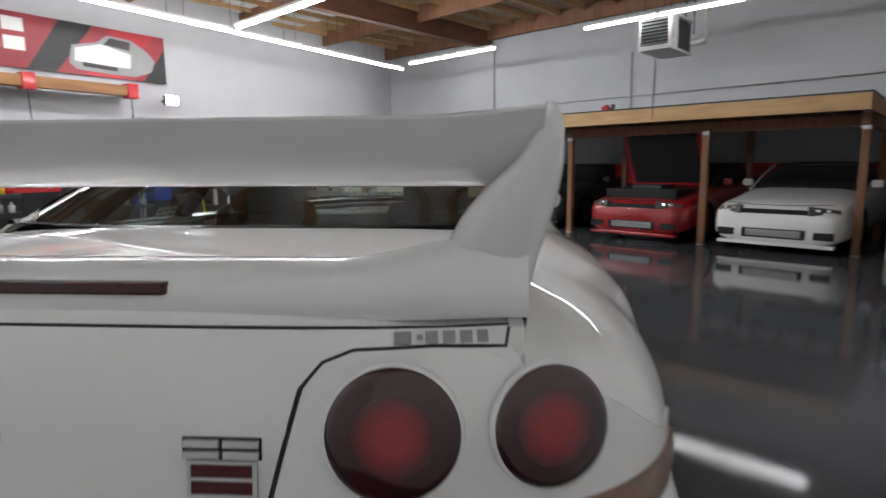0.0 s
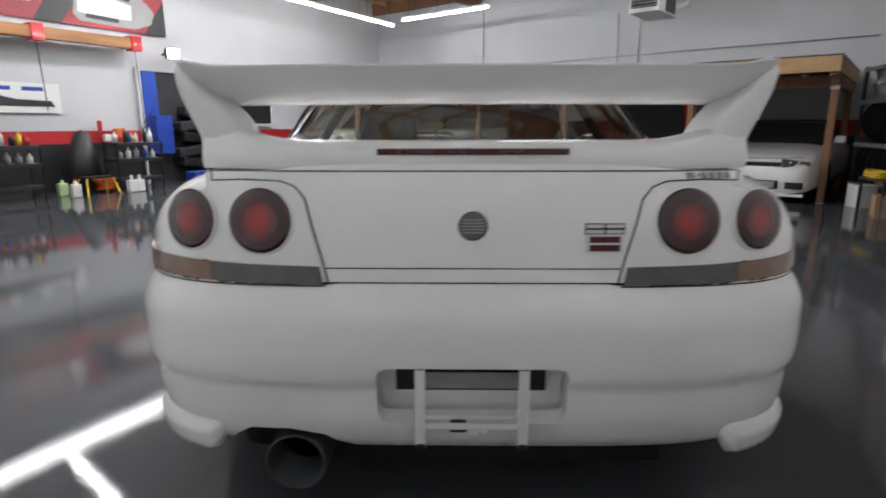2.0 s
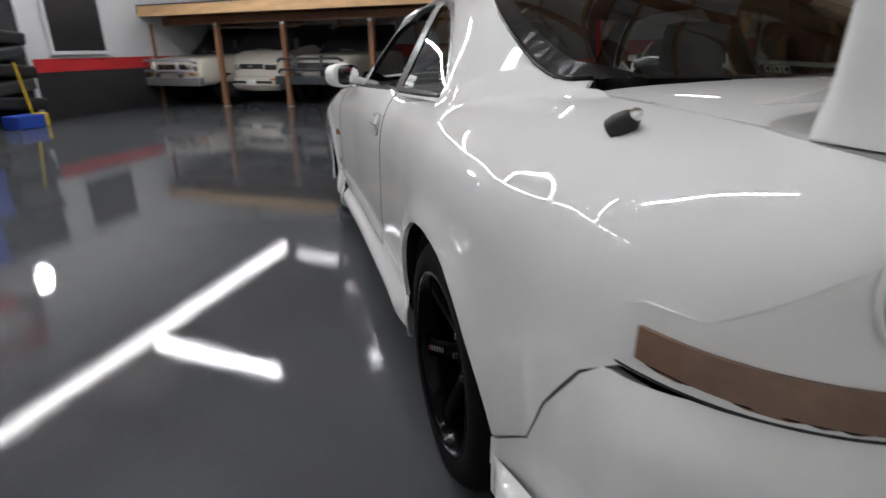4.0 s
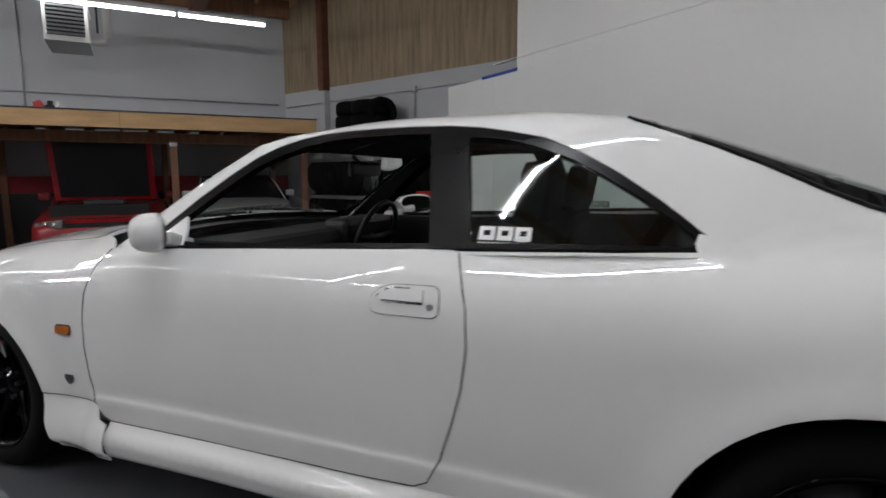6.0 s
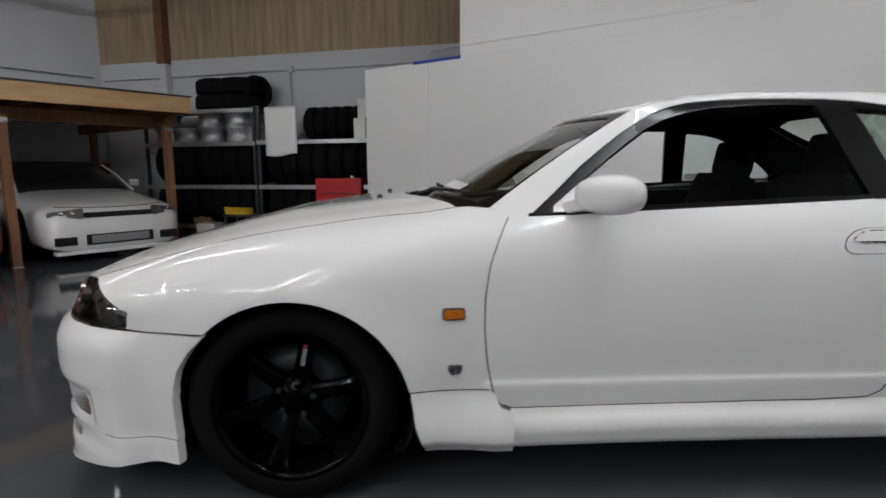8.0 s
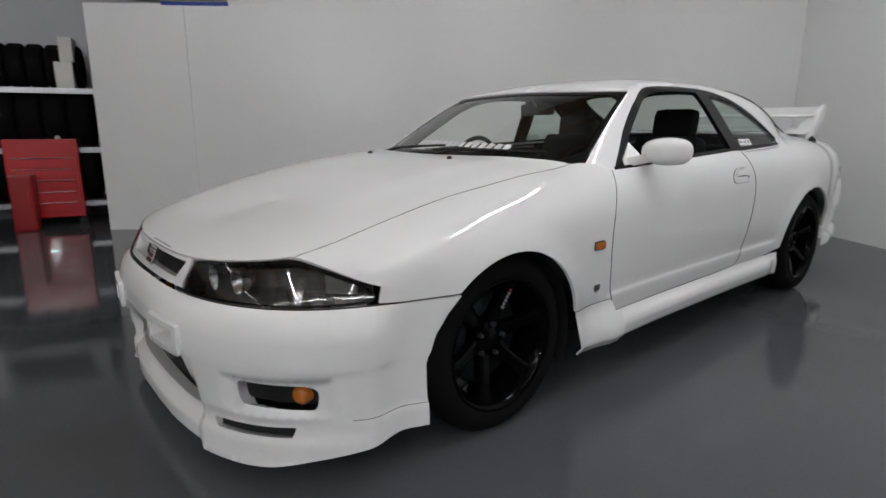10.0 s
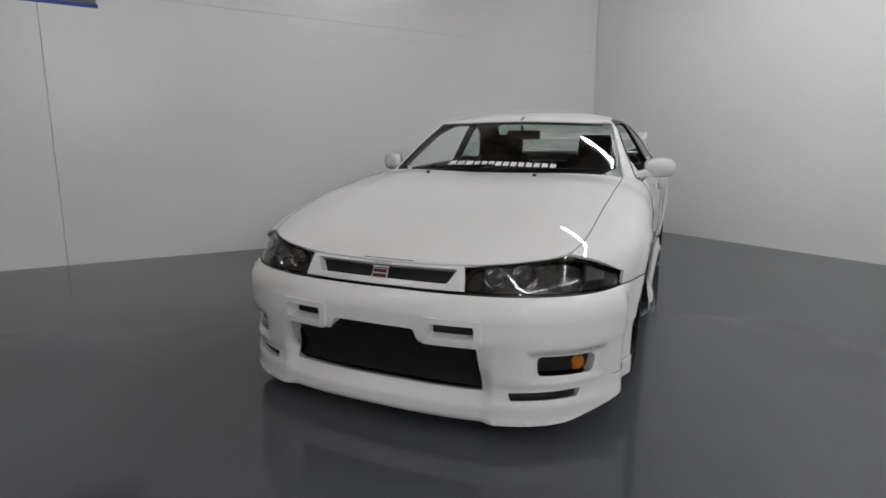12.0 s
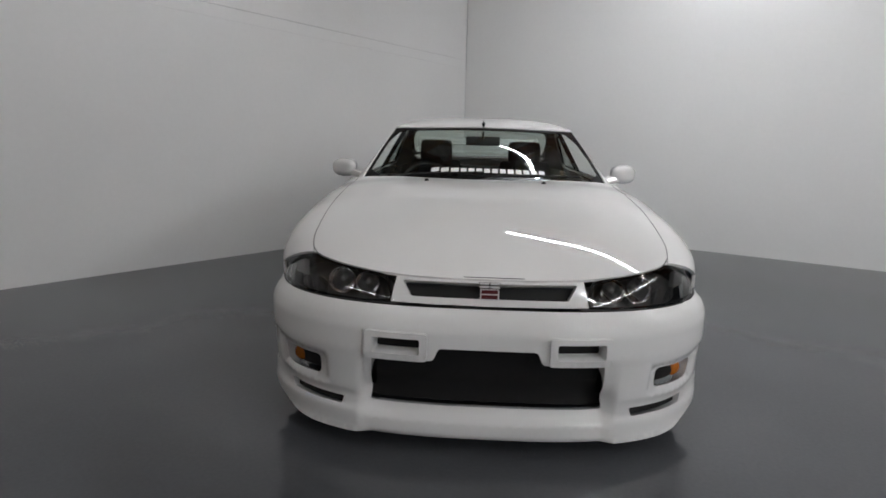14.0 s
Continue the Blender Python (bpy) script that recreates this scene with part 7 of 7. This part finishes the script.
def badge(m, s, parent):
    """Two-storey metal badge of plain shapes: a chrome bar over a red block with chrome edges."""
    bm = bmesh.new()
    box(bm, -1.06 * s, 1.06 * s, 0.08 * s, 0.76 * s, 0.0, 0.002, 0.0005)
    bmesh.ops.transform(bm, matrix=m, verts=bm.verts)
    back = part("badge_back", bm, M_GAP, parent, "dark badge backing")
    bm = bmesh.new()
    for x0, x1, z0, z1 in ((-1.0, -0.06, 0.14, 0.36), (-1.0, -0.06, 0.48, 0.70), (0.06, 1.0, 0.14, 0.36), (0.06, 1.0, 0.48, 0.70)):
        vs = box(bm, x0 * s, x1 * s, z0 * s, z1 * s, 0.0, 0.006, 0.0008)
    bmesh.ops.transform(bm, matrix=m, verts=bm.verts)
    b = part("badge", bm, M_SATIN, parent, "chrome and red metal badge of plain shapes")
    bm = bmesh.new()
    for x0, x1, z0, z1 in ((-0.82, 0.82, -0.45, -0.06), (-0.82, 0.82, -0.98, -0.58)):
        box(bm, x0 * s, x1 * s, z0 * s, z1 * s, 0.0, 0.005, 0.0008)
    bmesh.ops.transform(bm, matrix=m, verts=bm.verts)
    part("badge_block", bm, M_ENAMEL, b, "dark red enamel block")
    bm = bmesh.new()
    for x0, x1, z0, z1 in ((-0.95, 0.95, -1.08, 0.04),):
        box(bm, x0 * s, x1 * s, z0 * s, z1 * s, 0.0, 0.0035, 0.0006)
    bmesh.ops.transform(bm, matrix=m, verts=bm.verts)
    part("badge_edge", bm, M_SATIN, b)


badge(on(band, 0.0, 0.612, 0.004), 0.034, grille)
badge(on(tail, lx(0.287), 0.828, 0.001) @ Matrix.Diagonal((1.0, 0.86, 1.0, 1.0)), 0.041, coupe)

# round rear emblem
bm = bmesh.new()
revolve(bm, [(0.0, 0.006), (0.027, 0.005), (0.0315, 0.003), (0.033, -0.002)], 32, on(tail, 0.0, 0.848, 0.001))
emb = part("emblem", bm, M_SMOKE, coupe, "round grey plastic emblem", smooth=True)
bm = bmesh.new()
for z in (-0.014, -0.007, 0.0, 0.007, 0.014):
    hw = math.sqrt(0.026**2 - z**2)
    box(bm, -hw, hw, z - 0.0014, z + 0.0014, 0.0045, 0.0072)
bmesh.ops.transform(bm, matrix=on(tail, 0.0, 0.848, 0.001), verts=bm.verts)
part("emblem_rib", bm, M_GREY, emb)
# small boot script as plain strokes
bm = bmesh.new()
xx = -0.052
for wd in (0.022, 0.006, 0.016, 0.016, 0.016, 0.014):
    if wd == 0.006:
        box(bm, xx, xx + wd, -0.003, 0.002, 0, 0.0015)
    else:
        box(bm, xx, xx + wd * 0.85, -0.008, 0.006, 0, 0.0015)
    xx += wd + 0.003
bmesh.ops.transform(bm, matrix=on(tail, lx(0.53), 0.9555, 0.001), verts=bm.verts)
part("boot_script", bm, M_GREY, coupe, "small grey script of plain strokes")

# tail lamps
for sg in (-1, 1):
    for xq, r, zq in ((0.474, 0.0745, 0.858), (0.651, 0.0695, 0.857)):
        m = on(tail, sg * lx(xq), zq, 0.0)
        bm = bmesh.new()
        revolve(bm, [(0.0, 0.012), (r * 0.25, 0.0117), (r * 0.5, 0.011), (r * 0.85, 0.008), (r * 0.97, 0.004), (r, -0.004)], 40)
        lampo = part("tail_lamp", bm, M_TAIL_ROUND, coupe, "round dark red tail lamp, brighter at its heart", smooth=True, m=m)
        bm = bmesh.new()
        revolve(bm, [(r * 0.975, 0.004), (r * 1.03, 0.003), (r * 1.04, -0.004)], 40)
        part("lamp_ring", bm, M_PAINT, lampo, smooth=True)
    mid = lx(0.60)
    inner_strip = [(lx(0.335), 0.7165), (lx(0.5), 0.717), (mid, 0.7195), (mid, 0.763), (lx(0.5), 0.760), (lx(0.341), 0.757)]
    outer_strip = [(mid + 0.001, 0.7195), (lx(0.7), 0.722), (lx(0.82), 0.728), (L_TE - 0.03, 0.732), (L_TE - 0.03, 0.772), (lx(0.82), 0.770), (lx(0.7), 0.766), (mid + 0.001, 0.763)]
    for nm, st, mt, lb in (("reversing_lamp", inner_strip, M_SMOKE, "grey smoked reversing lamp strip"), ("indicator_lamp", outer_strip, M_AMBERDARK, "dull amber indicator strip")):
        bm = bmesh.new()
        sheet(bm, st, tail, 0.02, rim=0.01, offset=0.006, flip_x=sg < 0)
        shade(part(nm, bm, mt, coupe, lb))

# wing
wing_o = new("rear_wing")
wing_o.parent = coupe
tagged(wing_o, "tall white rear wing on swept end plates")


def blade_profile(n=26):
    """Section of the blade in (y, z), pointed at its rear."""
    pts = []
    for k in range(n):
        a = 2 * math.pi * k / n
        c, s = math.cos(a), math.sin(a)
        y = 0.115 * c
        z = 0.017 * s * (1.0 if c > 0 else 1 - 0.45 * c * c)
        z += -0.034 * (y / 0.115) + 0.015 * (y / 0.115) ** 2
        pts.append((y, z))
    return pts


bm = bmesh.new()
rings = []
xs = np.linspace(-0.628, 0.628, 41)
for x in xs:
    e = abs(x) / 0.628
    drop = 0.006 * e**2
    grow = 1.0 + 0.10 * smooth01(0.86, 1.0, e)
    rings.append([bm.verts.new((x, -2.135 + y * (1 + 0.12 * smooth01(0.8, 1, e)), 1.143 - drop * 0.4 + (z * grow) + 0.004 * smooth01(0.88, 1, e))) for y, z in blade_profile()])
for a, b in zip(rings, rings[1:]):
    for k in range(len(a)):
        bm.faces.new((a[k], a[(k + 1) % len(a)], b[(k + 1) % len(b)], b[k]))
bmesh.ops.recalc_face_normals(bm, faces=bm.faces)
part("wing_blade", bm, M_PAINT, wing_o, smooth=True)


leg_x = curve((0, 0.556), (0.25, 0.5735), (0.45, 0.590), (0.62, 0.610), (0.78, 0.630), (0.9, 0.636), (1.0, 0.637))
leg_h = curve((0, 0.066), (0.25, 0.0585), (0.45, 0.054), (0.62, 0.0425), (0.78, 0.0245), (0.9, 0.016), (0.97, 0.012), (1.0, 0.005))


def leg_section(t):
    """Outline of an end plate at height t (0 foot, 1 top): centre x, half thickness, y front, y rear, z."""
    x = leg_x(t)
    h = leg_h(t)
    y0 = np.interp(t, [0, 0.3, 0.7, 1.0], [-2.00, -2.03, -2.06, -2.10])
    y1 = np.interp(t, [0, 0.3, 0.7, 0.9, 1.0], [-2.165, -2.19, -2.225, -2.24, -2.215])
    z = np.interp(t, [0, 1], [0.966, 1.206])
    return x, h, y0, y1, z


for sg in (-1, 1):
    bm = bmesh.new()
    rings = []
    for t in np.linspace(0, 1, 18):
        x, h, y0, y1, z = leg_section(t)
        rng = []
        for k in range(28):
            a = 2 * math.pi * k / 28
            c, s = math.cos(a), math.sin(a)
            yy = (y0 + y1) / 2 + (y0 - y1) / 2 * math.copysign(abs(c) ** 0.5, c)
            rng.append(bm.verts.new((sg * (x + h * math.copysign(abs(s) ** 0.5, s)), yy, z - 0.03 * smooth01(0.75, 1.0, t) * max(0, c))))
        rings.append(rng)
    for a, b in zip(rings, rings[1:]):
        for k in range(28):
            bm.faces.new((a[k], a[(k + 1) % 28], b[(k + 1) % 28], b[k]))
    bm.faces.new(rings[-1])
    bmesh.ops.recalc_face_normals(bm, faces=bm.faces)
    part("wing_leg", bm, M_PAINT, wing_o, smooth=True)
# base of the wing along the boot edge
bm = bmesh.new()
rings = []
for x in np.linspace(-0.618, 0.618, 41):
    e = abs(x) / 0.618
    k2 = smooth01(0.62, 0.95, e)
    yb = PR.at(lx(min(abs(x), 0.6)))[1] + 0.078
    prof = [(-1.93, 0.995), (-2.02, 1.008 + 0.012 * k2), (-2.12, 1.026 + 0.03 * k2), (-2.18, 1.032 + 0.03 * k2), (yb + 0.006, 1.024 + 0.02 * k2), (yb - 0.006, 1.008), (yb - 0.008, 0.985), (yb + 0.0, 0.969)]
    rings.append([bm.verts.new((x, y, z)) for y, z in prof])
for a, b in zip(rings, rings[1:]):
    for k in range(7):
        bm.faces.new((a[k], a[k + 1], b[k + 1], b[k]))
bmesh.ops.recalc_face_normals(bm, faces=bm.faces)
part("wing_base", bm, M_PAINT, wing_o, smooth=True)
bm = bmesh.new()
box(bm, -0.213, 0.213, -2.236, -2.20, 1.000, 1.0145, 0.003)
part("high_brake_lamp", bm, M_TAIL, wing_o, "thin dark red high brake lamp")

# aerial stub on the rear wing panel
p = body(-1.78, s_x(-1.78, 0.715))
bm = bmesh.new()
n = Vector((0.30, -0.62, 0.62)).normalized()
m = Matrix.Translation((-p.x, p.y, p.z)) @ n.to_track_quat("Z", "Y").to_matrix().to_4x4()
revolve(bm, [(0.024, -0.004), (0.023, 0.010), (0.017, 0.026), (0.012, 0.034), (0.0, 0.034)], 20, m)
ae = part("aerial_base", bm, M_DARK, coupe, "black aerial base on the rear panel", smooth=True)
bm = bmesh.new()
revolve(bm, [(0.010, 0.033), (0.010, 0.041), (0.005, 0.046), (0.0, 0.047)], 16, m)
part("aerial_tip", bm, M_CHROME, ae, smooth=True)

# door handles, side repeaters, side badges
for sg in (-1, 1):
    fl = sg < 0
    bm = bmesh.new()
    hz = rounded([(-0.249, 0.788), (-0.256, 0.808), (-0.279, 0.827), (-0.312, 0.837), (-0.428, 0.839), (-0.440, 0.826), (-0.441, 0.776), (-0.428, 0.764), (-0.276, 0.764), (-0.256, 0.770)], 0.012, 3)
    sheet(bm, [(y, s_z(y, z)) for y, z in hz], body, 0.02, rim=0.006, offset=0.003, flip_x=fl, edge_step=0.006)
    hd = shade(part("door_handle", bm, M_PAINT, doors[0 if fl else 1], "white door handle plate"))
    # No slot is cut: its shade is a dark strip on the plate.
    bm = bmesh.new()
    hs = [(-0.296, 0.793), (-0.398, 0.793), (-0.398, 0.799), (-0.296, 0.799)]
    sheet(bm, [(y, s_z(y, z)) for y, z in hs], body, 0.02, rim=0.0, offset=0.0042, flip_x=fl)
    part("handle_slot_strip", bm, M_GAP, hd, "dark strip for the shaded finger slot")
    bm = bmesh.new()
    hs = rounded([(-0.268, 0.799), (-0.284, 0.817), (-0.312, 0.828), (-0.400, 0.829), (-0.400, 0.799)], 0.005, 2)
    sheet(bm, [(y, s_z(y, z)) for y, z in hs], body, 0.012, rim=0.006, offset=0.009, flip_x=fl, edge_step=0.006)
    shade(part("handle_flap", bm, M_PAINT, hd), 60)
    bm = bmesh.new()
    ribbon(bm, [(y, s_z(y, z)) for y, z in hz], body, r=0.0022, flip_x=fl, closed=True)
    part("handle_joint", bm, M_GAP, hd)
    pk = body(-0.419, s_z(-0.419, 0.790))
    bm = bmesh.new()
    cyl(bm, (sg * (pk.x + 0.002), pk.y, pk.z), (sg * (pk.x + 0.007), pk.y, pk.z), 0.0085, seg=16)
    part("key_lock", bm, M_STEEL, hd)
    bm = bmesh.new()
    mk = rounded([(0.885, 0.590), (0.945, 0.590), (0.945, 0.617), (0.885, 0.617)], 0.008, 3)
    sheet(bm, [(y, s_z(y, z)) for y, z in mk], body, 0.012, rim=0.012, offset=0.010, flip_x=fl)
    rp = shade(part("side_repeater", bm, M_AMBER, coupe, "amber side repeater lamp"))
    bm = bmesh.new()
    mk = rounded([(0.881, 0.586), (0.949, 0.586), (0.949, 0.621), (0.881, 0.621)], 0.01, 3)
    sheet(bm, [(y, s_z(y, z)) for y, z in mk], body, 0.02, rim=0.003, offset=0.003, flip_x=fl)
    part("repeater_gasket", bm, M_GAP, rp)
    bm = bmesh.new()
    sh = [(0.932, 0.448), (0.892, 0.448), (0.890, 0.432), (0.899, 0.418), (0.912, 0.411), (0.925, 0.418), (0.934, 0.432)]
    sheet(bm, [(y, s_z(y, z)) for y, z in sh], body, 0.012, rim=0.004, offset=0.004, flip_x=fl)
    sb = part("side_badge", bm, M_CHROME, coupe, "small chrome shield badge")
    bm = bmesh.new()
    for y0, y1, z0, z1 in ((0.927, 0.915, 0.440, 0.424), (0.908, 0.897, 0.442, 0.438), (0.905, 0.900, 0.438, 0.422)):
        sheet(bm, [(y0, s_z(y0, z0)), (y1, s_z(y1, z0)), (y1, s_z(y1, z1)), (y0, s_z(y0, z1))], body, 0.02, rim=0, offset=0.0048, flip_x=fl)
    part("badge_mark", bm, M_GAP, sb)

# wheels
def wheel(m):
    w = new("wheel")
    w.parent = coupe
    w.matrix_basis = m
    R, hw = WHEEL_R, 0.125
    bm = bmesh.new()
    revolve(bm, [(0.228, hw - 0.012), (0.240, hw - 0.002), (0.262, hw), (0.288, hw - 0.004), (0.304, hw - 0.018), (R - 0.003, hw - 0.036), (R, hw - 0.06), (R, 0), (R, -hw + 0.06), (R - 0.004, -hw + 0.035), (0.285, -hw), (0.235, -hw + 0.01)], 72)
    tyre = part("tyre", bm, M_RUBBER, w, "low-profile black tyre", smooth=True)
    bm = bmesh.new()
    revolve(bm, [(0.231, hw - 0.010), (0.236, hw - 0.003), (0.228, hw - 0.002), (0.217, hw - 0.012), (0.208, hw - 0.045), (0.202, 0.0), (0.205, -hw + 0.02), (0.23, -hw + 0.01)], 72)
    rim = part("rim", bm, M_RIM, w, "gloss black six-spoke rim", smooth=True)
    bm = bmesh.new()
    revolve(bm, [(0.0, 0.060), (0.034, 0.060), (0.040, 0.052), (0.062, 0.050), (0.074, 0.040), (0.078, 0.0)], 40)
    part("hub", bm, M_RIM, rim, smooth=True)
    for k in range(6):
        bm = bmesh.new()
        prof = [(0.055, 0.030, 0.050), (0.10, 0.024, 0.066), (0.15, 0.023, 0.082), (0.19, 0.027, 0.094), (0.214, 0.036, 0.100)]
        rows = []
        for r, hw2, z in prof:
            rows.append([bm.verts.new((r, -hw2, z - 0.006)), bm.verts.new((r, -hw2 * 0.55, z)), bm.verts.new((r, hw2 * 0.55, z)), bm.verts.new((r, hw2, z - 0.006)), bm.verts.new((r, hw2, z - 0.04)), bm.verts.new((r, -hw2, z - 0.04))])
        for a, b in zip(rows, rows[1:]):
            for q in range(6):
                bm.faces.new((a[q], a[(q + 1) % 6], b[(q + 1) % 6], b[q]))
        bmesh.ops.recalc_face_normals(bm, faces=bm.faces)
        part("spoke", bm, M_RIM, rim, m=pose(0, 0, 0, 0, 0, 60 * k + 8))
    for k in range(5):
        a = 2 * math.pi * k / 5
        bm = bmesh.new()
        cyl(bm, (0.057 * math.cos(a), 0.057 * math.sin(a), 0.045), (0.057 * math.cos(a), 0.057 * math.sin(a), 0.066), 0.010, 0.008, 6)
        part("lug_nut", bm, M_BLACKSTEEL, rim)
    bm = bmesh.new()
    revolve(bm, [(0.08, 0.012), (0.165, 0.012), (0.165, -0.012)], 48)
    part("brake_disc", bm, M_BLACKSTEEL, w, "dark steel brake disc", smooth=True)
    # maker's mark on one spoke, as plain strokes
    bm = bmesh.new()
    for i in range(5):
        r = 0.118 + 0.013 * i
        box(bm, r, r + 0.010, -0.006, 0.006, 0.0775 + 0.0043 * i, 0.079 + 0.0043 * i)
    part("spoke_mark", bm, M_GREY, rim, "pale mark of plain strokes", m=pose(0, 0, 0, 0, 0, 68))
    bm = bmesh.new()
    box(bm, 0.184, 0.192, -0.006, 0.006, 0.0985, 0.1)
    part("spoke_dot", bm, M_TOOLRED, rim, m=pose(0, 0, 0, 0, 0, 68))
    return w


for sg in (-1, 1):
    for ya, xo in ((FRONT_AXLE, 0.750), (REAR_AXLE, 0.762)):
        m = Matrix.Translation((sg * xo, ya, WHEEL_R)) @ pose(0, 0, 0, 0, 90 * sg, 0) @ pose(0, 0, 0, 0, 0, -83 if ya > 0 else 40)
        wheel(m)

# wheel housings, underside, exhaust
for k, (ya, za, r) in enumerate(ARCHES):
    for sg in (-1, 1):
        bm = bmesh.new()
        rr = r + 0.004
        prev = None
        for i in range(25):
            a = radians(-35 + 250 * i / 24)
            y, z = ya + rr * math.cos(a), max(za + rr * math.sin(a), 0.16)
            cur = (bm.verts.new((sg * 0.50, y, z)), bm.verts.new((sg * (0.855 if z < 0.6 else 0.85), y, z)))
            if prev:
                bm.faces.new((prev[0], prev[1], cur[1], cur[0]))
            prev = cur
        box(bm, sg * 0.5 - 0.005, sg * 0.5 + 0.005, ya - rr, ya + rr, 0.16, za + rr)
        part("wheel_housing", bm, M_BLACK, coupe, "black wheel housing")
bm = bmesh.new()
box(bm, -0.82, 0.82, -0.93, 1.03, 0.17, 0.25)
box(bm, -0.50, 0.50, 1.0, 2.05, 0.15, 0.30)
box(bm, -0.50, 0.50, -2.15, -0.9, 0.20, 0.32)
box(bm, -0.70, 0.70, 1.76, 2.10, 0.13, 0.16)
part("underside", bm, M_BLACK, coupe, "black underside")
bm = bmesh.new()
q = pose(-0.425, -2.27, 0.262, 90)
revolve(bm, [(0.0, -0.12), (0.062, -0.12), (0.066, 0.0), (0.072, 0.004), (0.076, 0.0), (0.076, -0.16), (0.05, -0.25)], 36, q)
part("exhaust_tip", bm, M_BLACKSTEEL, coupe, "large dark exhaust tip", smooth=True)
bm = bmesh.new()
box(bm, -0.62, -0.26, -2.12, -1.75, 0.20, 0.36, 0.05)
part("silencer", bm, M_BLACK, coupe)
